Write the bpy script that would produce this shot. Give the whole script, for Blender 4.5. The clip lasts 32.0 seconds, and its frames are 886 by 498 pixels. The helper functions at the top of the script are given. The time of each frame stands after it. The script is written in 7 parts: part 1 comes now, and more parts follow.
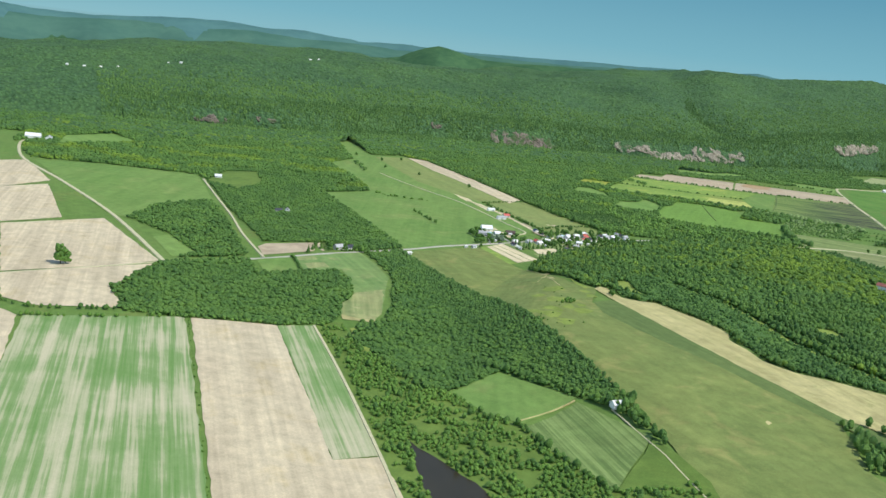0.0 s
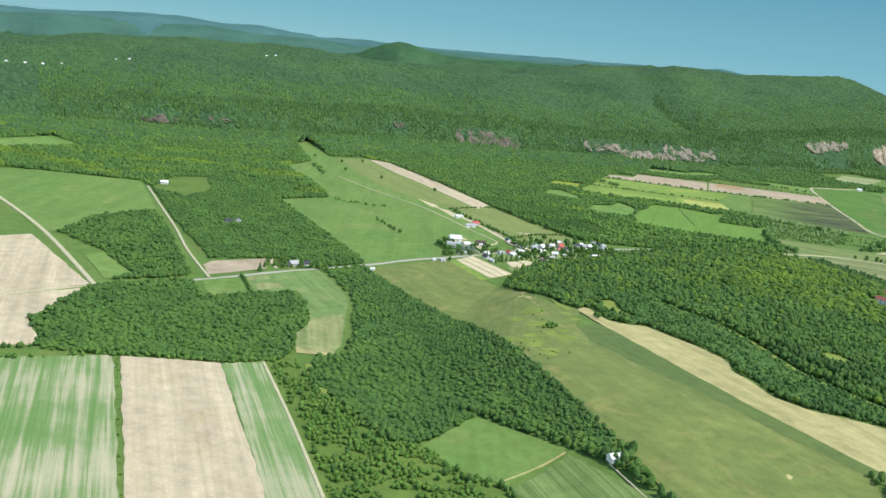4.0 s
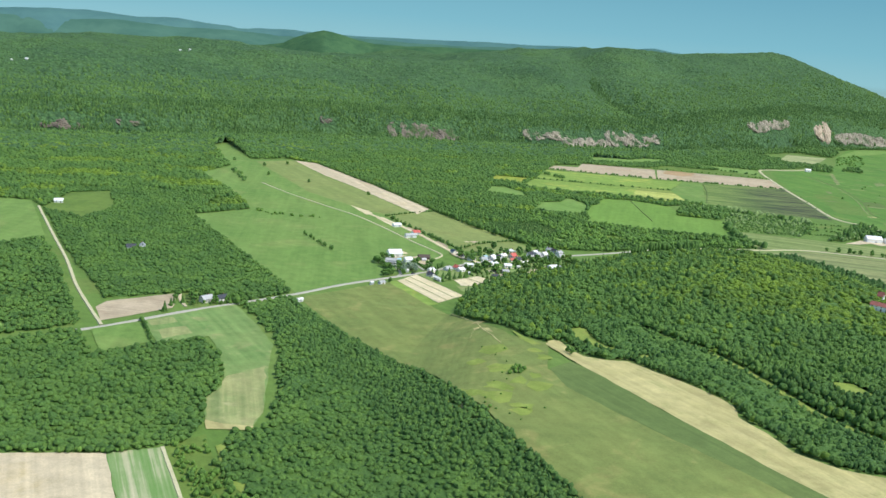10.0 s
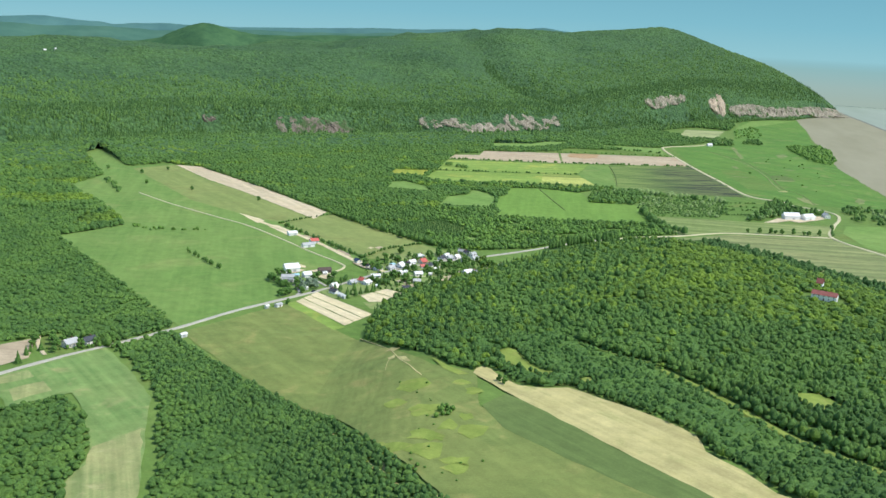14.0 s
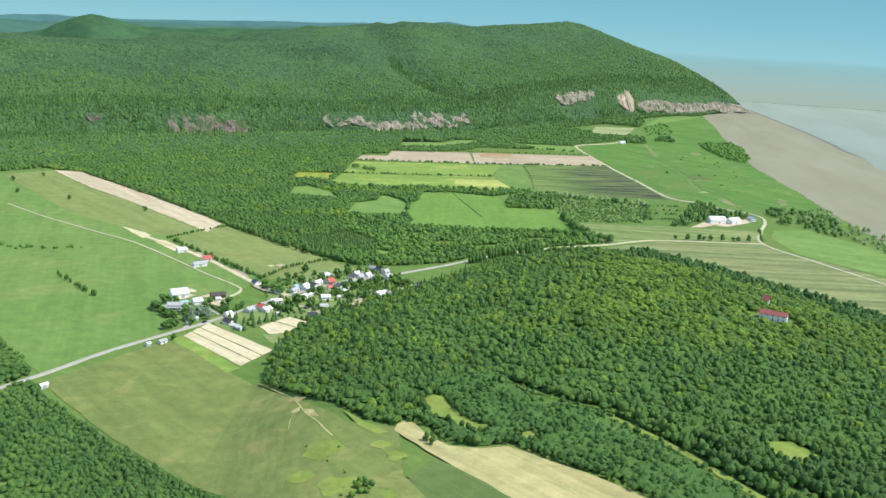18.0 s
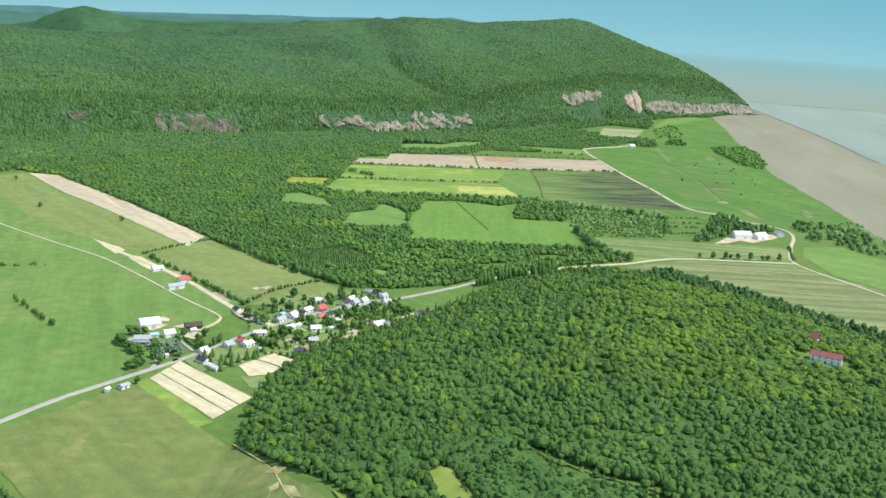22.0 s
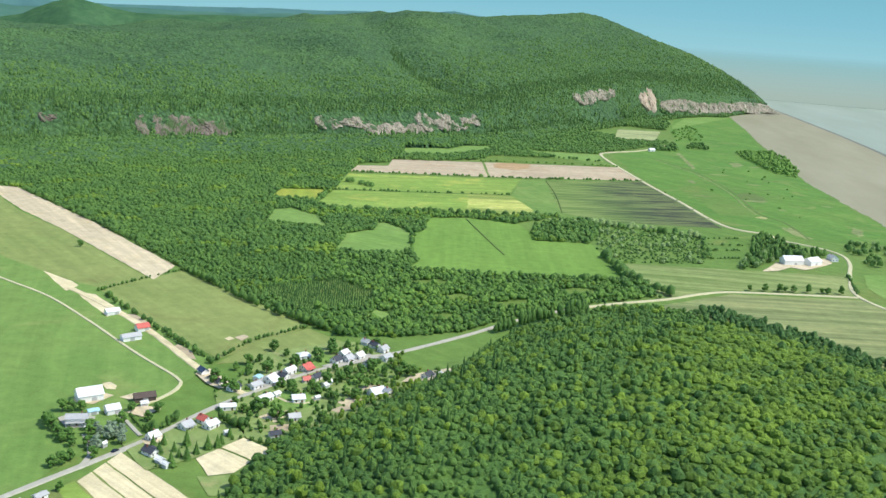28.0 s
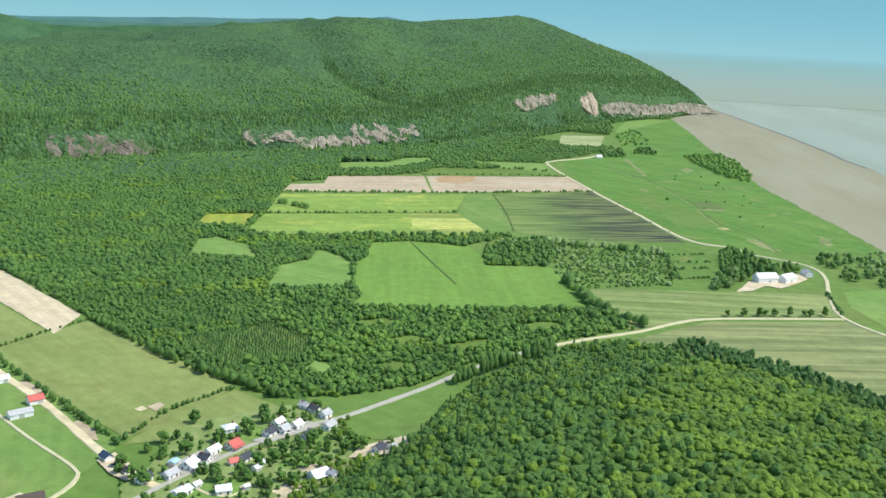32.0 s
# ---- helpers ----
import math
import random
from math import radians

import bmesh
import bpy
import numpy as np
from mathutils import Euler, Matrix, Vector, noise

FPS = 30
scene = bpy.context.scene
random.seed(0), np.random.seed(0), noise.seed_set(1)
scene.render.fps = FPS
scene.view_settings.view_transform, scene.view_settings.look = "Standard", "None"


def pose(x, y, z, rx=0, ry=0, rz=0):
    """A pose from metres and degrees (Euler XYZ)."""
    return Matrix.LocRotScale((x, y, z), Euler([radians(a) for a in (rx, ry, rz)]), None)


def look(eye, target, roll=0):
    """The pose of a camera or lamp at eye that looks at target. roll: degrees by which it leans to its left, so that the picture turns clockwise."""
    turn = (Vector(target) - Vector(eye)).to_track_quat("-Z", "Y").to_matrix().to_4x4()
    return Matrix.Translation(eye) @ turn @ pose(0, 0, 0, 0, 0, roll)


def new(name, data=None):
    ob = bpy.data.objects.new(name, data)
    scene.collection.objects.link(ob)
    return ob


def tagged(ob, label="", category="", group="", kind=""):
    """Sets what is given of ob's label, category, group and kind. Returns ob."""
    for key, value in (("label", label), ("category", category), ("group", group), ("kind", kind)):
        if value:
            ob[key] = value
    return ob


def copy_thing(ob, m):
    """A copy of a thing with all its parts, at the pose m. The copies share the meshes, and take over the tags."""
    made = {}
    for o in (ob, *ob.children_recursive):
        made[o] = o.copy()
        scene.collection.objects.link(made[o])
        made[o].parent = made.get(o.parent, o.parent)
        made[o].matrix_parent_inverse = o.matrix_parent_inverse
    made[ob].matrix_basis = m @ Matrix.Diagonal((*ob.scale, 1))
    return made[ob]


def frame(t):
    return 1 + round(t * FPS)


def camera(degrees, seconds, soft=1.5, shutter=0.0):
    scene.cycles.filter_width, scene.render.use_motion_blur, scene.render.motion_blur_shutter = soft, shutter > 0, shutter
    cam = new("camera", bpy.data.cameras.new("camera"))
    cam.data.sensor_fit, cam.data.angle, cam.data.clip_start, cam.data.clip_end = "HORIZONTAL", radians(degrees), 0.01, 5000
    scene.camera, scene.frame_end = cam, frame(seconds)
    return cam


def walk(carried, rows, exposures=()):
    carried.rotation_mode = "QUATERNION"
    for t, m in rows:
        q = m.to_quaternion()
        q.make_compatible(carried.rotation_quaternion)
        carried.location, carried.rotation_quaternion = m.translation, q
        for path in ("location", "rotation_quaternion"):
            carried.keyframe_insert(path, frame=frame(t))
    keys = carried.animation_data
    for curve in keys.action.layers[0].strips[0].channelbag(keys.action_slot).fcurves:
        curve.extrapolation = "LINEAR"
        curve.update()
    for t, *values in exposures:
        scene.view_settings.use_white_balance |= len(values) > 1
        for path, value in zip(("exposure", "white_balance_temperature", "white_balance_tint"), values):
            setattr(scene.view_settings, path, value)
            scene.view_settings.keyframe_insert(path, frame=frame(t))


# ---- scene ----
cam = camera(48.00, 32.0, 1.5)
PATH = [
    (0, look((114.84, -423.29, 211.89), (84.620, -330.099, 191.860), 6.888)),
    (0.5, look((110.62, -412.77, 211.90), (80.569, -319.519, 191.859), 7.422)),
    (1, look((106.41, -402.24, 211.90), (76.598, -308.898, 191.934), 7.741)),
    (1.5, look((102.21, -391.72, 211.90), (72.887, -298.201, 192.029), 7.568)),
    (2, look((98.05, -381.21, 211.87), (69.354, -287.497, 192.001), 7.688)),
    (2.5, look((93.95, -370.71, 211.82), (65.912, -276.803, 191.945), 7.348)),
    (3, look((89.93, -360.22, 211.75), (62.374, -266.189, 191.776), 7.125)),
    (3.5, look((85.96, -349.74, 211.68), (58.907, -255.572, 191.646), 6.990)),
    (5.5, look((71.35, -307.92, 211.72), (46.032, -213.238, 191.854), 6.673)),
    (6, look((67.73, -297.52, 211.79), (42.904, -202.695, 191.980), 6.778)),
    (6.5, look((64.09, -287.12, 211.89), (39.716, -192.189, 192.051), 6.652)),
    (7, look((60.49, -276.71, 212.02), (36.598, -181.674, 192.073), 6.261)),
    (7.5, look((56.93, -266.25, 212.18), (33.511, -171.136, 192.062), 5.990)),
    (8, look((53.45, -255.73, 212.35), (30.502, -160.543, 192.046), 5.553)),
    (8.5, look((50.05, -245.15, 212.49), (27.618, -149.865, 192.057), 5.383)),
    (9, look((46.72, -234.47, 212.60), (25.007, -139.043, 192.041), 5.219)),
    (9.5, look((43.44, -223.64, 212.70), (22.572, -128.051, 192.052), 4.921)),
    (10, look((40.19, -212.68, 212.79), (20.108, -116.920, 192.114), 5.111)),
    (10.5, look((36.94, -201.55, 212.85), (17.690, -105.612, 192.250), 5.001)),
    (11, look((33.74, -190.25, 212.85), (15.350, -94.135, 192.259), 4.770)),
    (11.5, look((30.60, -178.72, 212.77), (13.104, -82.448, 192.152), 4.217)),
    (12, look((27.53, -166.96, 212.57), (11.209, -70.511, 191.819), 3.449)),
    (12.5, look((24.59, -154.94, 212.28), (9.898, -58.264, 191.346), 3.005)),
    (13, look((21.81, -142.68, 211.89), (8.852, -45.796, 190.795), 2.633)),
    (13.5, look((19.14, -130.32, 211.48), (7.731, -33.268, 190.235), 2.687)),
    (14, look((16.57, -117.92, 211.08), (6.553, -20.732, 189.757), 2.830)),
    (14.5, look((14.11, -105.55, 210.69), (5.207, -8.265, 189.341), 3.150)),
    (16.5, look((6.42, -57.69, 209.59), (3.308, 39.980, 188.377), 2.064)),
    (17, look((4.95, -46.14, 209.57), (3.385, 51.560, 188.316), 2.419)),
    (17.5, look((3.56, -34.63, 209.61), (2.722, 63.058, 188.252), 2.544)),
    (18, look((2.26, -23.13, 209.71), (1.768, 74.556, 188.310), 3.147)),
    (18.5, look((1.06, -11.59, 209.85), (0.975, 86.092, 188.434), 3.757)),
    (19, look((0.00, 0.00, 210.00), (-0.000, 97.651, 188.455), 2.991)),
    (19.5, look((-0.95, 11.60, 210.11), (-1.466, 109.221, 188.439), 2.708)),
    (20, look((-1.83, 23.18, 210.20), (-2.627, 120.758, 188.341), 2.359)),
    (20.5, look((-2.68, 34.72, 210.29), (-3.595, 132.275, 188.318), 2.561)),
    (21, look((-3.52, 46.23, 210.36), (-4.345, 143.787, 188.389), 2.885)),
    (21.5, look((-4.34, 57.72, 210.41), (-4.909, 155.291, 188.489), 3.179)),
    (22, look((-5.12, 69.22, 210.44), (-5.372, 166.814, 188.648), 3.736)),
    (22.5, look((-5.86, 80.72, 210.48), (-5.821, 178.351, 188.852), 4.239)),
    (23, look((-6.56, 92.23, 210.53), (-6.259, 189.888, 188.998), 5.115)),
    (23.5, look((-7.26, 103.77, 210.53), (-6.728, 201.425, 189.032), 5.755)),
    (24, look((-7.96, 115.30, 210.50), (-7.250, 212.959, 189.004), 6.136)),
    (24.5, look((-8.69, 126.85, 210.46), (-8.012, 224.473, 188.815), 5.591)),
    (25, look((-9.47, 138.43, 210.43), (-9.077, 236.000, 188.531), 5.153)),
    (25.5, look((-10.29, 150.04, 210.41), (-10.286, 247.570, 188.324), 4.726)),
    (27.5, look((-14.05, 197.28, 210.93), (-14.549, 294.728, 188.479), 3.310)),
    (28, look((-14.98, 208.91, 211.02), (-15.299, 306.373, 188.643), 3.906)),
    (28.5, look((-15.90, 220.52, 211.09), (-15.634, 318.010, 188.812), 4.391)),
    (29, look((-16.77, 232.16, 211.12), (-15.829, 329.670, 188.945), 2.928)),
    (29.5, look((-17.60, 243.86, 211.11), (-16.199, 341.363, 188.929), 2.896)),
    (30, look((-18.40, 255.66, 211.05), (-16.450, 353.142, 188.832), 3.529)),
    (30.5, look((-19.16, 267.59, 210.98), (-16.026, 365.050, 188.812), 4.057)),
    (31, look((-19.87, 279.63, 210.90), (-15.546, 377.082, 188.893), 3.448)),
    (31.5, look((-20.56, 291.73, 210.84), (-15.263, 389.190, 189.083), 2.372)),
    (32, look((-21.25, 303.84, 210.78), (-15.463, 401.321, 189.239), 2.754)),
]
walk(cam, PATH, [(0, -0.08, 6250, 10), (6, 0.06, 6250, 10), (11, 0.06, 6250, 10), (14.5, 0.1, 6250, 10), (18, 0.2, 6250, 10), (32, 0.2, 6250, 10)])

# ---- light: clear summer midday, sun high on the river side ----
SUN_AZ, SUN_EL = radians(101), radians(53)          # clockwise from +y
world = bpy.data.worlds.new("sky")
scene.world = world
world.use_nodes = True
wn = world.node_tree
sky = wn.nodes.new("ShaderNodeTexSky")
sky.sky_type, sky.sun_disc = "NISHITA", False
sky.sun_elevation, sky.sun_rotation = SUN_EL, SUN_AZ
sky.air_density, sky.dust_density, sky.ozone_density = 1.0, 0.4, 2.0
wn.links.new(sky.outputs[0], wn.nodes["Background"].inputs[0])
wn.nodes["Background"].inputs[1].default_value = 0.20
sun = new("sun", bpy.data.lights.new("sun", "SUN"))
sun.data.energy, sun.data.angle, sun.data.color = 3.8, radians(0.53), (1.0, 0.955, 0.87)
toward = Vector((math.sin(SUN_AZ) * math.cos(SUN_EL), math.cos(SUN_AZ) * math.cos(SUN_EL), math.sin(SUN_EL)))
sun.matrix_world = look(toward * 500, (0, 0, 0))

# ---- materials ----


class Mat:
    """A node material with short calls for the usual nodes."""

    def __init__(self, name, rough=0.8, metal=0.0, spec=0.3):
        self.mat = bpy.data.materials.new(name)
        self.mat.use_nodes = True
        self.tree = self.mat.node_tree
        self.bsdf = self.tree.nodes["Principled BSDF"]
        self.bsdf.inputs["Roughness"].default_value = rough
        self.bsdf.inputs["Metallic"].default_value = metal
        self.bsdf.inputs["Specular IOR Level"].default_value = spec
        self.coord = self.tree.nodes.new("ShaderNodeTexCoord").outputs["Object"]

    def link(self, a, b):
        self.tree.links.new(a, b)

    def mapped(self, scale=(1, 1, 1), turn=0.0):
        n = self.tree.nodes.new("ShaderNodeMapping")
        n.inputs["Scale"].default_value = scale
        r = self.tree.nodes.new("ShaderNodeVectorRotate")
        r.rotation_type = "Z_AXIS"
        r.inputs["Angle"].default_value = -turn
        self.link(self.coord, r.inputs["Vector"])
        self.link(r.outputs[0], n.inputs["Vector"])
        return n.outputs[0]

    def noise(self, scale, detail=4.0, rough=0.55, coord=None, distort=0.0):
        n = self.tree.nodes.new("ShaderNodeTexNoise")
        n.inputs["Scale"].default_value, n.inputs["Detail"].default_value = scale, detail
        n.inputs["Roughness"].default_value, n.inputs["Distortion"].default_value = rough, distort
        self.link(coord or self.coord, n.inputs["Vector"])
        return n.outputs["Fac"]

    def cells(self, scale, coord=None):
        n = self.tree.nodes.new("ShaderNodeTexVoronoi")
        n.inputs["Scale"].default_value = scale
        self.link(coord or self.coord, n.inputs["Vector"])
        return n.outputs["Distance"], n.outputs["Color"]

    def ramp(self, fac, stops):
        n = self.tree.nodes.new("ShaderNodeValToRGB")
        while len(n.color_ramp.elements) < len(stops):
            n.color_ramp.elements.new(0.5)
        for e, (p, c) in zip(n.color_ramp.elements, stops):
            e.position, e.color = p, (*c, 1) if not isinstance(c, float) else (c, c, c, 1)
        self.link(fac, n.inputs[0])
        return n.outputs[0]

    def mix(self, fac, a, b, mode="MIX"):
        n = self.tree.nodes.new("ShaderNodeMix")
        n.data_type, n.blend_type = "RGBA", mode
        for v, i in ((fac, 0), (a, 6), (b, 7)):
            if isinstance(v, (int, float)):
                n.inputs[i].default_value = v if i == 0 else (v, v, v, 1)
            elif isinstance(v, tuple):
                n.inputs[i].default_value = (*v, 1)
            else:
                self.link(v, n.inputs[i])
        return n.outputs[2]

    def bump(self, height, strength=0.4, distance=0.3):
        n = self.tree.nodes.new("ShaderNodeBump")
        n.inputs["Strength"].default_value, n.inputs["Distance"].default_value = strength, distance
        self.link(height, n.inputs["Height"])
        self.link(n.outputs[0], self.bsdf.inputs["Normal"])

    def colour(self, c):
        if isinstance(c, tuple):
            self.bsdf.inputs["Base Color"].default_value = (*c, 1)
        else:
            self.link(c, self.bsdf.inputs["Base Color"])
        return self.mat


def verdure(c):
    """Grass and leaf greens lean to yellow."""
    return (c[0] * 1.14, c[1] * 1.08, c[2] * 0.72) if c[1] > c[0] and c[1] > c[2] else c


def grassy(c):
    return (c[0] * 1.13, c[1] * 1.02, c[2] * 0.94) if c[1] > c[0] and c[1] > c[2] else c


def tint(c, k):
    return tuple(min(1.0, v * k) for v in c)


def field_mat(name, a, b, turn=0.0, row=1.6, streak=0.5, patch=0.012, third=None):
    """Grass, crop or bare soil: broad patches, streaks along the rows, fine grain."""
    a, b, third = grassy(a), grassy(b), third and grassy(third)
    m = Mat(name, 0.9, 0, 0.15)
    c = m.mix(m.ramp(m.noise(patch, 5, 0.6), [(0.38, 0.0), (0.62, 1.0)]), a, b)
    if third:
        c = m.mix(m.ramp(m.noise(patch * 2.3, 4, 0.6, distort=0.6), [(0.55, 0.0), (0.68, 1.0)]), c, third)
    s = m.noise(1.0, 2, 0.5, m.mapped((1 / row, 0.012, 1), turn))
    c = m.mix(m.ramp(s, [(0.3, 0.0), (0.7, streak)]), c, tint(b, 1.35))
    s2 = m.noise(1.0, 2, 0.5, m.mapped((0.28 / row, 0.006, 1), turn))
    c = m.mix(m.ramp(s2, [(0.35, streak * 0.8), (0.6, 0.0)]), c, tint(a, 0.72))
    c = m.mix(0.6, c, m.ramp(m.noise(0.10, 5, 0.65), [(0.32, 0.72), (0.66, 1.12)]), "MULTIPLY")
    g = m.noise(0.9, 6, 0.7)
    c = m.mix(0.45, c, m.ramp(g, [(0.3, 0.55), (0.7, 1.0)]), "MULTIPLY")
    m.bump(g, 0.5, 0.25)
    return m.colour(c)


def leaf_mat(name, dark, mid, light, island=True):
    """Foliage: one tone a crown, broad stands, leaf grain with lit tufts and shaded holes coloured in."""
    dark, mid, light = verdure(dark), verdure(mid), verdure(light)
    m = Mat(name, 0.75, 0, 0.2)
    if island:
        r = m.tree.nodes.new("ShaderNodeNewGeometry").outputs["Random Per Island"]
    else:
        r = m.tree.nodes.new("ShaderNodeObjectInfo").outputs["Random"]
    c = m.ramp(r, [(0.0, tuple(0.55 * u + 0.45 * v for u, v in zip(dark, mid))), (0.5, mid), (1.0, tuple(0.5 * u + 0.5 * v for u, v in zip(light, mid)))])
    c = m.mix(m.ramp(m.noise(0.03, 4, 0.6), [(0.45, 0.0), (0.65, 0.5)]), c, light)
    c = m.mix(m.ramp(m.noise(0.022, 5, 0.65, m.mapped((1, 0.7, 1), 0.6)), [(0.5, 0.0), (0.66, 0.6)]), c, dark)
    g = m.noise(0.85, 6, 0.78)
    # noise lightens tufts and darkens holes: light and shade put into the leaf colour
    c = m.mix(0.8, c, m.ramp(g, [(0.33, 0.62), (0.5, 1.0), (0.68, 1.4)]), "MULTIPLY")
    m.bump(g, 0.7, 1.0)
    return m.colour(c)


def plain_mat(name, c, rough=0.6, metal=0.0, grain=0.6, depth=0.2):
    m = Mat(name, rough, metal)
    n = m.noise(grain, 5, 0.65)
    col = m.mix(m.ramp(n, [(0.35, 0.0), (0.7, 1.0)]), tint(c, 1 - depth), c)
    m.bump(m.noise(grain * 9, 3), 0.15, 0.05)
    return m.colour(col)


PASTURE = field_mat("pasture_grass", (0.115, 0.225, 0.045), (0.15, 0.255, 0.06), 0.7, 5.0, 0.25, 0.006, (0.17, 0.235, 0.06))
DRY_GRASS = field_mat("dry_pasture", (0.205, 0.285, 0.085), (0.245, 0.315, 0.10), 0.68, 4.0, 0.3, 0.009, (0.21, 0.25, 0.08))
OLIVE = field_mat("olive_pasture", (0.162, 0.234, 0.066), (0.207, 0.27, 0.078), 0.70, 5.0, 0.35, 0.02, (0.28, 0.30, 0.10))
LUSH = field_mat("lush_grass", (0.138, 0.265, 0.06), (0.178, 0.298, 0.075), 0.3, 4.0, 0.3, 0.008, (0.215, 0.305, 0.088))
BRIGHT = field_mat("bright_crop", (0.145, 0.285, 0.052), (0.17, 0.315, 0.06), 0.0, 4.0, 0.3, 0.01)
YELLOWGREEN = field_mat("yellow_green_crop", (0.185, 0.325, 0.062), (0.245, 0.37, 0.078), 1.74, 5.0, 0.5, 0.012, (0.42, 0.45, 0.10))
YELLOW = field_mat("mustard_meadow", (0.22, 0.34, 0.05), (0.40, 0.39, 0.06), 0.2, 4.0, 0.3, 0.02)
LIGHTGREEN = field_mat("young_crop", (0.15, 0.29, 0.062), (0.20, 0.33, 0.085), 0.95, 3.0, 0.35, 0.01)
MOWN = field_mat("mown_green_field", (0.15, 0.28, 0.082), (0.215, 0.325, 0.105), 0.75, 3.0, 0.5, 0.02, (0.32, 0.36, 0.15))
MOWNHAY = field_mat("mown_straw_green", (0.21, 0.30, 0.105), (0.34, 0.37, 0.16), 0.45, 2.6, 0.6, 0.03, (0.42, 0.40, 0.18))
STRIPED = field_mat("striped_crop", (0.155, 0.262, 0.066), (0.245, 0.305, 0.115), 1.50, 3.2, 0.9, 0.01)
FLOWERROWS = field_mat("yellow_flower_rows", (0.20, 0.33, 0.065), (0.50, 0.50, 0.13), 1.74, 5.0, 1.0, 0.02, (0.58, 0.56, 0.20))
PALEROWS = field_mat("pale_field_rows", (0.27, 0.35, 0.15), (0.36, 0.41, 0.20), 1.7, 6.0, 0.9, 0.01)
RUST = field_mat("rusty_soil", (0.50, 0.36, 0.19), (0.46, 0.29, 0.13), 1.74, 4.0, 0.4, 0.03)
HAYROWS = field_mat("mown_hay_rows", (0.175, 0.25, 0.09), (0.25, 0.29, 0.12), 1.60, 2.4, 0.95, 0.01)
cs = Mat("streaked_seedlings", 0.9, 0, 0.15)
broad_ = cs.noise(1.0, 3, 0.6, cs.mapped((0.15, 0.004, 1), 0.607))
fine_ = cs.noise(1.0, 3, 0.6, cs.mapped((0.55, 0.010, 1), 0.607))
wide_ = cs.noise(0.012, 4, 0.6)
sow_ = cs.mix(0.35, cs.mix(0.4, broad_, fine_), wide_)
tone_ = cs.ramp(sow_, [(0.42, (0.165, 0.285, 0.075)), (0.485, (0.24, 0.335, 0.12)), (0.53, (0.42, 0.43, 0.225)), (0.60, (0.55, 0.505, 0.30))])
tone_ = cs.mix(0.4, tone_, cs.ramp(cs.noise(0.9, 6, 0.7), [(0.3, 0.65), (0.7, 1.1)]), "MULTIPLY")
CROPSTREAK = cs.colour(tone_)
TAN = field_mat("bare_tan_soil", (0.60, 0.49, 0.30), (0.67, 0.56, 0.345), 0.60, 2.5, 0.5, 0.012, (0.60, 0.475, 0.25))
TANFAR = field_mat("bare_pink_soil", (0.48, 0.38, 0.235), (0.55, 0.445, 0.28), 1.74, 2.5, 0.45, 0.012, (0.45, 0.31, 0.17))
CREAM = field_mat("pale_dry_soil", (0.69, 0.575, 0.32), (0.77, 0.655, 0.39), 0.85, 1.6, 0.4, 0.03)
HAY = field_mat("cut_hay", (0.45, 0.40, 0.155), (0.55, 0.485, 0.205), 0.76, 3.0, 0.5, 0.03, (0.37, 0.36, 0.13))
DEEPGREEN = field_mat("deep_green_crop", (0.11, 0.178, 0.052), (0.135, 0.205, 0.06), 0.76, 2.0, 0.4, 0.012)
MARSH = field_mat("marsh_grass", (0.096, 0.228, 0.042), (0.132, 0.26, 0.05), 0.5, 9.0, 0.35, 0.010, (0.185, 0.26, 0.075))
ROWCROP = field_mat("green_row_crop", (0.125, 0.22, 0.06), (0.19, 0.28, 0.09), 0.62, 1.4, 0.95, 0.02)
LAWN = field_mat("mown_lawn", (0.185, 0.285, 0.085), (0.23, 0.325, 0.11), 0.5, 3.0, 0.3, 0.04, (0.30, 0.33, 0.14))
WEEDS = field_mat("yellow_weeds", (0.19, 0.29, 0.055), (0.24, 0.33, 0.07), 0.7, 6.0, 0.3, 0.05, (0.29, 0.34, 0.09))
SCRUBGRASS = field_mat("scrub_grass", (0.112, 0.20, 0.04), (0.15, 0.245, 0.05), 0.3, 4.0, 0.2, 0.03)
GRAVEL = field_mat("pale_gravel", (0.62, 0.51, 0.31), (0.70, 0.585, 0.375), 0.5, 1.2, 0.4, 0.05)
ASPHALT = plain_mat("worn_asphalt", (0.47, 0.44, 0.34), 0.85, 0, 0.25, 0.2)
LANE = plain_mat("pale_dirt_track", (0.60, 0.545, 0.31), 0.9, 0, 0.3, 0.2)

dk = Mat("dark_flooded_rows", 0.95, 0, 0.0)
rows_ = dk.noise(1.0, 3, 0.55, dk.mapped((0.010, 0.2, 1), 0.17))
patch_ = dk.noise(0.016, 4, 0.6)
east_ = dk.tree.nodes.new("ShaderNodeSeparateXYZ")
dk.link(dk.coord, east_.inputs[0])
wet_ = dk.tree.nodes.new("ShaderNodeMapRange")
wet_.inputs["From Min"].default_value, wet_.inputs["From Max"].default_value = 95, 290
dk.link(east_.outputs[0], wet_.inputs[0])
wet_ = dk.ramp(dk.mix(0.5, wet_.outputs[0], patch_), [(0.34, 0.0), (0.66, 1.0)])
green_ = dk.mix(dk.ramp(rows_, [(0.42, 0.0), (0.58, 1.0)]), (0.115, 0.185, 0.055), (0.22, 0.28, 0.09))
black_ = dk.mix(dk.ramp(rows_, [(0.46, 0.0), (0.56, 1.0)]), (0.058, 0.070, 0.052), (0.17, 0.205, 0.08))
DARKROWS = dk.colour(dk.mix(wet_, green_, black_))

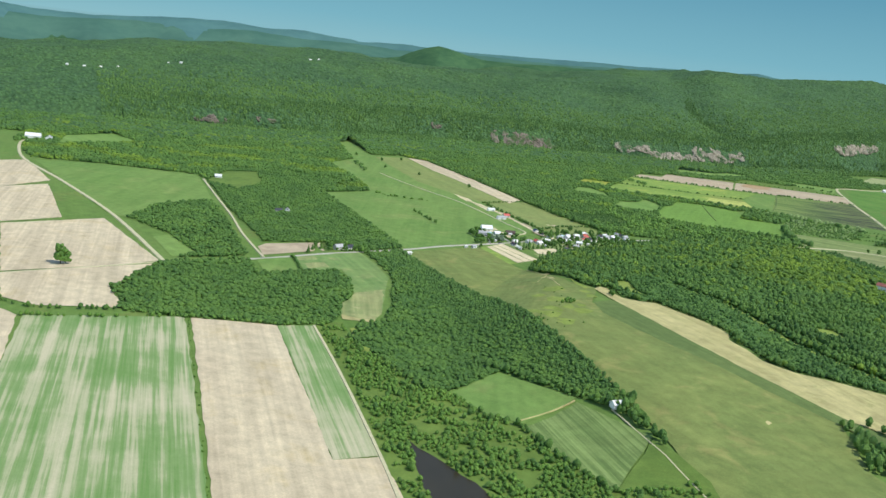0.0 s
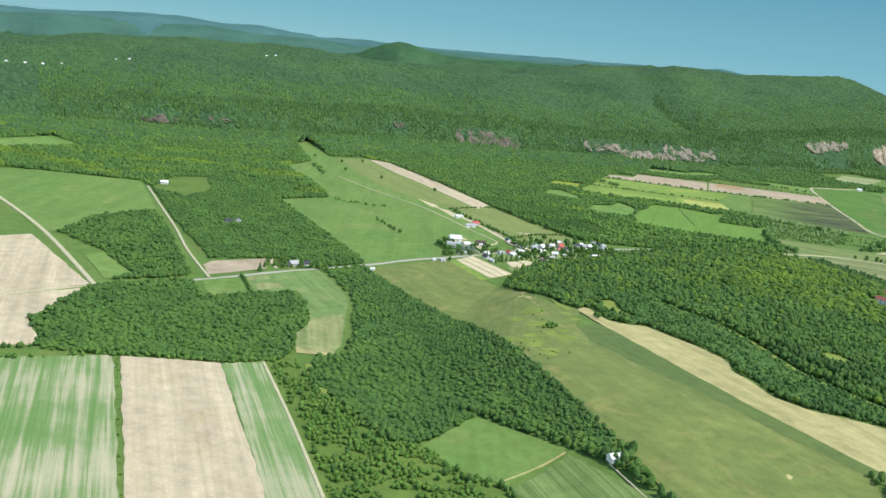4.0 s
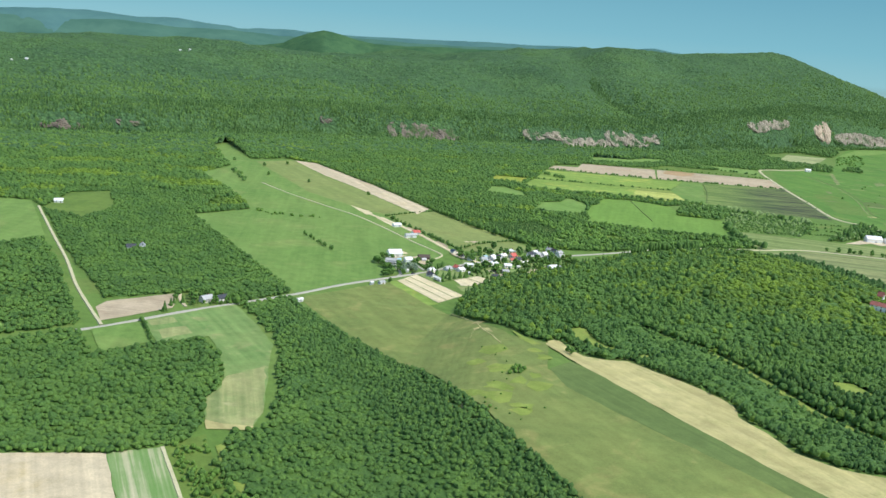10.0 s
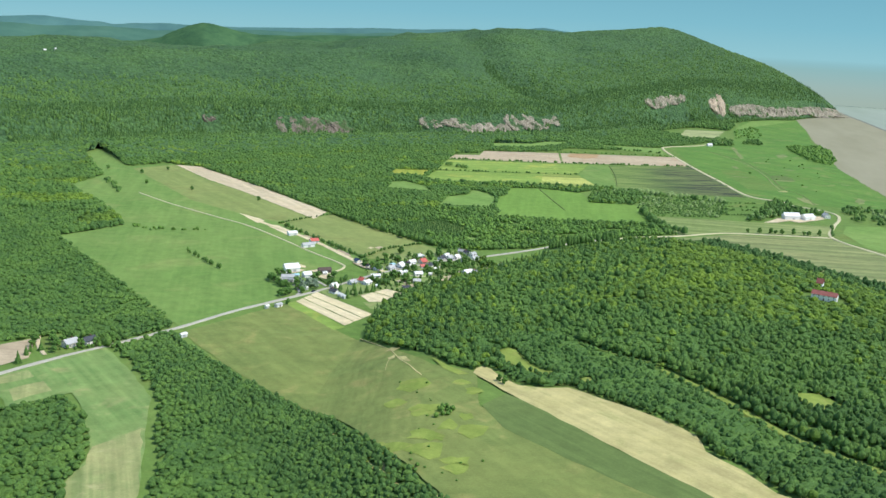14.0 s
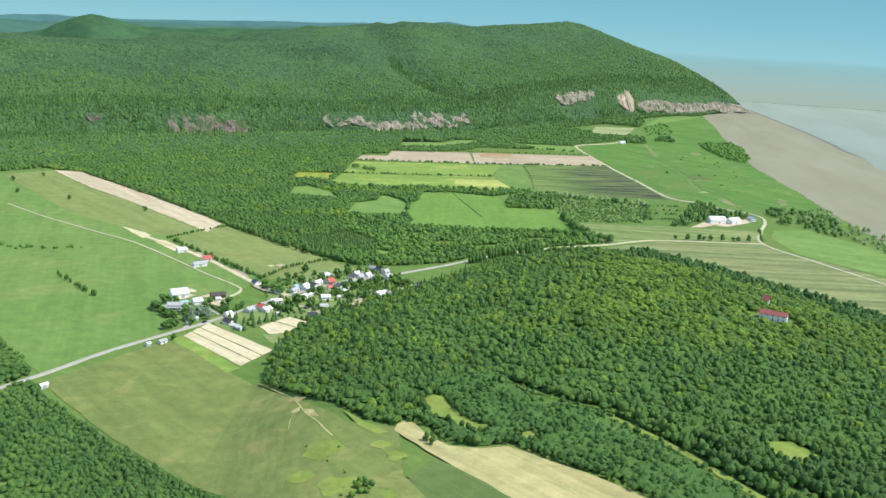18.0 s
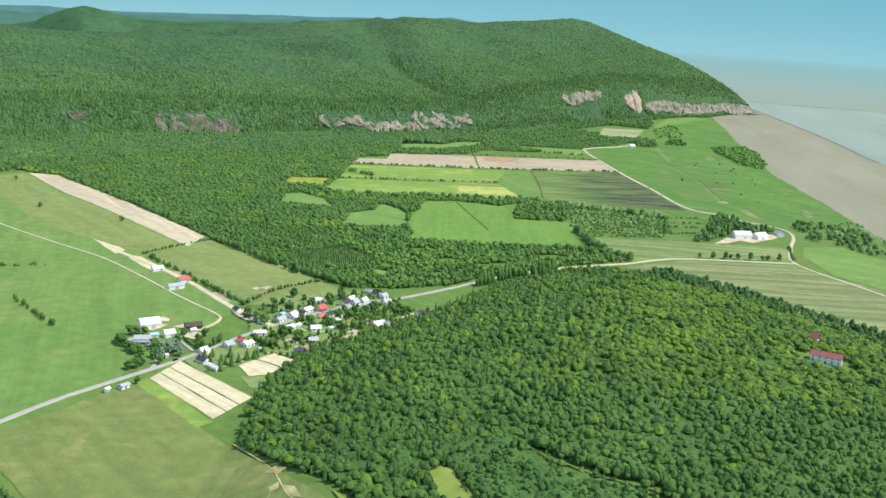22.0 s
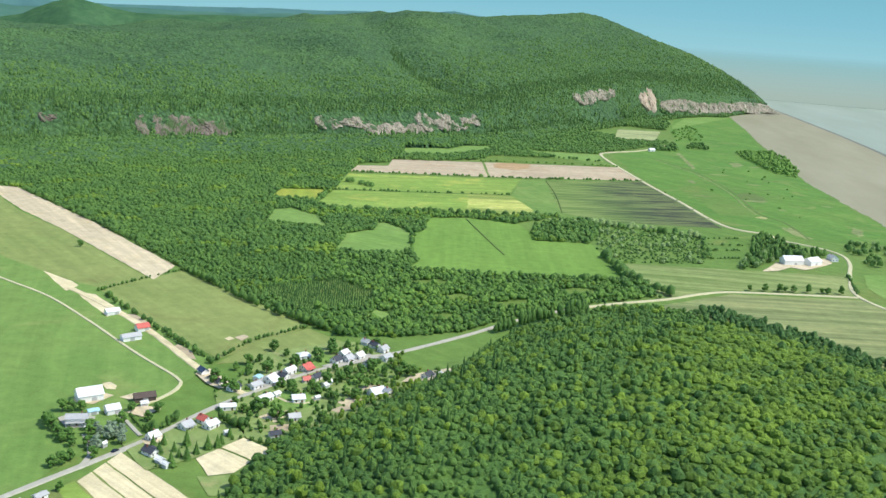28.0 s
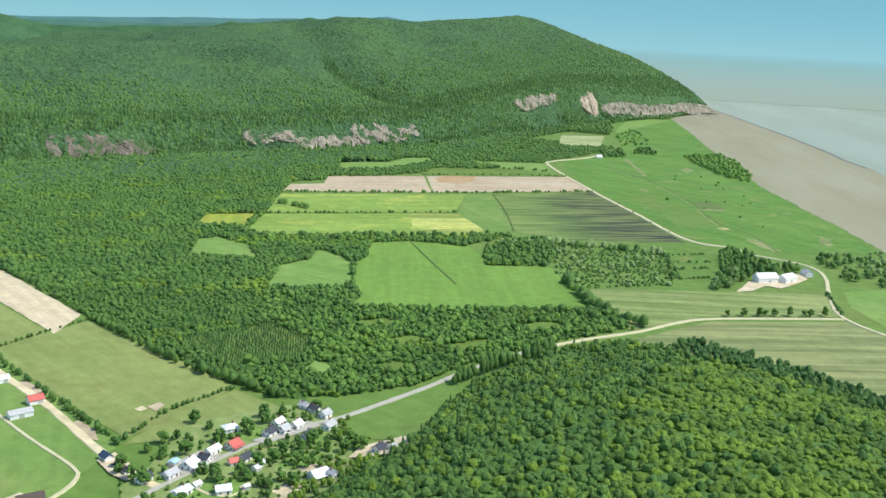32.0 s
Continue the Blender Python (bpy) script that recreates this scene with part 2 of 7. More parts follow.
BROADLEAF = leaf_mat("broadleaf_crowns", (0.048, 0.098, 0.023), (0.086, 0.158, 0.027), (0.180, 0.282, 0.040))
DARKLEAF = leaf_mat("dark_crowns", (0.042, 0.098, 0.032), (0.068, 0.145, 0.041), (0.112, 0.206, 0.052))
PLANTATION = leaf_mat("young_plantation_leaves", (0.036, 0.090, 0.030), (0.050, 0.115, 0.034), (0.072, 0.15, 0.042))
CONIFER = leaf_mat("conifer_crowns", (0.045, 0.105, 0.038), (0.062, 0.135, 0.046), (0.085, 0.165, 0.054))
WILLOW = leaf_mat("willow_crowns", (0.13, 0.21, 0.095), (0.175, 0.265, 0.125), (0.23, 0.32, 0.165))
SHRUB = leaf_mat("shrub_leaves", (0.066, 0.142, 0.034), (0.092, 0.188, 0.044), (0.14, 0.25, 0.058))
TREELEAF = leaf_mat("garden_tree_leaves", (0.055, 0.125, 0.036), (0.075, 0.16, 0.042), (0.105, 0.205, 0.05), False)
SPRUCE = leaf_mat("silvery_leaves", (0.13, 0.19, 0.17), (0.16, 0.225, 0.20), (0.20, 0.27, 0.24), False)
SCARPLEAF = leaf_mat("scarp_crowns", (0.05, 0.11, 0.042), (0.076, 0.155, 0.05), (0.118, 0.21, 0.06))
BARK = plain_mat("grey_bark", (0.16, 0.125, 0.09), 0.9, 0, 3.0, 0.4)

mt = Mat("mountain_forest", 0.8, 0, 0.15)
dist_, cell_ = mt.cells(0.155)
sep = mt.tree.nodes.new("ShaderNodeSeparateColor")
mt.link(cell_, sep.inputs[0])
# greens bluer and brighter, air haze put into the colour
tone = mt.ramp(sep.outputs[0], [(0.0, (0.062, 0.130, 0.050)), (0.5, (0.082, 0.168, 0.058)), (1.0, (0.108, 0.210, 0.066))])
tone = mt.mix(mt.ramp(mt.noise(0.005, 5, 0.6), [(0.46, 0.0), (0.64, 0.4)]), tone, (0.056, 0.122, 0.050))
tone = mt.mix(mt.ramp(mt.noise(0.0042, 5, 0.65, distort=0.5), [(0.46, 0.0), (0.64, 0.5)]), tone, (0.118, 0.222, 0.060))
grain_ = mt.noise(0.35, 4, 0.7)
tone = mt.mix(0.6, tone, mt.ramp(grain_, [(0.3, 0.55), (0.68, 1.1)]), "MULTIPLY")
# crown middles lightened, rims darkened: shade between crowns put into the colour
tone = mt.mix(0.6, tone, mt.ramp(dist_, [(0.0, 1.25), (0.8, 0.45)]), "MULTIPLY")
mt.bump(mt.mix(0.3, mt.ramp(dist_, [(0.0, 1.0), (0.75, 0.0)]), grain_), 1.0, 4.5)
MOUNTAIN = mt.colour(tone)

rk = Mat("cliff_rock", 0.9, 0, 0.2)
strata = rk.noise(1.0, 5, 0.7, rk.mapped((0.16, 0.16, 0.03)))
rc = rk.ramp(strata, [(0.3, (0.13, 0.115, 0.08)), (0.5, (0.27, 0.235, 0.165)), (0.68, (0.45, 0.395, 0.285))])
rc = rk.mix(rk.ramp(rk.noise(0.04, 6, 0.7), [(0.54, 0.0), (0.62, 0.95)]), rc, (0.055, 0.105, 0.035))
rk.bump(strata, 0.9, 2.5)
ROCK = rk.colour(rc)
rr = Mat("red_cliff_rock", 0.9, 0, 0.2)
strata = rr.noise(1.0, 5, 0.7, rr.mapped((0.08, 0.08, 0.03)))
rc = rr.ramp(strata, [(0.3, (0.095, 0.082, 0.06)), (0.5, (0.17, 0.138, 0.10)), (0.7, (0.27, 0.225, 0.175))])
rc = rr.mix(rr.ramp(rr.noise(0.04, 6, 0.7), [(0.5, 0.0), (0.58, 0.95)]), rc, (0.06, 0.11, 0.03))
rr.bump(strata, 0.9, 2.5)
REDROCK = rr.colour(rc)
ro = Mat("ochre_cliff_rock", 0.9, 0, 0.2)
strata = ro.noise(1.0, 5, 0.7, ro.mapped((0.10, 0.10, 0.04)))
ro.bump(strata, 0.9, 2.0)
OCHRE = ro.colour(ro.ramp(strata, [(0.3, (0.26, 0.20, 0.14)), (0.5, (0.46, 0.36, 0.25)), (0.7, (0.58, 0.47, 0.34))]))

wt = Mat("silty_river", 0.85, 0, 0.0)
wv = wt.noise(0.02, 6, 0.6)
band = wt.ramp(wt.noise(1.0, 4, 0.55, wt.mapped((0.0045, 0.0009, 1), -0.12)), [(0.35, 0.0), (0.65, 1.0)])
WATER = wt.colour(wt.mix(band, (0.27, 0.32, 0.245), (0.325, 0.37, 0.295)))
wt.bump(wt.noise(0.25, 4), 0.06, 0.4)
md = Mat("tidal_mud", 0.8, 0, 0.05)
mb = md.ramp(md.noise(1.0, 5, 0.6, md.mapped((0.012, 0.0028, 1), -0.15)), [(0.3, 0.0), (0.7, 1.0)])
MUD = md.colour(md.mix(mb, (0.265, 0.25, 0.15), (0.325, 0.305, 0.195)))
pw = Mat("dark_pond_water", 0.35, 0, 0.12)
WETMUD = plain_mat("wet_mud", (0.19, 0.19, 0.14), 0.8, 0, 0.02, 0.3)
POND = pw.colour(pw.mix(pw.noise(0.05, 4), (0.03, 0.026, 0.014), (0.05, 0.042, 0.022)))

WHITE = plain_mat("white_siding", (0.86, 0.84, 0.76), 0.6, 0, 0.8, 0.08)
CREAMWALL = plain_mat("cream_siding", (0.70, 0.66, 0.55), 0.6, 0, 0.8, 0.1)
GREYROOF = plain_mat("grey_metal_roof", (0.50, 0.49, 0.45), 0.5, 0.1, 0.5, 0.15)
PALEROOF = plain_mat("pale_metal_roof", (0.84, 0.82, 0.75), 0.7, 0.0, 0.4, 0.1)
DARKROOF = plain_mat("dark_shingle_roof", (0.075, 0.08, 0.09), 0.8, 0, 1.5, 0.3)
NAVYROOF = plain_mat("navy_metal_roof", (0.05, 0.075, 0.12), 0.5, 0.1, 0.6, 0.2)
REDROOF = plain_mat("red_metal_roof", (0.60, 0.14, 0.10), 0.5, 0, 0.6, 0.15)
DARKRED = plain_mat("dull_red_roof", (0.34, 0.12, 0.09), 0.6, 0, 0.6, 0.25)
TEALROOF = plain_mat("pale_teal_roof", (0.42, 0.66, 0.70), 0.5, 0, 0.6, 0.12)
WEATHERED = plain_mat("weathered_brown_boards", (0.13, 0.095, 0.075), 0.85, 0, 1.2, 0.35)
GLASS = plain_mat("window_glass", (0.03, 0.04, 0.05), 0.1, 0, 0.5, 0.2)
DOORPAINT = plain_mat("brown_door_paint", (0.12, 0.07, 0.045), 0.6, 0, 1.0, 0.2)
BRICK = plain_mat("brick_chimney", (0.30, 0.13, 0.09), 0.85, 0, 2.0, 0.3)
TYRE = plain_mat("black_rubber", (0.02, 0.02, 0.02), 0.8, 0, 2.0, 0.2)
CARPAINT = plain_mat("dark_car_paint", (0.035, 0.04, 0.05), 0.25, 0.3, 1.0, 0.1)

# ---- mesh helpers ----


def mesh_object(name, verts, faces, mat, parent=None, label="", smooth=False):
    me = bpy.data.meshes.new(name)
    verts, faces = np.asarray(verts, np.float32), np.asarray(faces, np.int32)
    n, k = faces.shape
    me.vertices.add(len(verts)), me.loops.add(n * k), me.polygons.add(n)
    me.vertices.foreach_set("co", verts.ravel())
    me.loops.foreach_set("vertex_index", faces.ravel())
    me.polygons.foreach_set("loop_start", np.arange(0, n * k, k, dtype=np.int32))
    me.polygons.foreach_set("use_smooth", np.full(n, smooth))
    me.update(calc_edges=True)
    me.materials.append(mat)
    ob = new(name, me)
    ob.parent = parent
    if label:
        ob["label"] = label
    return ob


def part(name, bm, material, parent=None, label=""):
    me = bpy.data.meshes.new(name)
    bm.to_mesh(me)
    bm.free()
    me.materials.append(material)
    ob = new(name, me)
    ob.parent = parent
    if label:
        ob["label"] = label
    return ob


def box(bm, x0, x1, y0, y1, z0, z1, bevel=0.0):
    r = bmesh.ops.create_cube(bm, size=1)
    bmesh.ops.scale(bm, vec=(x1 - x0, y1 - y0, z1 - z0), verts=r["verts"])
    bmesh.ops.translate(bm, vec=((x0 + x1) / 2, (y0 + y1) / 2, (z0 + z1) / 2), verts=r["verts"])
    if bevel:
        es = list({e for v in r["verts"] for e in v.link_edges})
        bmesh.ops.bevel(bm, geom=es, offset=bevel, segments=1, affect="EDGES")
    return bm


def inside(poly, x, y):
    """Which of the points x, y lie in the outline."""
    hit = np.zeros(len(x), bool)
    for (ax, ay), (bx, by) in zip(poly, poly[1:] + poly[:1]):
        if ay == by:
            continue
        c = (ay > y) != (by > y)
        hit ^= c & (x < (bx - ax) * (y - ay) / (by - ay) + ax)
    return hit


def to_line(line, x, y):
    """Distance of points from a polyline, station along it, and side (+ on its left)."""
    best = np.full(len(x), 1e9)
    st, side, run = np.zeros(len(x)), np.ones(len(x)), 0.0
    for (ax, ay), (bx, by) in zip(line, line[1:]):
        L = math.hypot(bx - ax, by - ay)
        ux, uy = (bx - ax) / L, (by - ay) / L
        u = np.clip((x - ax) * ux + (y - ay) * uy, 0, L)
        d = np.hypot(x - ax - u * ux, y - ay - u * uy)
        c = d < best
        best[c], st[c] = d[c], run + u[c]
        side[c] = np.sign(ux * (y[c] - ay) - uy * (x[c] - ax))
        run += L
    return best, st, side


def smooth01(a, b, x):
    t = np.clip((x - a) / (b - a), 0, 1)
    return t * t * (3 - 2 * t)


def waves(x, y, size, seed, octaves=4):
    """Soft uneven relief about -1 to 1, from a few crossing waves an octave."""
    rng = np.random.default_rng(seed)
    out, amp = np.zeros_like(x, dtype=float), 1.0
    for _ in range(octaves):
        for _ in range(4):
            a, p = rng.uniform(0, math.tau, 2)
            k = math.tau / (size * rng.uniform(0.7, 1.4))
            out += amp * 0.35 * np.sin(k * (x * math.cos(a) + y * math.sin(a)) + p + 1.3 * np.sin(0.61 * k * (y * math.cos(a) - x * math.sin(a)) + a))
        size, amp = size * 0.47, amp * 0.52
    return out


# ---- plan: the wooded terrace with its low hill, and the scarp ----
TERRACE = [(80, 105), (30, 185), (-34, 250), (-66, 305), (-73, 380), (-80, 450), (-76, 540), (-56, 640), (-22, 720), (25, 790), (75, 850), (135, 890),
           (200, 875), (250, 810), (300, 720), (370, 600), (390, 420), (360, 260), (300, 130), (190, 60)]


def knoll(x, y):
    """Ground height: a terrace with a soft bank all round and a low hill on it, in the flat plain."""
    shape = np.shape(x)
    x, y = np.ravel(np.asarray(x, float)), np.ravel(np.asarray(y, float))
    d = to_line(TERRACE + TERRACE[:1], x, y)[0]
    d = np.where(inside(TERRACE, x, y), d, -d)
    top = 17.5 - 0.03 * np.maximum(0, x - 100) - 7 * smooth01(280, 120, y)
    hill = 10 * np.exp(-((x - 130) ** 2 + (y - 680) ** 2) / 20000)
    return (smooth01(-44, 40, d) * (top + hill)).reshape(shape)


SCARP = [(-2300, 250), (-1250, 1010), (-857, 1350), (-601, 1665), (-250, 1905), (28, 2112), (250, 2450), (481, 2835), (985, 3365)]
LENS = np.cumsum([0] + [math.hypot(b[0] - a[0], b[1] - a[1]) for a, b in zip(SCARP, SCARP[1:])])
END = LENS[-1]
ST = [*LENS[:8], LENS[7] + 408, LENS[7] + 544, LENS[7] + 595, LENS[7] + 645, END]
CREST = [75, 92, 130, 140, 138, 143, 176, 223, 256, 166, 128, 78, 6]
REACH = [650, 750, 820, 860, 820, 780, 760, 660, 540, 277, 195, 111, 25]
FOOT = [260, 260, 260, 240, 200, 120, 70, 60, 50, 40, 34, 30, 20]
STEP = [30, 30, 36, 46, 42, 44, 70, 80, 58, 50, 44, 36, 4]


RAVINE = [(95, 2225), (15, 2275), (-70, 2370), (-135, 2500), (-178, 2630), (-215, 2850), (-290, 3100)]
SPURS = [([(-480, 1740), (-620, 1960), (-820, 2250)], 9, 70), ([(-190, 1960), (-330, 2200), (-420, 2480)], 10, 80), ([(330, 2590), (170, 2760), (40, 2980)], 9, 70), ([(-700, 1540), (-900, 1800)], 8, 80)]


def scarp_height(x, y):
    """Ground of the mountain and the distance behind the scarp line."""
    best = [to_line(SCARP[k:k + 2], x, y) for k in range(len(SCARP) - 1)]
    ds = np.stack([q[0] for q in best])
    near = ds.argmin(0)
    d = ds.min(0)
    w = np.exp(-(ds - d) / (22 + 0.03 * d))
    s = (w * np.stack([q[1] + LENS[k] for k, q in enumerate(best)])).sum(0) / w.sum(0)
    d = d * np.take_along_axis(np.stack([q[2] for q in best]), near[None], 0)[0]
    f, st, cr, re = (np.interp(s, ST, v) for v in (FOOT, STEP, CREST, REACH))
    z = st * 0.14 * smooth01(-f, -12, d) + st * 0.86 * smooth01(-24, 24, d)
    t = np.clip((d - 10) / np.maximum(re - 10, 5), 0, 1)
    z = z + (cr - st) * (1.35 * t - 0.35 * t * t * t) * (d > 10) * np.where(t < 1, 1, 1)
    cape = smooth01(LENS[7] - 150, LENS[7] + 350, s)
    z = z * (1 - cape * smooth01(0, 1, (d - re) / np.maximum(0.9 * re, 30)))
    relief = waves(x, y, 520, 5, 4) * 9 * smooth01(40, 420, d) * (1 - 0.75 * cape)
    cut = smooth01(8, 150, d) * (1 - 0.5 * smooth01(500, 900, d))
    relief = relief - 24 * cut * np.exp(-(to_line(RAVINE, x, y)[0] / 58) ** 2)
    for line, deep, wide in SPURS:
        relief = relief - deep * cut * np.exp(-(to_line(line, x, y)[0] / wide) ** 2)
    return z + relief - 62 * smooth01(0, 1.8, (d - re) / 500) * (1 - cape), d, s, f


# ---- ground: one sheet to the horizon ----
def ground():
    xs = np.unique(np.concatenate([np.linspace(-4700, -400, 44), np.linspace(-400, -160, 13), np.arange(-160, 480, 9.0), np.linspace(480, 4700, 42)]))
    ys = np.unique(np.concatenate([np.linspace(-3000, 20, 31), np.arange(20, 1050, 9.0), np.linspace(1050, 4700, 38)]))
    X, Y = np.meshgrid(xs, ys)
    Z = knoll(X, Y)
    Z = Z - 0.45 * np.minimum(1, Z / 1.5)
    n, k = X.shape
    i = np.arange(n * k).reshape(n, k)
    f = np.stack([i[:-1, :-1], i[:-1, 1:], i[1:, 1:], i[1:, :-1]], -1).reshape(-1, 4)
    return tagged(mesh_object("ground", np.stack([X, Y, Z], -1).reshape(-1, 3), f, PASTURE, smooth=True),
                  "green pasture ground of a wide river plain", "ground", kind="structure")


ground()
CLEAR = []


def outline(poly, wobble, rng):
    pts = []
    for (ax, ay), (bx, by) in zip(poly, poly[1:] + poly[:1]):
        L = math.hypot(bx - ax, by - ay)
        n = max(1, int(L / 9))
        for k in range(n):
            t = k / n
            w = wobble * (rng.random() - 0.5) * (0 if k == 0 else 1)
            pts.append((ax + (bx - ax) * t - (by - ay) / L * w, ay + (by - ay) * t + (bx - ax) / L * w))
    return pts


def sheet(name, poly, mat, label, z=0.12, category="field", wobble=1.4, clear=True, kind="structure"):
    rng = random.Random(len(CLEAR) + 7)
    z += 0.005 * len(CLEAR)
    if clear:
        CLEAR.append(poly)
    bm = bmesh.new()
    vs = [bm.verts.new((x, y, z)) for x, y in outline(poly, wobble, rng)]
    f = bm.faces.new(vs)
    px, py = np.array([v.co.x for v in vs]), np.array([v.co.y for v in vs])
    if px.max() > -110 and px.min() < 420 and py.max() > 70 and py.min() < 930:
        for c, axis in ((0, px), (1, py)):
            lo, hi = max(axis.min(), -112 if c == 0 else 70), min(axis.max(), 420 if c == 0 else 930)
            for k in range(math.ceil(lo / 4.5), math.floor(hi / 4.5) + 1):
                bmesh.ops.bisect_plane(bm, geom=bm.verts[:] + bm.edges[:] + bm.faces[:], plane_co=(k * 4.5 * (c == 0), k * 4.5 * (c == 1), 0), plane_no=(c == 0, c == 1, 0))
        lift = knoll(np.array([v.co.x for v in bm.verts]), np.array([v.co.y for v in bm.verts]))
        for v, up in zip(bm.verts, lift):
            v.co.z += up
    bmesh.ops.triangulate(bm, faces=bm.faces[:])
    for f in bm.faces:
        if f.normal.z < 0:
            f.normal_flip()
    return tagged(part(name, bm, mat), label, category, kind=kind)


def curve_points(line, step):
    """A smooth run through the plan points."""
    p = [line[0]] + list(line) + [line[-1]]
    out = []
    for a, b, c, d in zip(p, p[1:], p[2:], p[3:]):
        n = max(1, int(math.hypot(c[0] - b[0], c[1] - b[1]) / step))
        for k in range(n):
            t = k / n
            out.append(tuple(0.5 * (2 * b[i] + (c[i] - a[i]) * t + (2 * a[i] - 5 * b[i] + 4 * c[i] - d[i]) * t * t
                                    + (3 * b[i] - a[i] - 3 * c[i] + d[i]) * t ** 3) for i in (0, 1)))
    return out + [line[-1]]


ROADS = []


def ribbon(name, line, width, mat, label, z=0.26, category="road", keep=2.5):
    z += 0.36 + 0.007 * len(ROADS)
    pts = curve_points(line, 6)
    ROADS.append((pts, width / 2 + keep))
    v, f = [], []
    for i, (x, y) in enumerate(pts):
        a, b = pts[max(0, i - 1)], pts[min(len(pts) - 1, i + 1)]
        L = math.hypot(b[0] - a[0], b[1] - a[1]) or 1
        nx, ny = -(b[1] - a[1]) / L, (b[0] - a[0]) / L
        h = width / 2 * (1 + 0.08 * math.sin(i * 1.7))
        zz = z + float(knoll(np.array([x]), np.array([y]))[0])
        for k in (-1.15, -0.9, 0.9, 1.15):
            v.append((x + nx * h * k, y + ny * h * k, zz if abs(k) < 1 else zz - z + 0.02))
        if i:
            o = 4 * i
            for k in range(3):
                f.append((o + k - 4, o + k, o + k + 1, o + k - 3))
    return tagged(mesh_object(name, v, f, mat), label, category, kind="structure")


# river, mud flats, shore
sheet("river", [(700, -2900), (760, 500), (740, 1000), (765, 1500), (798, 1880), (825, 2020), (875, 2420), (925, 2800), (960, 3100), (985, 3400),
                (930, 3560), (760, 3800), (500, 4050), (300, 4650), (4600, 4650), (4600, -2900)], WATER,
      "wide silty grey river with faint current bands", 0.16, "river", 6, kind="structure")
sheet("mud_flat", [(640, -900), (560, 300), (515, 800), (500, 1130), (512, 1320), (525, 1467), (545, 1781), (592, 2030), (628, 2300), (690, 2640), (752, 3030), (978, 3385),
                   (1015, 3500), (976, 3110), (936, 2710), (905, 2470), (862, 2200), (848, 2030), (800, 1860), (773, 1500), (750, 1000), (768, 500), (710, -900)], MUD,
      "brown tidal mud flat along the river shore", 0.20, "mud flat", 5)

# far plain
ribbon("shoal_edge", [(1010, 3480), (982, 3176), (968, 3046), (932, 2700), (903, 2470), (880, 2300), (858, 2180), (847, 2060)], 9, WETMUD, "dark wet edge of the tidal mud flat", 0.0, "mud flat")
sheet("bare_field", [(-155, 1569), (-150, 1626), (-107, 1642), (-106, 1710), (31, 1747), (37, 1601)], TANFAR, "bare pinkish-tan ploughed field beside hedgerows")
sheet("bare_field", [(35, 1748), (252, 1795), (266, 1665), (40, 1601)], TANFAR, "bare pinkish-brown ploughed field with a rusty patch")
sheet("crop_field", [(-157, 1417), (-154, 1547), (83, 1596), (60, 1462)], YELLOWGREEN, "yellow-green crop field on the plain")
sheet("crop_field", [(-164, 1314), (-157, 1407), (64, 1455), (84, 1368), (84, 1329), (-143, 1281)], YELLOWGREEN, "yellow-green flowering crop field")
sheet("crop_field", [(83, 1596), (117, 1601), (119, 1390), (112, 1334), (84, 1329), (84, 1368), (64, 1459)], LUSH, "smooth mid-green crop field")
sheet("flower_strip", [(6, 1331), (8, 1446), (62, 1455), (83, 1372), (83, 1332)], FLOWERROWS, "crop strip yellow-white with flowering rows", 0.14, "field", 2, clear=False)
sheet("rusty_patch", [(52, 1752), (108, 1764), (100, 1705), (75, 1684), (46, 1700)], RUST, "rusty brown patch in a ploughed field", 0.3, "field", 8, clear=False)
sheet("flooded_field", [(117, 1601), (264, 1655), (299, 1330), (168, 1323), (117, 1359)], DARKROWS, "dark wet field with greenish crop rows")
sheet("meadow", [(-219, 1336), (-219, 1394), (-167, 1408), (-168, 1327)], YELLOW, "small meadow yellow with flowers at the wood's edge")
sheet("meadow", [(-200, 1198), (-203, 1265), (-187, 1276), (-152, 1242), (-136, 1186)], LIGHTGREEN, "pale green clearing in the wood")
sheet("meadow", [(-116, 1087), (-115, 1167), (-91, 1192), (-84, 1236), (-61, 1208), (-51, 1187), (-48, 1101)], LIGHTGREEN, "pale green meadow with uneven wooded edge")
sheet("crop_field", [(-45, 1038), (-39, 1081), (-47, 1101), (-49, 1187), (-37, 1212), (-37, 1275), (9, 1288), (62, 1273), (73, 1229), (73, 1194), (131, 1198), (137, 1140), (142, 1052)], BRIGHT,
      "large bright green field with a faint ditch")
sheet("hay_field", [(153, 1119), (283, 1126), (366, 1131), (347, 1056), (232, 1045), (162, 1002), (161, 1046)], STRIPED, "pale green field with mown bands below the farm")
sheet("hay_field", [(153, 974), (228, 1030), (345, 1041), (430, 900), (470, 700), (440, 640), (360, 720), (281, 849), (245, 905), (198, 935)], HAYROWS, "mown hay field in grey-green and straw rows")
sheet("hay_field", [(385, 1138), (432, 1153), (480, 1040), (440, 900), (372, 1005), (368, 1086)], LIGHTGREEN, "pale green field beside the farm track")
sheet("marsh_meadow", [(262, 1950), (349, 2085), (431, 2216), (483, 2533), (560, 2830), (745, 2990), (690, 2640), (620, 2300), (590, 2050), (530, 1624), (516, 1397), (500, 1307), (419, 1290), (350, 1311), (309, 1347), (273, 1662)], MARSH,
      "flat bright green marsh meadow along the shore")
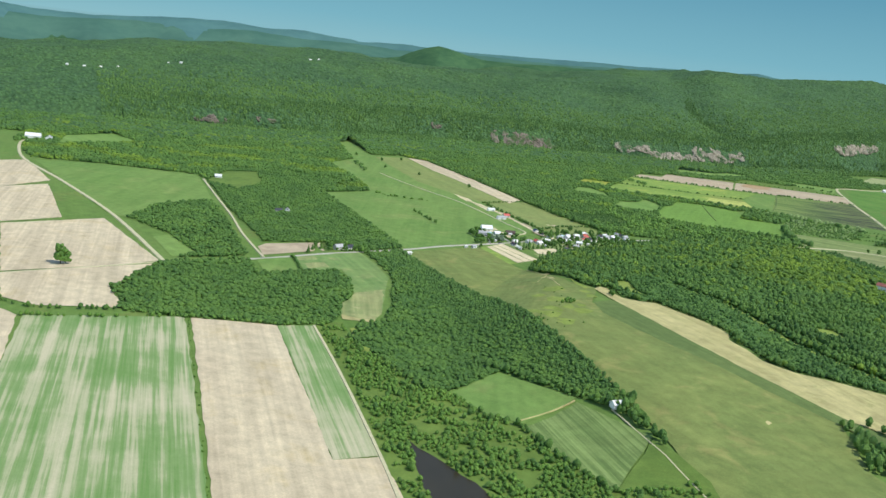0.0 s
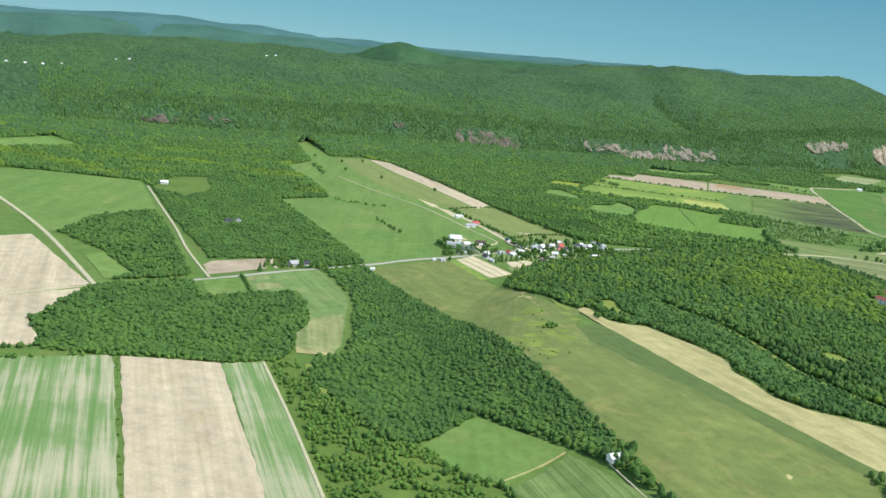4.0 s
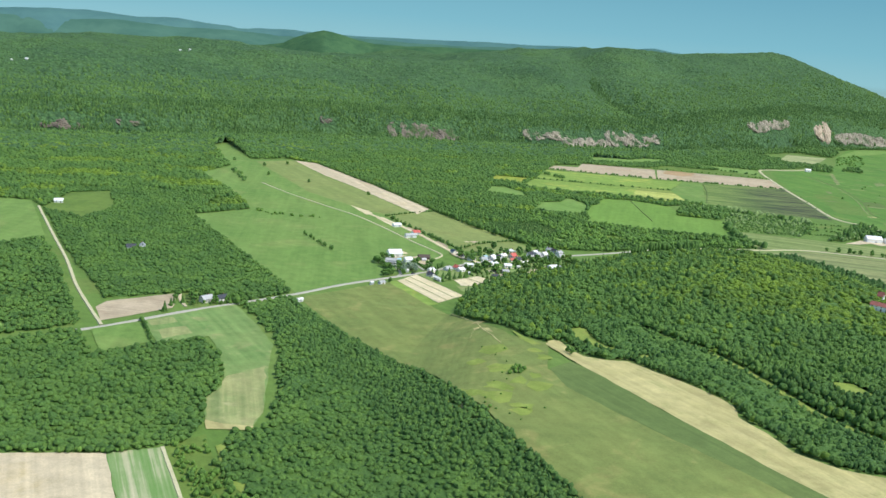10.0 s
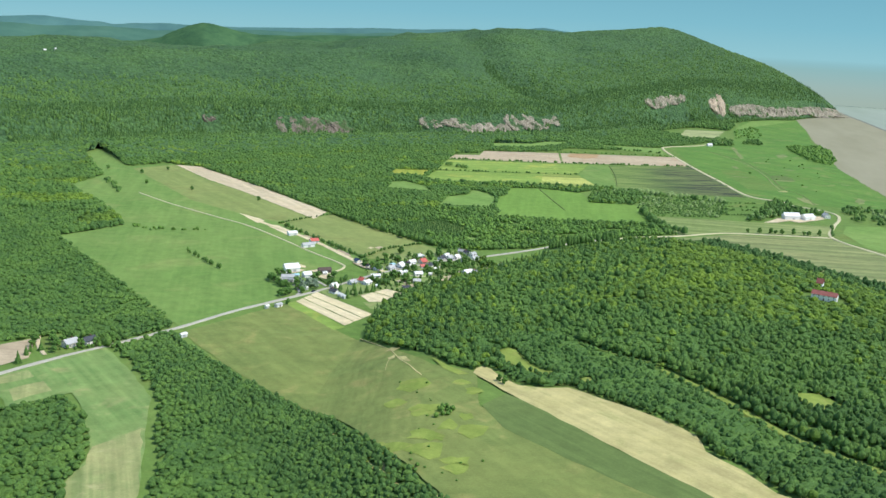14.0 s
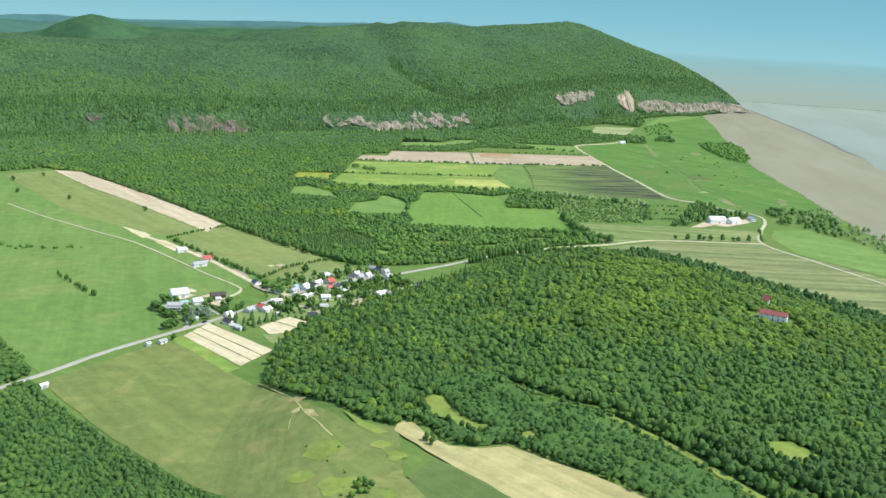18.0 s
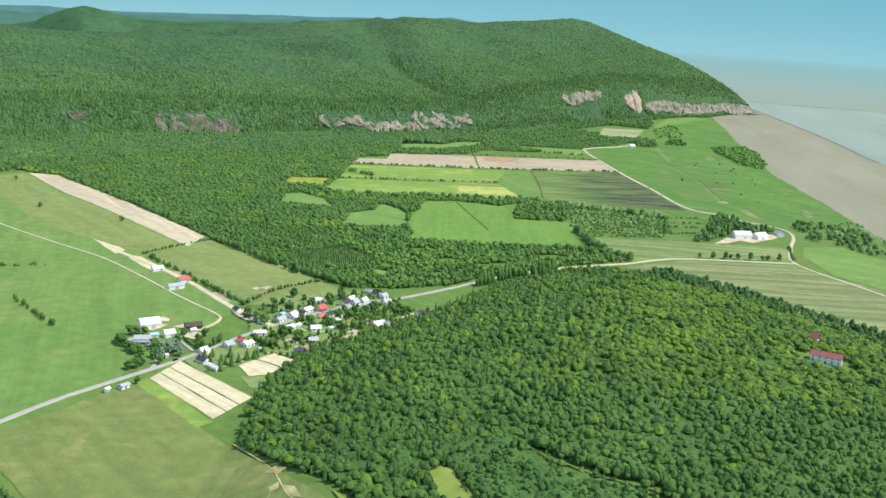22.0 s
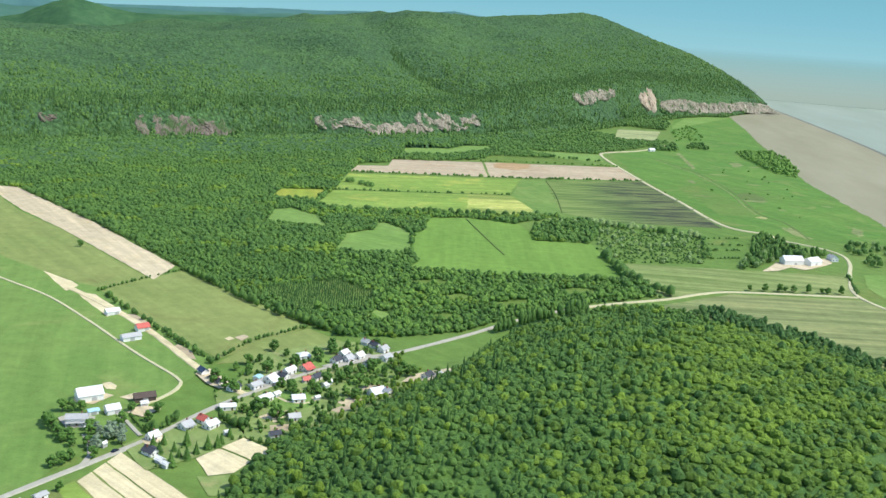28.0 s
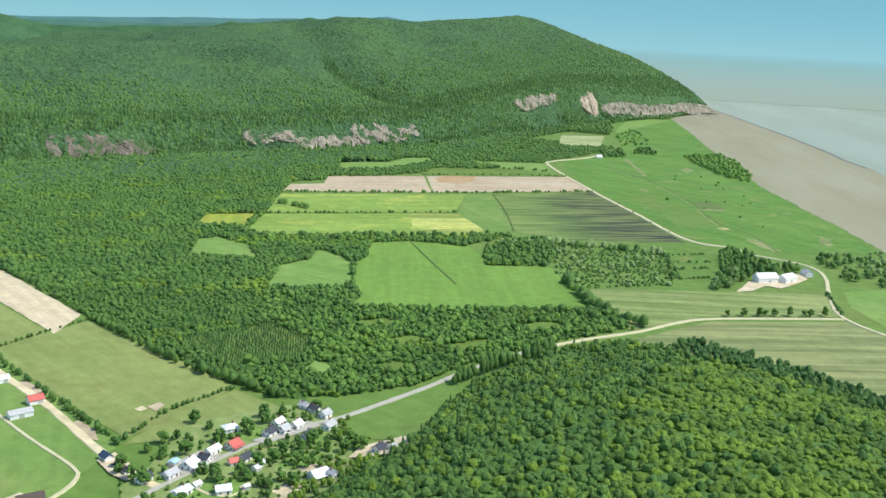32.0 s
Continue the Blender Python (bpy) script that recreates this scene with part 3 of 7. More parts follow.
sheet("damp_patch", [(387, 1595), (398, 1610), (411, 1614), (420, 1590), (420, 1560), (407, 1535), (390, 1538), (384, 1560)], DEEPGREEN, "dark damp hollow in the marsh meadow", 0.14, "marsh", 5)
sheet("dry_patch", [(468, 1947), (487, 1965), (490, 1945), (485, 1925), (465, 1896)], HAYROWS, "pale bare patch in the marsh meadow", 0.14, "marsh", 5)
sheet("dry_patch", [(473, 1395), (477, 1379), (468, 1346), (456, 1335), (460, 1365)], HAYROWS, "pale bare patch near the shore", 0.14, "marsh", 5)
sheet("dry_patch", [(377, 1363), (385, 1349), (395, 1306), (384, 1298), (377, 1320)], HAYROWS, "pale mown patch in the marsh meadow", 0.14, "marsh", 5)
sheet("dry_patch", [(362, 1420), (372, 1427), (378, 1419), (366, 1408)], HAY, "pale bare patch in the marsh meadow", 0.14, "marsh", 4)
sheet("dry_patch", [(397, 2051), (405, 2054), (388, 1851), (379, 1838)], HAYROWS, "long pale mown strip in the marsh meadow", 0.14, "marsh", 3)
sheet("meadow", [(310, 1640), (345, 1655), (372, 1500), (366, 1420), (318, 1420)], PASTURE, "smoother green meadow beside the dike track", 0.12, "meadow", 6, clear=False)
for k in range(22):
    rr_ = random.Random(900 + k)
    cx, cy, w = 300 + 190 * rr_.random(), 1420 + 520 * rr_.random(), rr_.uniform(3, 10)
    cx += 0.18 * (cy - 1400) * rr_.random()
    sheet("dry_patch", [(cx + w * (0.6 + 0.7 * rr_.random()) * math.cos(a), cy + 0.6 * w * (0.6 + 0.7 * rr_.random()) * math.sin(a)) for a in (0, 0.9, 1.8, 2.7, 3.6, 4.5, 5.4)],
          (HAYROWS, SCRUBGRASS, DEEPGREEN, LIGHTGREEN)[k % 4], ("straw-coloured dry patch in the marsh", "rough grassy patch in the marsh", "dark damp patch in the marsh", "pale green patch in the marsh")[k % 4], 0.16, "marsh", 5, clear=False)
for cx, cy, rx, ry in ((396, 1545, 20, 8), (417, 1486, 6, 4), (368, 1415, 6, 5), (386, 1335, 5, 26), (466, 1360, 4, 15), (478, 1938, 12, 9), (330, 1560, 14, 5), (440, 1700, 12, 5), (345, 1690, 5, 22), (412, 1790, 16, 5)):
    sheet("dry_patch", [(cx + rx * (1 + 0.25 * math.sin(3 * a + cx)) * math.cos(a), cy + ry * (1 + 0.25 * math.cos(2 * a + cy)) * math.sin(a)) for a in (0, 0.7, 1.4, 2.1, 2.8, 3.5, 4.2, 4.9, 5.6)], HAYROWS, "straw-coloured dry patch in the marsh", 0.2, "marsh", 3, clear=False)
ribbon("ditch", [(340, 1930), (366, 1840), (380, 1766), (386, 1618), (378, 1500), (376, 1438), (391, 1392), (388, 1300)], 3.0, DEEPGREEN, "dark straight ditch across the marsh", 0.0, "ditch")
ribbon("path", [(334, 1930), (358, 1840), (373, 1766), (379, 1618), (371, 1500), (369, 1438)], 2.2, HAYROWS, "pale grassy bank beside the ditch", 0.0, "path")
sheet("meadow", [(-94, 1783), (-94, 1859), (-19, 1888), (9, 1946), (47, 1958), (50, 1909), (-18, 1804)], LIGHTGREEN, "pale green meadow at the mountain's foot")
sheet("meadow", [(47, 1835), (173, 1859), (206, 1806), (32, 1759)], SCRUBGRASS, "rough meadow behind the ploughed field")
sheet("meadow", [(93, 1936), (240, 1946), (234, 1844), (169, 1858)], LIGHTGREEN, "pale meadow below the scarp")
sheet("crop_field", [(307, 2228), (350, 2440), (446, 2450), (389, 2219)], PALEROWS, "pale striped field near the cape")
sheet("meadow", [(500, 2588), (590, 2866), (669, 2960), (735, 2970), (490, 2533)], LIGHTGREEN, "pale meadow under the cape")

# village fields
sheet("hay_meadow", [(-267, 913), (-227, 984), (-105, 862), (-150, 784)], DRY_GRASS, "olive-green meadow behind the village")
sheet("hay_meadow", [(-149, 776), (-134, 817), (-105, 857), (-77, 832), (-104, 790)], DRY_GRASS, "mown olive meadow strips above the houses")
sheet("hay_meadow", [(-43, 811), (3, 859), (15, 838), (-2, 784), (-30, 793)], PASTURE, "green meadow beside the road")
sheet("bare_strip", [(-530, 1290), (-492, 1287), (-353, 1138), (-236, 998), (-240, 952), (-368, 1100), (-440, 1175)], TAN, "long bare tan strip along the wood's edge")
sheet("gravel_strip", [(-341, 974), (-335, 981), (-287, 922), (-290, 906)], CREAM, "pale bare strip at a dirt road's end")
sheet("gravel_strip", [(-284, 906), (-267, 902), (-238, 869), (-241, 852)], CREAM, "pale gravel yard strip", 0.14)
for f0, f1 in ((0.0, 0.31), (0.34, 0.63), (0.66, 1.0)):
    sheet("bare_plot", [(-172 + 9 * f, 615 + 32 * f) for f in (f0, f1)] + [(-122 + 14 * f, 562 + 34 * f) for f in (f1, f0)], CREAM,
          "pale dry garden plot by the village road", wobble=0.6)
sheet("crop_strip", [(-178, 607), (-173, 615), (-121, 558), (-127, 549)], YELLOWGREEN, "narrow yellow-green crop strip")
sheet("bare_plot", [(-127, 646), (-119, 659), (-101, 647), (-106, 634), (-117, 629)], CREAM, "pale dry plot behind gardens", 0.14, wobble=0.8)
sheet("bare_plot", [(-118.4, 660.2), (-110, 673), (-92, 661), (-100.4, 648.2)], CREAM, "pale dry plot behind gardens", 0.14, wobble=0.8)
sheet("crop_strip", [(-122, 628), (-117, 628), (-106, 633), (-103, 612), (-112, 610)], LAWN, "thin pale crop below the dry plot", 0.14, wobble=2.0)
sheet("pasture", [(-450, 779), (-415, 847), (-454, 914), (-581, 1060), (-580, 1160), (-696, 1334), (-705, 1411), (-584, 1244), (-527, 1285), (-440, 1170), (-368, 1098), (-240, 950), (-267, 913), (-150, 780),
                  (-190, 610), (-232, 527)], LUSH, "wide green pasture between wood and village", 0.06, "pasture")
sheet("pasture", [(-530, 1288), (-440, 1170), (-368, 1098), (-240, 950), (-262, 915), (-300, 935), (-400, 1010), (-570, 1230)], DRY_GRASS, "yellowish upper pasture", 0.10, "pasture")
sheet("pasture", [(-228, 516), (-160, 640), (-128, 552), (-100, 520), (-44, 442), (-18, 436), (-11, 381), (81, 322), (173, 234), (193, 147), (320, 20), (190, -60), (51, 182), (-7, 258), (-87, 376), (-160, 442)], OLIVE,
      "long olive-green open pasture beside the wood", 0.06, "pasture")
for k in range(16):
    rr_ = random.Random(700 + k)
    cx, cy, w = rr_.uniform(-58, -4), rr_.uniform(300, 430), rr_.uniform(4, 12)
    sheet("weed_patch", [(cx + w * (0.5 + 0.8 * rr_.random()) * math.cos(a), cy + w * (0.5 + 0.8 * rr_.random()) * math.sin(a)) for a in (0, 0.8, 1.6, 2.4, 3.2, 4.0, 4.8, 5.6)],
          WEEDS, "yellow-green weeds on the open pasture", 0.2, "weeds", 5, clear=False)
for q, w in (([(-88, 362), (-75, 339), (-53, 304), (-43, 291), (-39, 286), (-28, 278), (-17, 275), (-13, 280)], 0.8), ([(-55, 306), (-49, 300), (-43, 291), (-39, 286)], 2.2), ([(-49, 302), (-51, 313), (-51, 318)], 0.9), ([(-2, 285), (4, 306), (14, 316)], 0.6)):
    ribbon("path", q, w, HAY, "faint pale track on the eroded bank", -0.2, "path", keep=0.0)
sheet("crop_strip", [(2, 403), (-10, 383), (3, 354), (25, 333), (52, 308), (90, 276), (130, 242), (179, 210), (232, 160), (240, 172), (205, 211), (183, 222), (148, 250), (110, 283), (66, 332), (39, 364), (10, 396)], DEEPGREEN, "dark green crop strip beside cut hay")
sheet("hay_strip", [(-19, 433), (-18, 441), (-14, 446), (-9, 442), (-3, 430), (8, 418), (23, 417), (36, 421), (55, 407), (70, 397), (86, 383), (100, 366), (102, 347), (116, 330), (128, 308), (150, 297), (186, 296), (215, 292), (291, 178), (232, 176), (205, 214), (183, 222), (148, 250),
                    (110, 283), (66, 332), (39, 364), (10, 396)], HAY,
      "long straw-coloured strip of cut hay along the wood")

# near western fields
sheet("bare_field", [(-261, 174), (-205, 199), (-129, 94), (-71, 12), (-51, 31), (-25, -7), (20, -70), (-40, -150), (-99, -56), (-178, 57)], TAN, "bare tan ploughed field with darker blotches")
sheet("crop_field", [(-205, 199), (-184, 216), (-125, 135), (-53, 31), (-71, 12), (-129, 94)], CROPSTREAK, "green seedling strip with pale streaks")
sheet("crop_field", [(-347, 104), (-265, 172), (-181, 56), (-101, -57), (-40, -152), (-130, -230), (-263, -20)], CROPSTREAK, "large streaked green and straw seedling field")
sheet("bare_field", [(-560, 313), (-516, 407), (-375, 299), (-391, 257), (-438, 181)], TAN, "bare tan field with one lone tree")
sheet("bare_field", [(-435, 177), (-370, 290), (-350, 199), (-321, 173), (-314, 159), (-358, 127), (-389, 128)], TAN, "bare tan field against the wood")
sheet("bare_field", [(-700, 440), (-677, 514), (-544, 378), (-565, 318)], TAN, "bare tan field by a farm track")
sheet("bare_field", [(-830, 590), (-812, 634), (-691, 534), (-694, 457)], TAN, "pale tan field by a farm track")
sheet("bare_field", [(-372, 107), (-350, 101), (-294, 26), (-400, 20)], TAN, "bare tan field corner")
sheet("pasture", [(-809, 641), (-746, 698), (-623, 741), (-513, 602), (-529, 517), (-506, 430), (-525, 428), (-689, 552)], LUSH, "green rough pasture between track and wood")
sheet("clearing", [(-434, 373), (-431, 396), (-372, 349), (-376, 319)], LIGHTGREEN, "green clearing in the wood")
sheet("bare_field", [(-345, 416), (-346, 433), (-313, 479), (-297, 441), (-324, 388)], TANFAR, "small pinkish ploughed field by the road")
sheet("crop_field", [(-321, 370), (-300, 400), (-272, 362), (-289, 332)], LUSH, "small green field by the wood")
sheet("crop_field", [(-299, 403), (-263, 475), (-227, 433), (-198, 395), (-187, 362), (-157, 280), (-153, 254), (-175, 246), (-194, 281), (-196, 311), (-206, 334), (-232, 377), (-244, 392), (-268, 364)], MOWN, "curving pale green field hemmed in by wood")
sheet("hay_patch", [(-186, 352), (-172, 318), (-157, 280), (-153, 254), (-175, 246), (-194, 281), (-194, 305), (-200, 325)], MOWNHAY, "straw-streaked mown end of a green field", 0.13, "field", 3)
sheet("hay_patch", [(-154, 260), (-153, 254), (-175, 246), (-181, 257), (-170, 256)], HAY, "straw-coloured rim of a mown field", 0.14, "field", 1.5)
sheet("hay_patch", [(-296, 403), (-286, 421), (-277, 411), (-289, 395)], MOWNHAY, "straw-streaked patch in a green field", 0.14, "field", 3)
sheet("hay_patch", [(-280, 388), (-268, 405), (-256, 392), (-268, 372)], MOWNHAY, "straw-streaked patch in a green field", 0.14, "field", 3)
sheet("clearing", [(-161, 228), (-157, 246), (-141, 246), (-128, 236), (-120, 204), (-123, 182), (-140, 195)], WEEDS, "yellow-green clearing with bushes", 0.1, "clearing", 5, clear=False)
sheet("crop_field", [(-53, 146), (-39, 203), (20, 177), (0, 121), (-27, 125)], LUSH, "green field cut by a path")
sheet("crop_field", [(3, 118), (22, 170), (74, 130), (66, 61), (35, 80)], ROWCROP, "green row-crop field")
sheet("clearing", [(-898, 790), (-958, 881), (-945, 983), (-856, 937)], LIGHTGREEN, "pale clearing at the mountain's foot")
sheet("clearing", [(-590, 711), (-621, 811), (-592, 847), (-535, 763), (-531, 691)], SCRUBGRASS, "green clearing with a cabin in the wood")
sheet("clearing", [(-70, 895), (-63, 912), (-51, 902), (-55, 886)], LIGHTGREEN, "little bright clearing in the wood")
sheet("scrub_ground", [(-150, 205), (-111, 175), (-72, 140), (-51, 146), (-27, 123), (2, 118), (35, 80), (66, 61), (75, 128), (110, 90), (150, 0), (60, -120), (20, -70), (-25, -7), (-53, 31), (-125, 135), (-184, 216), (-172, 240)], SCRUBGRASS,
      "rough scrubby ground with bushes", 0.05, "scrub", clear=False)
sheet("pond", [(-49, 60), (-40, 52), (-28, 46), (-16, 38), (7, 22), (22, 4), (24, -30), (-4, -16), (-30, 25)], POND, "narrow dark pond among scrub", 0.14, "pond", 3)

# roads and tracks
ribbon("farm_track", [(-440, 168), (-405, 232), (-374, 294)], 1.8, LANE, "pale grassy track between bare fields", 0.0)
ribbon("road", [(-326, 362), (-313, 382), (-285, 438), (-259, 480), (-232, 527), (-211, 572), (-189, 609), (-157, 661), (-136, 705), (-114, 740), (-89, 775), (-55, 810), (-43, 818), (3, 866), (35, 904), (59, 928), (78, 945)], 3.2, ASPHALT,
       "grey asphalt village road with pale verges")
ribbon("road", [(78, 945), (120, 973), (167, 998), (200, 1022), (230, 1037), (287, 1044), (346, 1049)], 3.6, LANE, "pale gravel road across the plain")
ribbon("farm_track", [(470, 700), (425, 850), (380, 960), (347, 1048), (366, 1122), (388, 1180), (396, 1215), (392, 1240), (375, 1262), (340, 1290)], 3.6, LANE, "pale farm track past the white barns")
ribbon("farm_track", [(340, 1290), (346, 1311), (305, 1347), (285, 1500), (265, 1660), (243, 1920), (262, 1985), (331, 2048), (420, 2200)], 5.0, LANE, "pale dike track between field and marsh")
ribbon("dirt_road", [(-290, 914), (-245, 872), (-202, 825), (-162, 773), (-135, 742), (-122, 731)], 5.0, CREAM, "wide pale gravel yard road", 0.22)
ribbon("farm_track", [(-480, 1040), (-420, 985), (-349, 929), (-297, 890), (-248, 839), (-201, 786), (-166, 750), (-160, 738), (-162, 724), (-170, 706)], 2.0, LANE, "narrow pale track curving through pasture")
ribbon("road", [(-945, 800), (-930, 752), (-825, 640), (-684, 546), (-523, 430), (-371, 300)], 4.0, LANE, "pale road from the white farm")
ribbon("road", [(-599, 718), (-513, 614), (-443, 530), (-390, 462), (-345, 410), (-318, 380)], 2.6, LANE, "pale straight road through the wood")
ribbon("path", [(-184, 216), (-125, 135), (-53, 31), (-10, -35)], 2.0, LANE, "pale path along the field's edge", 0.3)
ribbon("path", [(45, 163), (88, 103), (140, 30), (170, -40)], 0.9, LANE, "pale track behind a windbreak", 0.0, keep=0.0)
ribbon("path", [(-104, 528), (-94, 514), (-77, 486), (-66, 458), (-58, 444), (-53, 433), (-48, 424)], 0.9, HAY, "pale worn track at the wood's corner", -0.1, keep=0.5)
ribbon("path", [(-76, 485), (-71, 471), (-73, 462), (-73, 451), (-72, 441)], 0.5, HAY, "thin pale cattle track across the pasture", -0.2, keep=0.0)
for poly in ([(-80, 484), (-76, 490), (-70, 484), (-73, 479)], [(-69, 466), (-63, 462), (-58, 450), (-62, 452), (-66, 459)], [(-75, 466), (-71, 470), (-70, 463), (-73, 461)], [(134, 186), (135, 189), (138, 187), (136, 182)]):
    sheet("bare_patch", poly, HAY, "pale worn earth on the pasture", 0.1, "pasture", 1.6, clear=False)
sheet("weed_patch", [(-46, 455), (-43, 452), (-34, 441), (-21, 430), (-27, 427), (-37, 436)], WEEDS, "yellow-green rank grass along the wood's edge", 0.1, "weeds", 2, clear=False)
ribbon("path", [(-4, 122), (20, 172)], 0.9, HAY, "pale path between two fields", 0.3)
ribbon("ditch", [(4, 1286), (22, 1200), (40, 1120)], 1.4, DEEPGREEN, "narrow dark ditch across a field", 0.2, "ditch")
ribbon("ditch", [(119, 1600), (122, 1480), (118, 1360)], 1.6, DEEPGREEN, "narrow dark ditch between fields", 0.24, "ditch")


# stretches of bare rock: stations along the scarp, foot and top heights
CLIFFS = [
    (1665, 1740, 8, 27, REDROCK, "pale rock outcrop in the wooded scarp"),
    (1790, 1838, 18, 30, REDROCK, "small pale rock outcrop in the forest"),
    (2195, 2234, 28, 42, REDROCK, "small pale rock outcrop in the forest"),
    (2335, 2498, -4, 44, REDROCK, "reddish-brown rock cliff half hidden by trees"),
    (2640, 2755, 14, 40, ROCK, "grey rock cliff streaked with green"),
    (2735, 2860, -8, 35, ROCK, "grey rock cliff streaked with green"),
    (2848, 3004, 12, 46, ROCK, "long pale grey rock cliff"),
    (3400, 3640, 46, 80, ROCK, "grey rock outcrop near the cape"),
    (3785, 3880, 16, 70, OCHRE, "fresh ochre rock scar in the cape's cliff"),
    (3890, 4200, 4, 44, ROCK, "pale rock cliff along the cape"),
    (4160, 4555, 0, 34, ROCK, "pale rock cliff at the cape's point"),
]
# glow colours painted on the backdrop for far river, haze and sky: height, colour
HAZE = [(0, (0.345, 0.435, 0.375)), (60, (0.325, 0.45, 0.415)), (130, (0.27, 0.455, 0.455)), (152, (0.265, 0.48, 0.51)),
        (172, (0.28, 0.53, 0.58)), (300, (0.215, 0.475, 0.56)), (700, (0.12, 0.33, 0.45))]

# ---- mountain behind the plain ----
def masked_grid(name, x0, x1, y0, y1, step, want, canopy, mat, seed, sink=0.0):
    xs, ys = np.arange(x0, x1, step), np.arange(y0, y1, step)
    X, Y = np.meshgrid(xs, ys)
    rng = np.random.default_rng(seed)
    X, Y = X + rng.uniform(-0.3, 0.3, X.shape) * step, Y + rng.uniform(-0.3, 0.3, X.shape) * step
    z, d, s, f = scarp_height(X.ravel(), Y.ravel())
    keep = want(d, s, f, X.ravel(), Y.ravel()).reshape(X.shape)
    if canopy:
        rough = rng.uniform(0, 1, z.shape) ** 1.3
        inner = keep.copy()
        inner[1:-1, 1:-1] = keep[1:-1, 1:-1] & keep[:-2, 1:-1] & keep[2:, 1:-1] & keep[1:-1, :-2] & keep[1:-1, 2:]
        rough = np.where(inner.ravel(), rough, 0)
        lift = np.where(inner.ravel(), 6.0 * smooth01(0, 45, d + f) - 1.5, -2.0)
        for c0, c1, *_ in CLIFFS:
            lift = np.where((s > c0) & (s < c1) & (d > -70) & (d < -8), 1.0, lift)
            rough = np.where((s > c0) & (s < c1) & (d > -70) & (d < -8), rough * 0.4, rough)
        fade = np.where(s > LENS[7] + 380, smooth01(0, 40, END - s), 1)
        z = z + lift * fade + canopy * rough
    z = z - sink
    q = keep[:-1, :-1] & keep[:-1, 1:] & keep[1:, 1:] & keep[1:, :-1]
    i = np.arange(X.size).reshape(X.shape)
    f4 = np.stack([i[:-1, :-1], i[:-1, 1:], i[1:, 1:], i[1:, :-1]], -1)[q]
    used, inv = np.unique(f4, return_inverse=True)
    v = np.stack([X.ravel(), Y.ravel(), z], -1)[used]
    return mesh_object(name, v, inv.reshape(-1, 4), mat, smooth=False)


def open_land(x, y):
    """Whether points lie in a field or clearing."""
    hit = np.zeros(len(x), bool)
    for p in CLEAR:
        hit |= inside(p, x, y)
    return hit


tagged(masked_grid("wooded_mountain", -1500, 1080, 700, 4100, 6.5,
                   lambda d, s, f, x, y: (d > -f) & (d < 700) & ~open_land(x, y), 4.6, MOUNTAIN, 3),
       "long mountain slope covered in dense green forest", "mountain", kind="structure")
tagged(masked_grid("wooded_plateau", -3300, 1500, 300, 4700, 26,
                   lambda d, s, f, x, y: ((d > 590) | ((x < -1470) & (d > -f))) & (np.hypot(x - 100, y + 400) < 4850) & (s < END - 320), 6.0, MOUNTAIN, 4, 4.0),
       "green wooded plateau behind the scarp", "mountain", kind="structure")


def station(s):
    k = min(int(np.searchsorted(LENS, s, "right")) - 1, len(SCARP) - 2)
    (ax, ay), (bx, by) = SCARP[k], SCARP[k + 1]
    t = (s - LENS[k]) / (LENS[k + 1] - LENS[k])
    L = LENS[k + 1] - LENS[k]
    return ax + (bx - ax) * t, ay + (by - ay) * t, -(by - ay) / L, (bx - ax) / L


def cliff(s0, s1, z0, z1, mat, label, seed):
    """A rough rock wall standing out of the wooded scarp."""
    rng = np.random.default_rng(seed)
    n, k = max(8, int((s1 - s0) / 2.6)), 14
    v, f = [], []
    ph = rng.uniform(0, 6, 6)
    offs = np.linspace(-70, 60, 131)
    rib = np.repeat(rng.uniform(-1.6, 1.6, n // 4 + 2), 4)
    rag = np.repeat(rng.uniform(-0.05, 0.05, (n // 4 + 2, 2)), 4, 0)
    for i in range(n + 1):
        a = i / n
        x, y, nx, ny = station(s0 + (s1 - s0) * a)
        prof = np.maximum.accumulate(scarp_height(x + nx * offs, y + ny * offs)[0])
        ends = min(1, 9 * a, 9 * (1 - a))
        lo = z0 + (z1 - z0) * (0.08 + 0.12 * math.sin(a * 5 + ph[0]) + 0.06 * math.sin(a * 14 + ph[1]))
        hi = z1 - (z1 - z0) * (0.06 + 0.13 * math.sin(a * 4 + ph[2]) + 0.06 * math.sin(a * 11 + ph[3]) + rng.uniform(0, 0.05))
        lo, hi = lo + (z1 - z0) * rag[i, 0], hi + (z1 - z0) * rag[i, 1]
        mid = (lo + hi) / 2
        lo, hi = mid + (lo - mid) * (0.35 + 0.65 * ends), mid + (hi - mid) * (0.35 + 0.65 * ends)
        butt = 3.0 * math.sin(a * n * 0.23 + ph[4]) + 2.0 * math.sin(a * n * 0.61 + ph[5])
        for j in range(k + 1):
            b = j / k
            z = lo + (hi - lo) * b
            out = 7.0 + 0.8 * rib[i] + 0.5 * butt + 2.5 * math.sin(a * 17 + 3 * b + ph[1]) * math.sin(a * 7 + 5 * b + ph[0]) + rng.uniform(-1.2, 1.2) - 2 * abs(2 * b - 1) ** 3
            if j in (0, k) or i in (0, n):
                out = 0.0
            q = float(np.interp(z, prof, offs)) - out
            v.append((x + nx * q, y + ny * q, z + rng.uniform(-0.7, 0.7)))
            if i and j:
                o = i * (k + 1) + j
                f.append((o - k - 2, o - 1, o, o - k - 1))
    return tagged(mesh_object("rock_cliff", v, f, mat), label, "cliff", kind="structure")


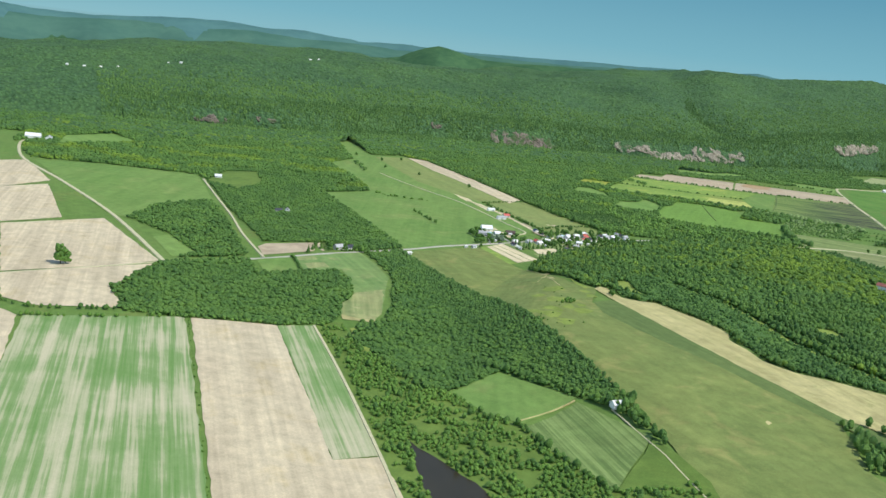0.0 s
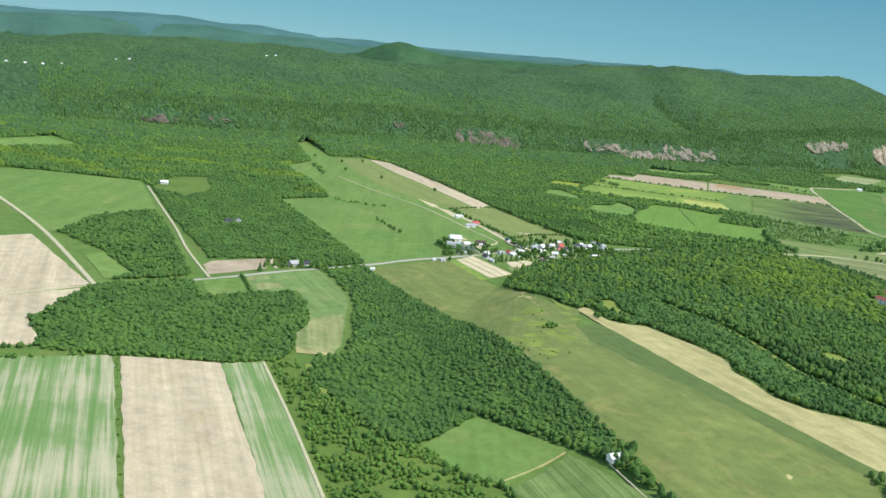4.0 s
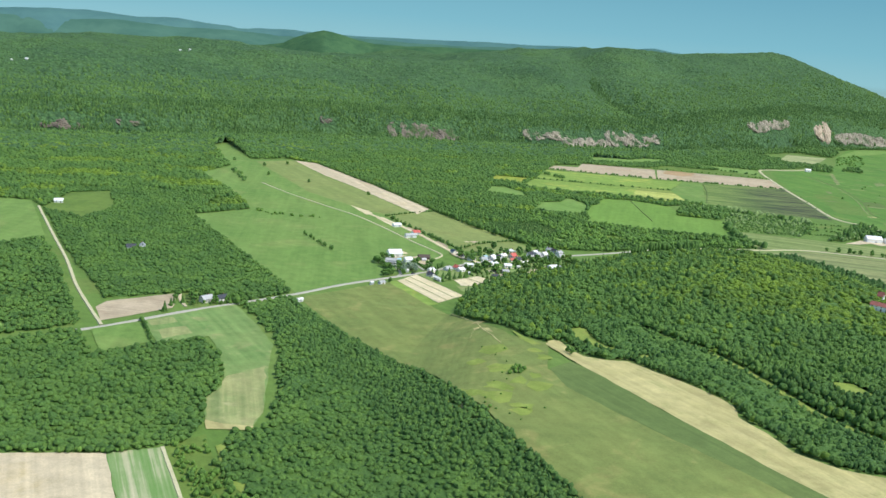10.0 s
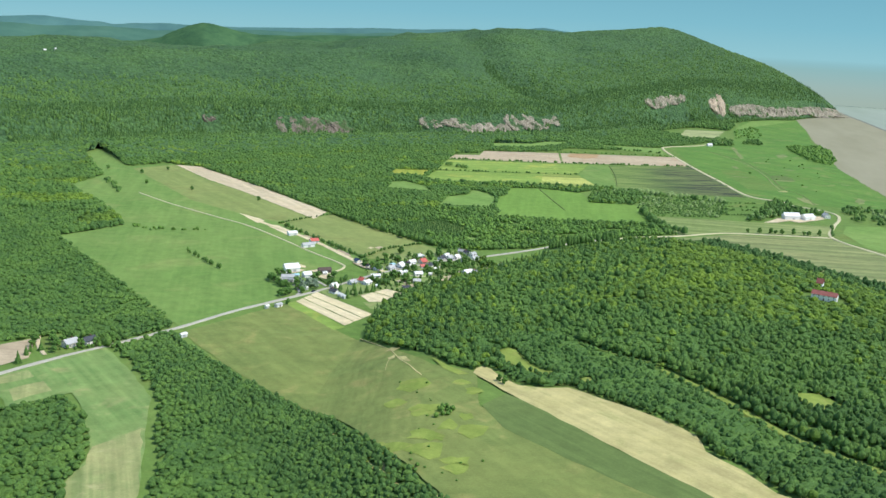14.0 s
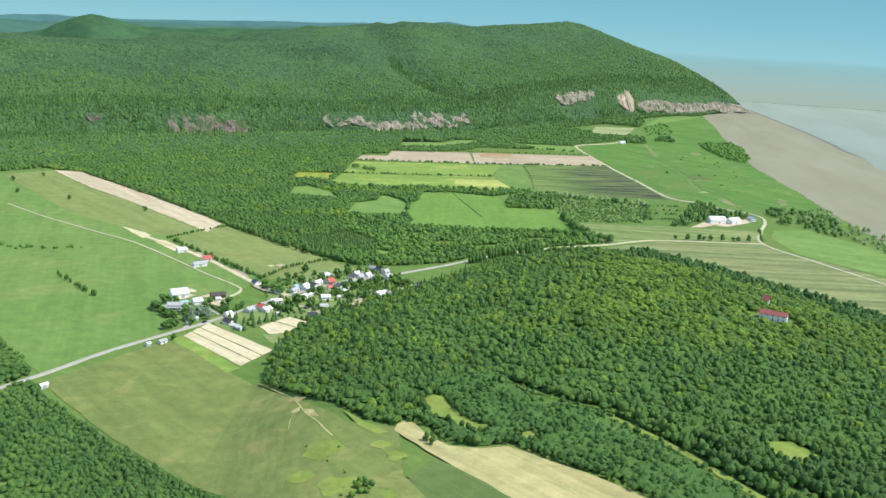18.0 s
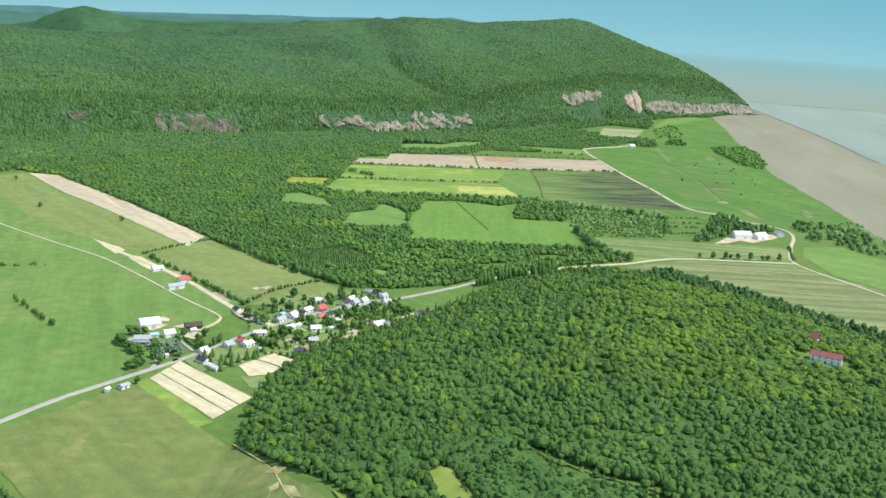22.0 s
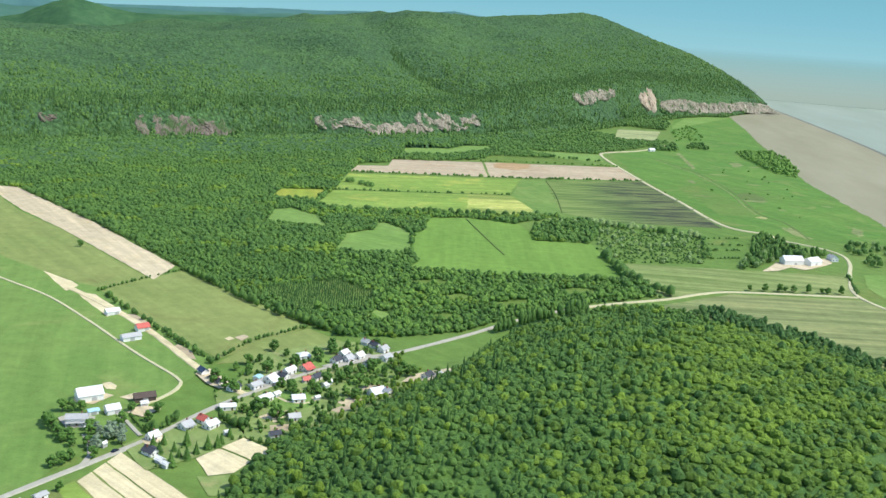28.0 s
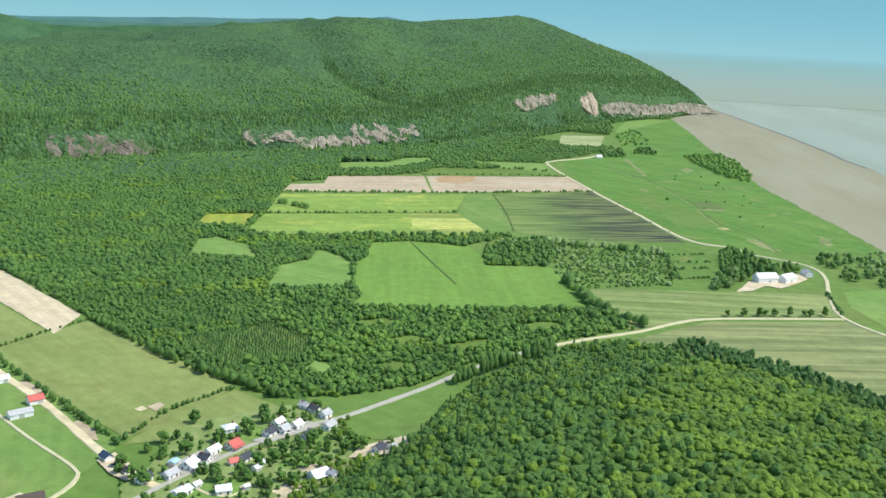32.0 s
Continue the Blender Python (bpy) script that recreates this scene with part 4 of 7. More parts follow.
for s0, s1, z0, z1, mat, label in CLIFFS:
    cliff(s0, s1, z0, z1, mat, label, int(s0))

# ---- distance: hills and the river's far reach ----
def far_hills(name, radius, heights, mat, label, seed, a0=-62, a1=5.5, cx=100, cy=-400):
    n = 260
    az = np.linspace(a0, a1, n)
    top = np.interp(az, [h[0] for h in heights], [h[1] for h in heights])
    rng = np.random.default_rng(seed)
    top = top + np.convolve(rng.normal(0, 5, n + 8), np.ones(9) / 9, "valid")
    v, f = [], []
    for i in range(n):
        a = radians(az[i])
        for j, (dr, k) in enumerate(((-420, 0.35), (-260, 0.62), (-120, 0.86), (0, 1.0), (60, 0.9))):
            r = radius + dr * (1 + 0.25 * math.sin(i * 0.35 + j))
            v.append((cx + r * math.sin(a), cy + r * math.cos(a), top[i] * k + (rng.normal(0, 3) if 0 < j < 3 else 0)))
            if i and j:
                o = i * 5 + j
                f.append((o - 6, o - 1, o, o - 5))
    return tagged(mesh_object(name, v, f, mat, smooth=True), label, "hills", kind="structure")


# forest green turned blue: air haze put into the base colour
hz = Mat("haze_blue_forest", 0.95, 0, 0.0)
HAZEBLUE = hz.colour(hz.mix(hz.ramp(hz.noise(0.006, 5, 0.65), [(0.35, 0.0), (0.65, 1.0)]), (0.078, 0.165, 0.155), (0.098, 0.20, 0.175)))
hz = Mat("distant_green_forest", 0.95, 0, 0.0)
FARGREEN = hz.colour(hz.mix(hz.ramp(hz.noise(0.012, 7, 0.75), [(0.38, 0.0), (0.62, 1.0)]), (0.048, 0.112, 0.052), (0.080, 0.160, 0.066)))
hz.bump(hz.noise(0.05, 5, 0.7), 0.8, 9.0)
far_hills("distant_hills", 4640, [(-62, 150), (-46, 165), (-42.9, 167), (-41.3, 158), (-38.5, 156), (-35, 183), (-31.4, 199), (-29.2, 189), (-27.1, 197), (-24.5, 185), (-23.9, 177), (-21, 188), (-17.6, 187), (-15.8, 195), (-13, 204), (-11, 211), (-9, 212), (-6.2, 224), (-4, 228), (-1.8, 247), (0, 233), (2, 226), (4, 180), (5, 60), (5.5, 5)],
          HAZEBLUE, "hazy blue mountains along the horizon", 11)
# teal of the nearer ridges is thinner haze, likewise put into the colour
hz = Mat("haze_teal_forest", 0.95, 0, 0.0)
HAZETEAL = hz.colour(hz.mix(hz.ramp(hz.noise(0.006, 5, 0.65), [(0.35, 0.0), (0.65, 1.0)]), (0.066, 0.145, 0.105), (0.09, 0.18, 0.125)))
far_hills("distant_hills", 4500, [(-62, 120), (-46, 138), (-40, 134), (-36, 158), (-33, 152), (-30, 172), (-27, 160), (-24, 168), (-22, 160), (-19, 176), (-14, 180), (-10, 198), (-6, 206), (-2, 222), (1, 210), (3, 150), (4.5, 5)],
          HAZETEAL, "hazy teal wooded ridges before the blue mountains", 13)
far_hills("distant_hills", 4330, [(-62, 40), (-46, 60), (-36, 84), (-30, 96), (-26, 108), (-23, 116), (-21.6, 140), (-20.9, 168), (-20.2, 189), (-19.5, 200), (-18.9, 194), (-18.1, 180), (-17.2, 170), (-15, 166), (-11, 182), (-7, 194), (-4, 200), (-1, 212), (2, 205), (3.5, 120), (4.5, 5)],
          FARGREEN, "dark green wooded hills with one rounded knob", 12)

# ring that glows by itself with painted river, haze and sky colours
bd = bpy.data.materials.new("glowing_river_sky")
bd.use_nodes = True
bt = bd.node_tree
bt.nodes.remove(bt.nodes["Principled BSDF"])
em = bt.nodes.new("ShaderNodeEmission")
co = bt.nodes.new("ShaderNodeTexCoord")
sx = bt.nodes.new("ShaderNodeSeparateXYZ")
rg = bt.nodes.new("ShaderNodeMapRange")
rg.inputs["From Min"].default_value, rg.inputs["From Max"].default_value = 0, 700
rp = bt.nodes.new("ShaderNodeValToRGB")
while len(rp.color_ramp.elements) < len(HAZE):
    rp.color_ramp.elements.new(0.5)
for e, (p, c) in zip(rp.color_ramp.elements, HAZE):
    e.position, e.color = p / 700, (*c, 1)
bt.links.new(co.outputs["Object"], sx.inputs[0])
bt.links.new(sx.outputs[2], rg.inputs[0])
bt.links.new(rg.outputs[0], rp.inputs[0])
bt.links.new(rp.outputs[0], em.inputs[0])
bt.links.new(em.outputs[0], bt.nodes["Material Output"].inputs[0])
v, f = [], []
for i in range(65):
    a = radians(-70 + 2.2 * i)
    # low apron laid over water that the ring's own shadow would darken
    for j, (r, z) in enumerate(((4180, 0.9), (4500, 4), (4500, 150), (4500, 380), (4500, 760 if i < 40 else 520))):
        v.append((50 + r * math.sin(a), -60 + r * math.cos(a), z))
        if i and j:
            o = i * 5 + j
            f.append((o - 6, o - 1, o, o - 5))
tagged(mesh_object("backdrop", v, f, bd, smooth=True), "glowing backdrop painted with hazy far river and pale blue sky", "backdrop", kind="structure")

# ---- woods ----
def ico(sub, seed, rough, flat=1.0):
    bm = bmesh.new()
    bmesh.ops.create_icosphere(bm, subdivisions=sub, radius=1)
    rng = np.random.default_rng(seed)
    v = np.array([x.co[:] for x in bm.verts])
    f = np.array([[q.index for q in p.verts] for p in bm.faces])
    bm.free()
    v = v * (1 + rng.uniform(-rough, rough, len(v)))[:, None]
    v[:, 2] *= flat
    return v, f


def merged(parts):
    vs, fs, o = [], [], 0
    for v, f in parts:
        vs.append(v), fs.append(f + o)
        o += len(v)
    return np.concatenate(vs), np.concatenate(fs)


def dome(seg, rings, seed, rough):
    """An uneven closed-topped crown, about radius 1 and 0 to 2.1 high."""
    rng = np.random.default_rng(seed)
    v, f = [], []
    prof = ((0.95, 0.5), (0.80, 1.45)) if rings == 2 else ((0.78, 0.3), (1.0, 1.0), (0.72, 1.68))
    for j, (r, z) in enumerate(prof):
        for i in range(seg):
            a = math.tau * (i + 0.5 * (j % 2)) / seg
            q = r * (1 + rng.uniform(-rough, rough))
            v.append((q * math.cos(a), q * math.sin(a), z + rng.uniform(-0.6, 0.6) * rough))
    v.append((rng.uniform(-0.2, 0.2), rng.uniform(-0.2, 0.2), 1.96))
    for j in range(rings - 1):
        for i in range(seg):
            p, q = j * seg + i, j * seg + (i + 1) % seg
            u, w = p + seg, q + seg
            f += [(p, q, u), (q, w, u)] if j % 2 == 0 else [(p, q, w), (p, w, u)]
    top = (rings - 1) * seg
    f += [(top + i, top + (i + 1) % seg, len(v) - 1) for i in range(seg)]
    return np.array(v), np.array(f)


def crown_proto(seg, rings, seed, heads, rough=0.05):
    """A crown of rounded heads grown into one another: one closed skin, about radius 1 and 2 high."""
    rng = np.random.default_rng(seed)
    az, el = rng.uniform(0, math.tau, heads), np.arcsin(rng.uniform(-0.05, 0.98, heads))
    far, big = rng.uniform(0.42, 0.62, heads), rng.uniform(0.36, 0.52, heads)
    c = np.stack([np.cos(el) * np.cos(az), np.cos(el) * np.sin(az), np.sin(el)], -1) * far[:, None]
    v, f = [], []

    def reach(a, e):
        u = np.array((math.cos(e) * math.cos(a), math.cos(e) * math.sin(a), math.sin(e)))
        b = c @ u
        disc = b * b - far ** 2 + big ** 2
        r = max(0.66, float(np.where(disc > 0, b + np.sqrt(np.maximum(disc, 0)), 0).max())) + rng.uniform(-rough, rough)
        return (u[0] * r, u[1] * r, 0.95 + 1.1 * u[2] * r)

    for j in range(rings):
        e = radians(-48 + 118 * j / (rings - 1))
        for i in range(seg):
            v.append(reach(math.tau * (i + 0.5 * (j % 2)) / seg, e))
    v.append(reach(0, radians(90)))
    for j in range(rings - 1):
        for i in range(seg):
            p, q = j * seg + i, j * seg + (i + 1) % seg
            u, w = p + seg, q + seg
            f += [(p, q, u), (q, w, u)] if j % 2 == 0 else [(p, q, w), (p, w, u)]
    top = (rings - 1) * seg
    f += [(top + i, top + (i + 1) % seg, len(v) - 1) for i in range(seg)]
    return np.array(v), np.array(f)


def conifer_proto(seed):
    rng = np.random.default_rng(seed)
    v, f = [], []
    for z0, z1, r in ((0.3, 1.9, 0.85), (1.2, 2.7, 0.62), (2.1, 3.4, 0.38)):
        o, n = len(v), 7
        a0 = rng.uniform(0, 6)
        for i in range(n):
            a = a0 + math.tau * i / n
            q = r * rng.uniform(0.8, 1.15)
            v.append((q * math.cos(a), q * math.sin(a), z0 + rng.uniform(-0.12, 0.12)))
        v.append((0, 0, z1))
        for i in range(n):
            f.append((o + i, o + (i + 1) % n, o + n))
    return np.array(v), np.array(f)


NEAR = [crown_proto(11, 5, s, 9, 0.1) for s in (1, 2, 3, 4, 5, 6)]
MID = [crown_proto(8, 4, s, 6, 0.1) for s in (11, 12, 13, 14, 15, 16)]
LOW = [dome(6, 2, s, 0.26) for s in (21, 22, 23, 24)]
CONE = [conifer_proto(s) for s in (31, 32, 33)]


def loose_tile(n, seed):
    """Places at least 1 apart, evenly loose, on a square of side n that repeats without a seam."""
    rng = np.random.default_rng(seed)
    cells, pts = {}, []
    for x, y in rng.uniform(0, n, (n * n * 9, 2)):
        i, j = int(x), int(y)
        ok = True
        for di in (-1, 0, 1):
            for dj in (-1, 0, 1):
                for px, py in cells.get(((i + di) % n, (j + dj) % n), ()):
                    ex, ey = abs(px - x), abs(py - y)
                    if min(ex, n - ex) ** 2 + min(ey, n - ey) ** 2 < 1:
                        ok = False
        if ok:
            cells.setdefault((i, j), []).append((x, y))
            pts.append((x, y))
    return np.array(pts)


TILE = loose_tile(48, 5)


def scatter(name, poly, spacing, size, protos, mat, label, seed, tall=1.0, thin=0.0, category="forest", square=1.25, turn=0.0, gaps=0.0, stand=None, band=False, north=(-1e9, 1e9), free=False, minus=(), lift=3.5):
    """Trees on a loosened grid within an outline, off fields and roads, as one mass."""
    rng = np.random.default_rng(seed)
    p = np.array(poly)
    c = p.mean(0)
    R = np.abs(p - c).max() * 1.5
    g = np.arange(-R, R, spacing)
    if square < 1:
        X, Y = np.meshgrid(g, g)
        X, Y = X.ravel() + rng.uniform(-0.5, 0.5, X.size) * spacing * square, Y.ravel() + rng.uniform(-0.5, 0.5, X.size) * spacing * square
    else:
        side = 48 * 0.84 * spacing
        m = int(R / side) + 1
        ox, oy = np.meshgrid(np.arange(-m, m), np.arange(-m, m))
        X = (ox.reshape(-1, 1) * side + TILE[:, 0] * 0.84 * spacing).ravel()
        Y = (oy.reshape(-1, 1) * side + TILE[:, 1] * 0.84 * spacing).ravel()
        turn = turn or 0.37 + seed
    x, y = c[0] + X * math.cos(turn) - Y * math.sin(turn), c[1] + X * math.sin(turn) + Y * math.cos(turn)
    k = inside(poly, x, y)
    k &= (y > north[0]) & (y <= north[1])
    for q in minus:
        k &= ~inside(q, x, y)
    x, y = x[k], y[k]
    k = (rng.random(len(x)) > thin) & (free | ~open_land(x, y))
    if gaps:
        k &= waves(x, y, 45, seed, 3) < gaps
    if band:
        _, bd_, bs_, _ = scarp_height(x, y)
        k &= rng.random(len(x)) > smooth01(120, 420, bd_)
        for c0, c1, *_ in CLIFFS:
            k &= ~((bs_ > c0 + 4) & (bs_ < c1 - 4) & (bd_ > -44) & (bd_ < 9) & (waves(bs_, bd_ * 2.0, 34, 9, 3) + rng.normal(0, 0.25, len(x)) < 0.85))
    if stand:
        mix = waves(x, y, 130, 77, 4) + rng.normal(0, 0.12, len(x))
        k &= (mix >= stand[0]) & (mix < stand[1])
    for line, w in ROADS:
        bx, by = [q[0] for q in line], [q[1] for q in line]
        near = (x > min(bx) - 12) & (x < max(bx) + 12) & (y > min(by) - 12) & (y < max(by) + 12) & k
        if near.any():
            d = np.full(len(x), 99.0)
            d[near] = to_line(line, x[near], y[near])[0]
            k &= d > w
    x, y = x[k], y[k]
    lots = [(x, y, protos, size, tall)]
    vs, fs, o = [], [], 0
    for x, y, kinds, big, high in lots:
        z = knoll(x, y)
        zz, d, s, f = scarp_height(x, y)
        z = np.where(d > -f, zz + lift * smooth01(0, 45, d + f), z)
        which = rng.integers(0, len(kinds), len(x))
        for w, (pv, pf) in enumerate(kinds):
            m = which == w
            n = int(m.sum())
            if not n:
                continue
            a, r = rng.uniform(0, math.tau, n), big * rng.uniform(0.62, 1.32, n)
            h = r * high * rng.uniform(0.85, 1.2, n)
            ca, sa = np.cos(a), np.sin(a)
            v = np.empty((n, len(pv), 3))
            v[..., 0] = x[m][:, None] + r[:, None] * (ca[:, None] * pv[:, 0] - sa[:, None] * pv[:, 1])
            v[..., 1] = y[m][:, None] + r[:, None] * (sa[:, None] * pv[:, 0] + ca[:, None] * pv[:, 1])
            v[..., 2] = z[m][:, None] + h[:, None] * pv[:, 2]
            vs.append(v.reshape(-1, 3))
            fs.append((pf[None] + (np.arange(n) * len(pv))[:, None, None]).reshape(-1, 3) + o)
            o += n * len(pv)
    if not vs:
        return None
    return tagged(mesh_object(name, np.concatenate(vs), np.concatenate(fs), mat, smooth=False), label, category, kind="stuff")


KNOLL_W = [(-102, 526), (-106, 596), (-95, 676), (-60, 698), (-38, 724), (-26, 743), (-2, 784), (17, 838), (24, 856), (54, 900), (86, 934), (120, 958), (153, 970), (190, 962), (198, 935), (100, 780), (60, 640), (20, 540), (-6, 446), (-18, 438), (-34, 444), (-46, 458), (-72, 488)]
KNOLL_E = [(198, 935), (245, 903), (281, 847), (330, 775), (400, 640), (430, 440), (420, 280), (330, 200), (250, 240), (216, 296), (186, 300), (150, 300), (130, 311), (118, 333), (104, 349), (102, 368), (88, 386), (71, 400), (56, 410), (36, 424), (22, 420), (8, 421), (-1, 432), (-6, 446), (20, 540), (60, 640), (100, 780)]
CLEAR.append([(221, 662), (223, 690), (256, 688), (260, 664), (250, 654), (229, 656)])
KNOLL = KNOLL_W[:15] + KNOLL_E[1:23] + KNOLL_W[18:]
# grassy lanes and clearings in the wood
LANES = [[(92, 464), (118, 431), (140, 394), (153, 375), (184, 348), (260, 292)], [(127, 439), (153, 407), (172, 385), (191, 375), (280, 322)], [(39, 508), (67, 485), (94, 472), (118, 455)]]
for q, w in zip(LANES, (4.5, 3.0, 1.6)):
    ribbon("grass_lane", q, w, WEEDS if w > 4 else SCRUBGRASS, "overgrown grassy lane through the wood", 0.0, "lane", keep=1.2)
sheet("clearing", [(-6, 477), (-1, 483), (4, 480), (11, 460), (19, 448), (31, 444), (21, 436), (11, 444), (-3, 456)], WEEDS, "yellow-green clearing at the wood's corner", 0.3, "clearing", 4)
sheet("clearing", [(44, 438), (49, 441), (52, 435), (47, 429), (43, 430)], WEEDS, "small yellow-green clearing in the wood", 0.3, "clearing", 2)
sheet("clearing", [(168, 448), (181, 451), (190, 437), (178, 424), (168, 432)], WEEDS, "grassy clearing in the scrub", 0.3, "clearing", 4)
PLANTED = [(-4, 446), (8, 422), (36, 424), (56, 410), (102, 368), (118, 333), (150, 300), (216, 296), (250, 240), (330, 200), (420, 280), (300, 285), (240, 308), (184, 350), (140, 396), (92, 466), (40, 510), (5, 515)]
SCRUBBY = [(127, 441), (140, 500), (182, 545), (208, 506), (230, 459), (290, 400), (350, 340), (280, 324), (191, 378), (153, 410)]


def canopy(poly, step, height, seed, label):
    """The closed lower leaf layer between the crowns of a wood, sloping to the ground at its edges."""
    p = np.array(poly)
    X, Y = np.meshgrid(np.arange(p[:, 0].min(), p[:, 0].max(), step), np.arange(p[:, 1].min(), p[:, 1].max(), step))
    rng = np.random.default_rng(seed)
    X, Y = X + rng.uniform(-0.35, 0.35, X.shape) * step, Y + rng.uniform(-0.35, 0.35, X.shape) * step
    x, y = X.ravel(), Y.ravel()
    keep = inside(poly, x, y)
    keep[keep] = ~open_land(x[keep], y[keep])
    for line, w in ROADS:
        bx, by = [q[0] for q in line], [q[1] for q in line]
        near = (x > min(bx) - 12) & (x < max(bx) + 12) & (y > min(by) - 12) & (y < max(by) + 12) & keep
        if near.any():
            keep[near] = to_line(line, x[near], y[near])[0] > w
    keep = keep.reshape(X.shape)
    inner = np.zeros_like(keep)
    inner[1:-1, 1:-1] = keep[1:-1, 1:-1] & keep[:-2, 1:-1] & keep[2:, 1:-1] & keep[1:-1, :-2] & keep[1:-1, 2:]
    z = knoll(x, y)
    zz, d, s, f = scarp_height(x, y)
    z = np.where(d > -f, zz, z)
    z = z + np.where(inner.ravel(), height * rng.uniform(0.5, 1.15, z.shape), 0.05)
    q = keep[:-1, :-1] & keep[:-1, 1:] & keep[1:, 1:] & keep[1:, :-1]
    i = np.arange(X.size).reshape(X.shape)
    f4 = np.stack([i[:-1, :-1], i[:-1, 1:], i[1:, 1:], i[1:, :-1]], -1)[q]
    used, inv = np.unique(f4, return_inverse=True)
    v = np.stack([x, y, z], -1)[used]
    tagged(mesh_object("understory", v, inv.reshape(-1, 4), DARKLEAF, smooth=False), label, "forest", kind="stuff")


BOTH = MID
canopy(KNOLL, 3.2, 2.5, 401, "closed leafy understory of the hill's wood")
ZONES = (PLANTED, SCRUBBY)
scatter("forest", KNOLL_E, 4.2, 2.9, NEAR, BROADLEAF, "dense bright broadleaf forest on a low hill", 101, 0.7, thin=0.05, stand=(-9, 0.75), minus=ZONES, north=(575, 9e3))
scatter("forest", KNOLL_E, 4.2, 2.8, NEAR, DARKLEAF, "darker tree groups within the bright wood", 131, 0.75, thin=0.05, stand=(0.75, 9), minus=ZONES)
scatter("forest", KNOLL_E, 11, 3, NEAR, DARKLEAF, "single darker trees among bright crowns", 139, 0.9, thin=0.6, minus=ZONES)
scatter("forest", KNOLL_E, 3.5, 2.15, NEAR, DARKLEAF, "darker broadleaf forest on the terrace", 146, 0.95, thin=0.08, stand=(-9, 0.75), minus=ZONES, north=(0, 595))
scatter("forest", KNOLL_E, 8.5, 2.6, NEAR, BROADLEAF, "single bright crowns on the terrace", 147, 0.85, thin=0.65, minus=ZONES, north=(0, 620))
scatter("forest", PLANTED, 3, 1.75, MID, PLANTATION, "close young plantation of dark even trees", 140, 0.95, thin=0.05, stand=(-9, 0.6))
scatter("forest", PLANTED, 3.4, 1.95, MID, DARKLEAF, "brighter young trees in the plantation", 141, 0.8, thin=0.1, stand=(0.6, 9))
scatter("shrubs", SCRUBBY, 3.3, 1.75, MID, DARKLEAF, "rough bushes on half-open ground in the wood", 143, 1.1, thin=0.1, category="shrubs")
scatter("forest", SCRUBBY, 6.5, 2.2, NEAR, DARKLEAF, "scattered darker trees over bushes", 144, 1.1, thin=0.3)
scatter("forest", KNOLL_W, 3.6, 2.35, NEAR, DARKLEAF, "darker broadleaf trees at the hill's edge", 102, 0.85, thin=0.08, minus=ZONES)
scatter("forest", KNOLL_W, 8, 2.8, NEAR, BROADLEAF, "bright broadleaf trees at the hill's edge", 104, 0.9, thin=0.4, minus=ZONES)
scatter("forest", [(100, 780), (60, 640), (20, 540), (50, 520), (100, 620), (140, 760)], 7.0, 2.6, NEAR, DARKLEAF, "darker trees within the bright wood", 132, 1.1, thin=0.35, minus=ZONES)
scatter("conifer_stand", KNOLL_W, 9.0, 1.6, CONE, CONIFER, "dark conifers among broadleaf trees", 103, 1.5, thin=0.5, minus=ZONES)
scatter("windbreak", [(172, 958), (198, 932), (240, 888), (272, 838), (318, 768), (410, 640), (432, 660), (345, 788), (295, 860), (256, 920), (200, 974)], 4.0, 2.6, MID, CONIFER, "dark tree line at the hay field's edge", 105, 1.0, free=True)
STRIP = [(-450, 785), (-351, 678), (-260, 563), (-222, 499), (-163, 440), (-90, 376), (-10, 260), (46, 194), (44, 166), (12, 181), (-39, 205), (-51, 148), (-72, 140), (-111, 175), (-150, 205), (-162, 250), (-148, 262), (-165, 320), (-197, 400), (-257, 474),
         (-268, 478), (-300, 492), (-352, 440), (-440, 535), (-510, 614), (-600, 720), (-640, 830), (-590, 900), (-480, 900)]
canopy(STRIP, 3.6, 1.5, 402, "closed leafy understory of the wood strip")
scatter("forest", STRIP, 3.5, 2.1, NEAR, DARKLEAF, "dense wood strip of mixed dark green trees", 145, 0.66, stand=(-9, 0.45))
scatter("forest", STRIP, 3.5, 2.1, NEAR, DARKLEAF, "brighter broadleaf patches in the wood strip", 133, 0.6, stand=(0.45, 9))
scatter("conifer_stand", [(-222, 499), (-163, 440), (-90, 376), (-10, 260), (46, 194), (20, 184), (-60, 258), (-140, 350), (-215, 430), (-240, 500)], 2.7, 1.25, LOW, CONIFER, "dark planted conifer stand in the wood strip", 106, 1.35, thin=0.1, stand=(-9, 1))
WESTWOOD = [(-350, 199), (-366, 240), (-369, 300), (-326, 366), (-290, 323), (-268, 358), (-246, 386), (-211, 350), (-194, 300), (-176, 240), (-176, 206), (-236, 180), (-307, 155)]
canopy(WESTWOOD, 3.6, 1.5, 403, "closed leafy understory of the wood")
scatter("forest", WESTWOOD, 3.6, 2.3, NEAR, DARKLEAF, "broadleaf wood between ploughed fields", 107, 0.66)
scatter("forest", [(-506, 430), (-529, 517), (-507, 590), (-445, 520), (-332, 375), (-370, 318), (-431, 396)], 3.6, 2.3, NEAR, DARKLEAF, "dark wood beside the pasture", 108, 0.66)
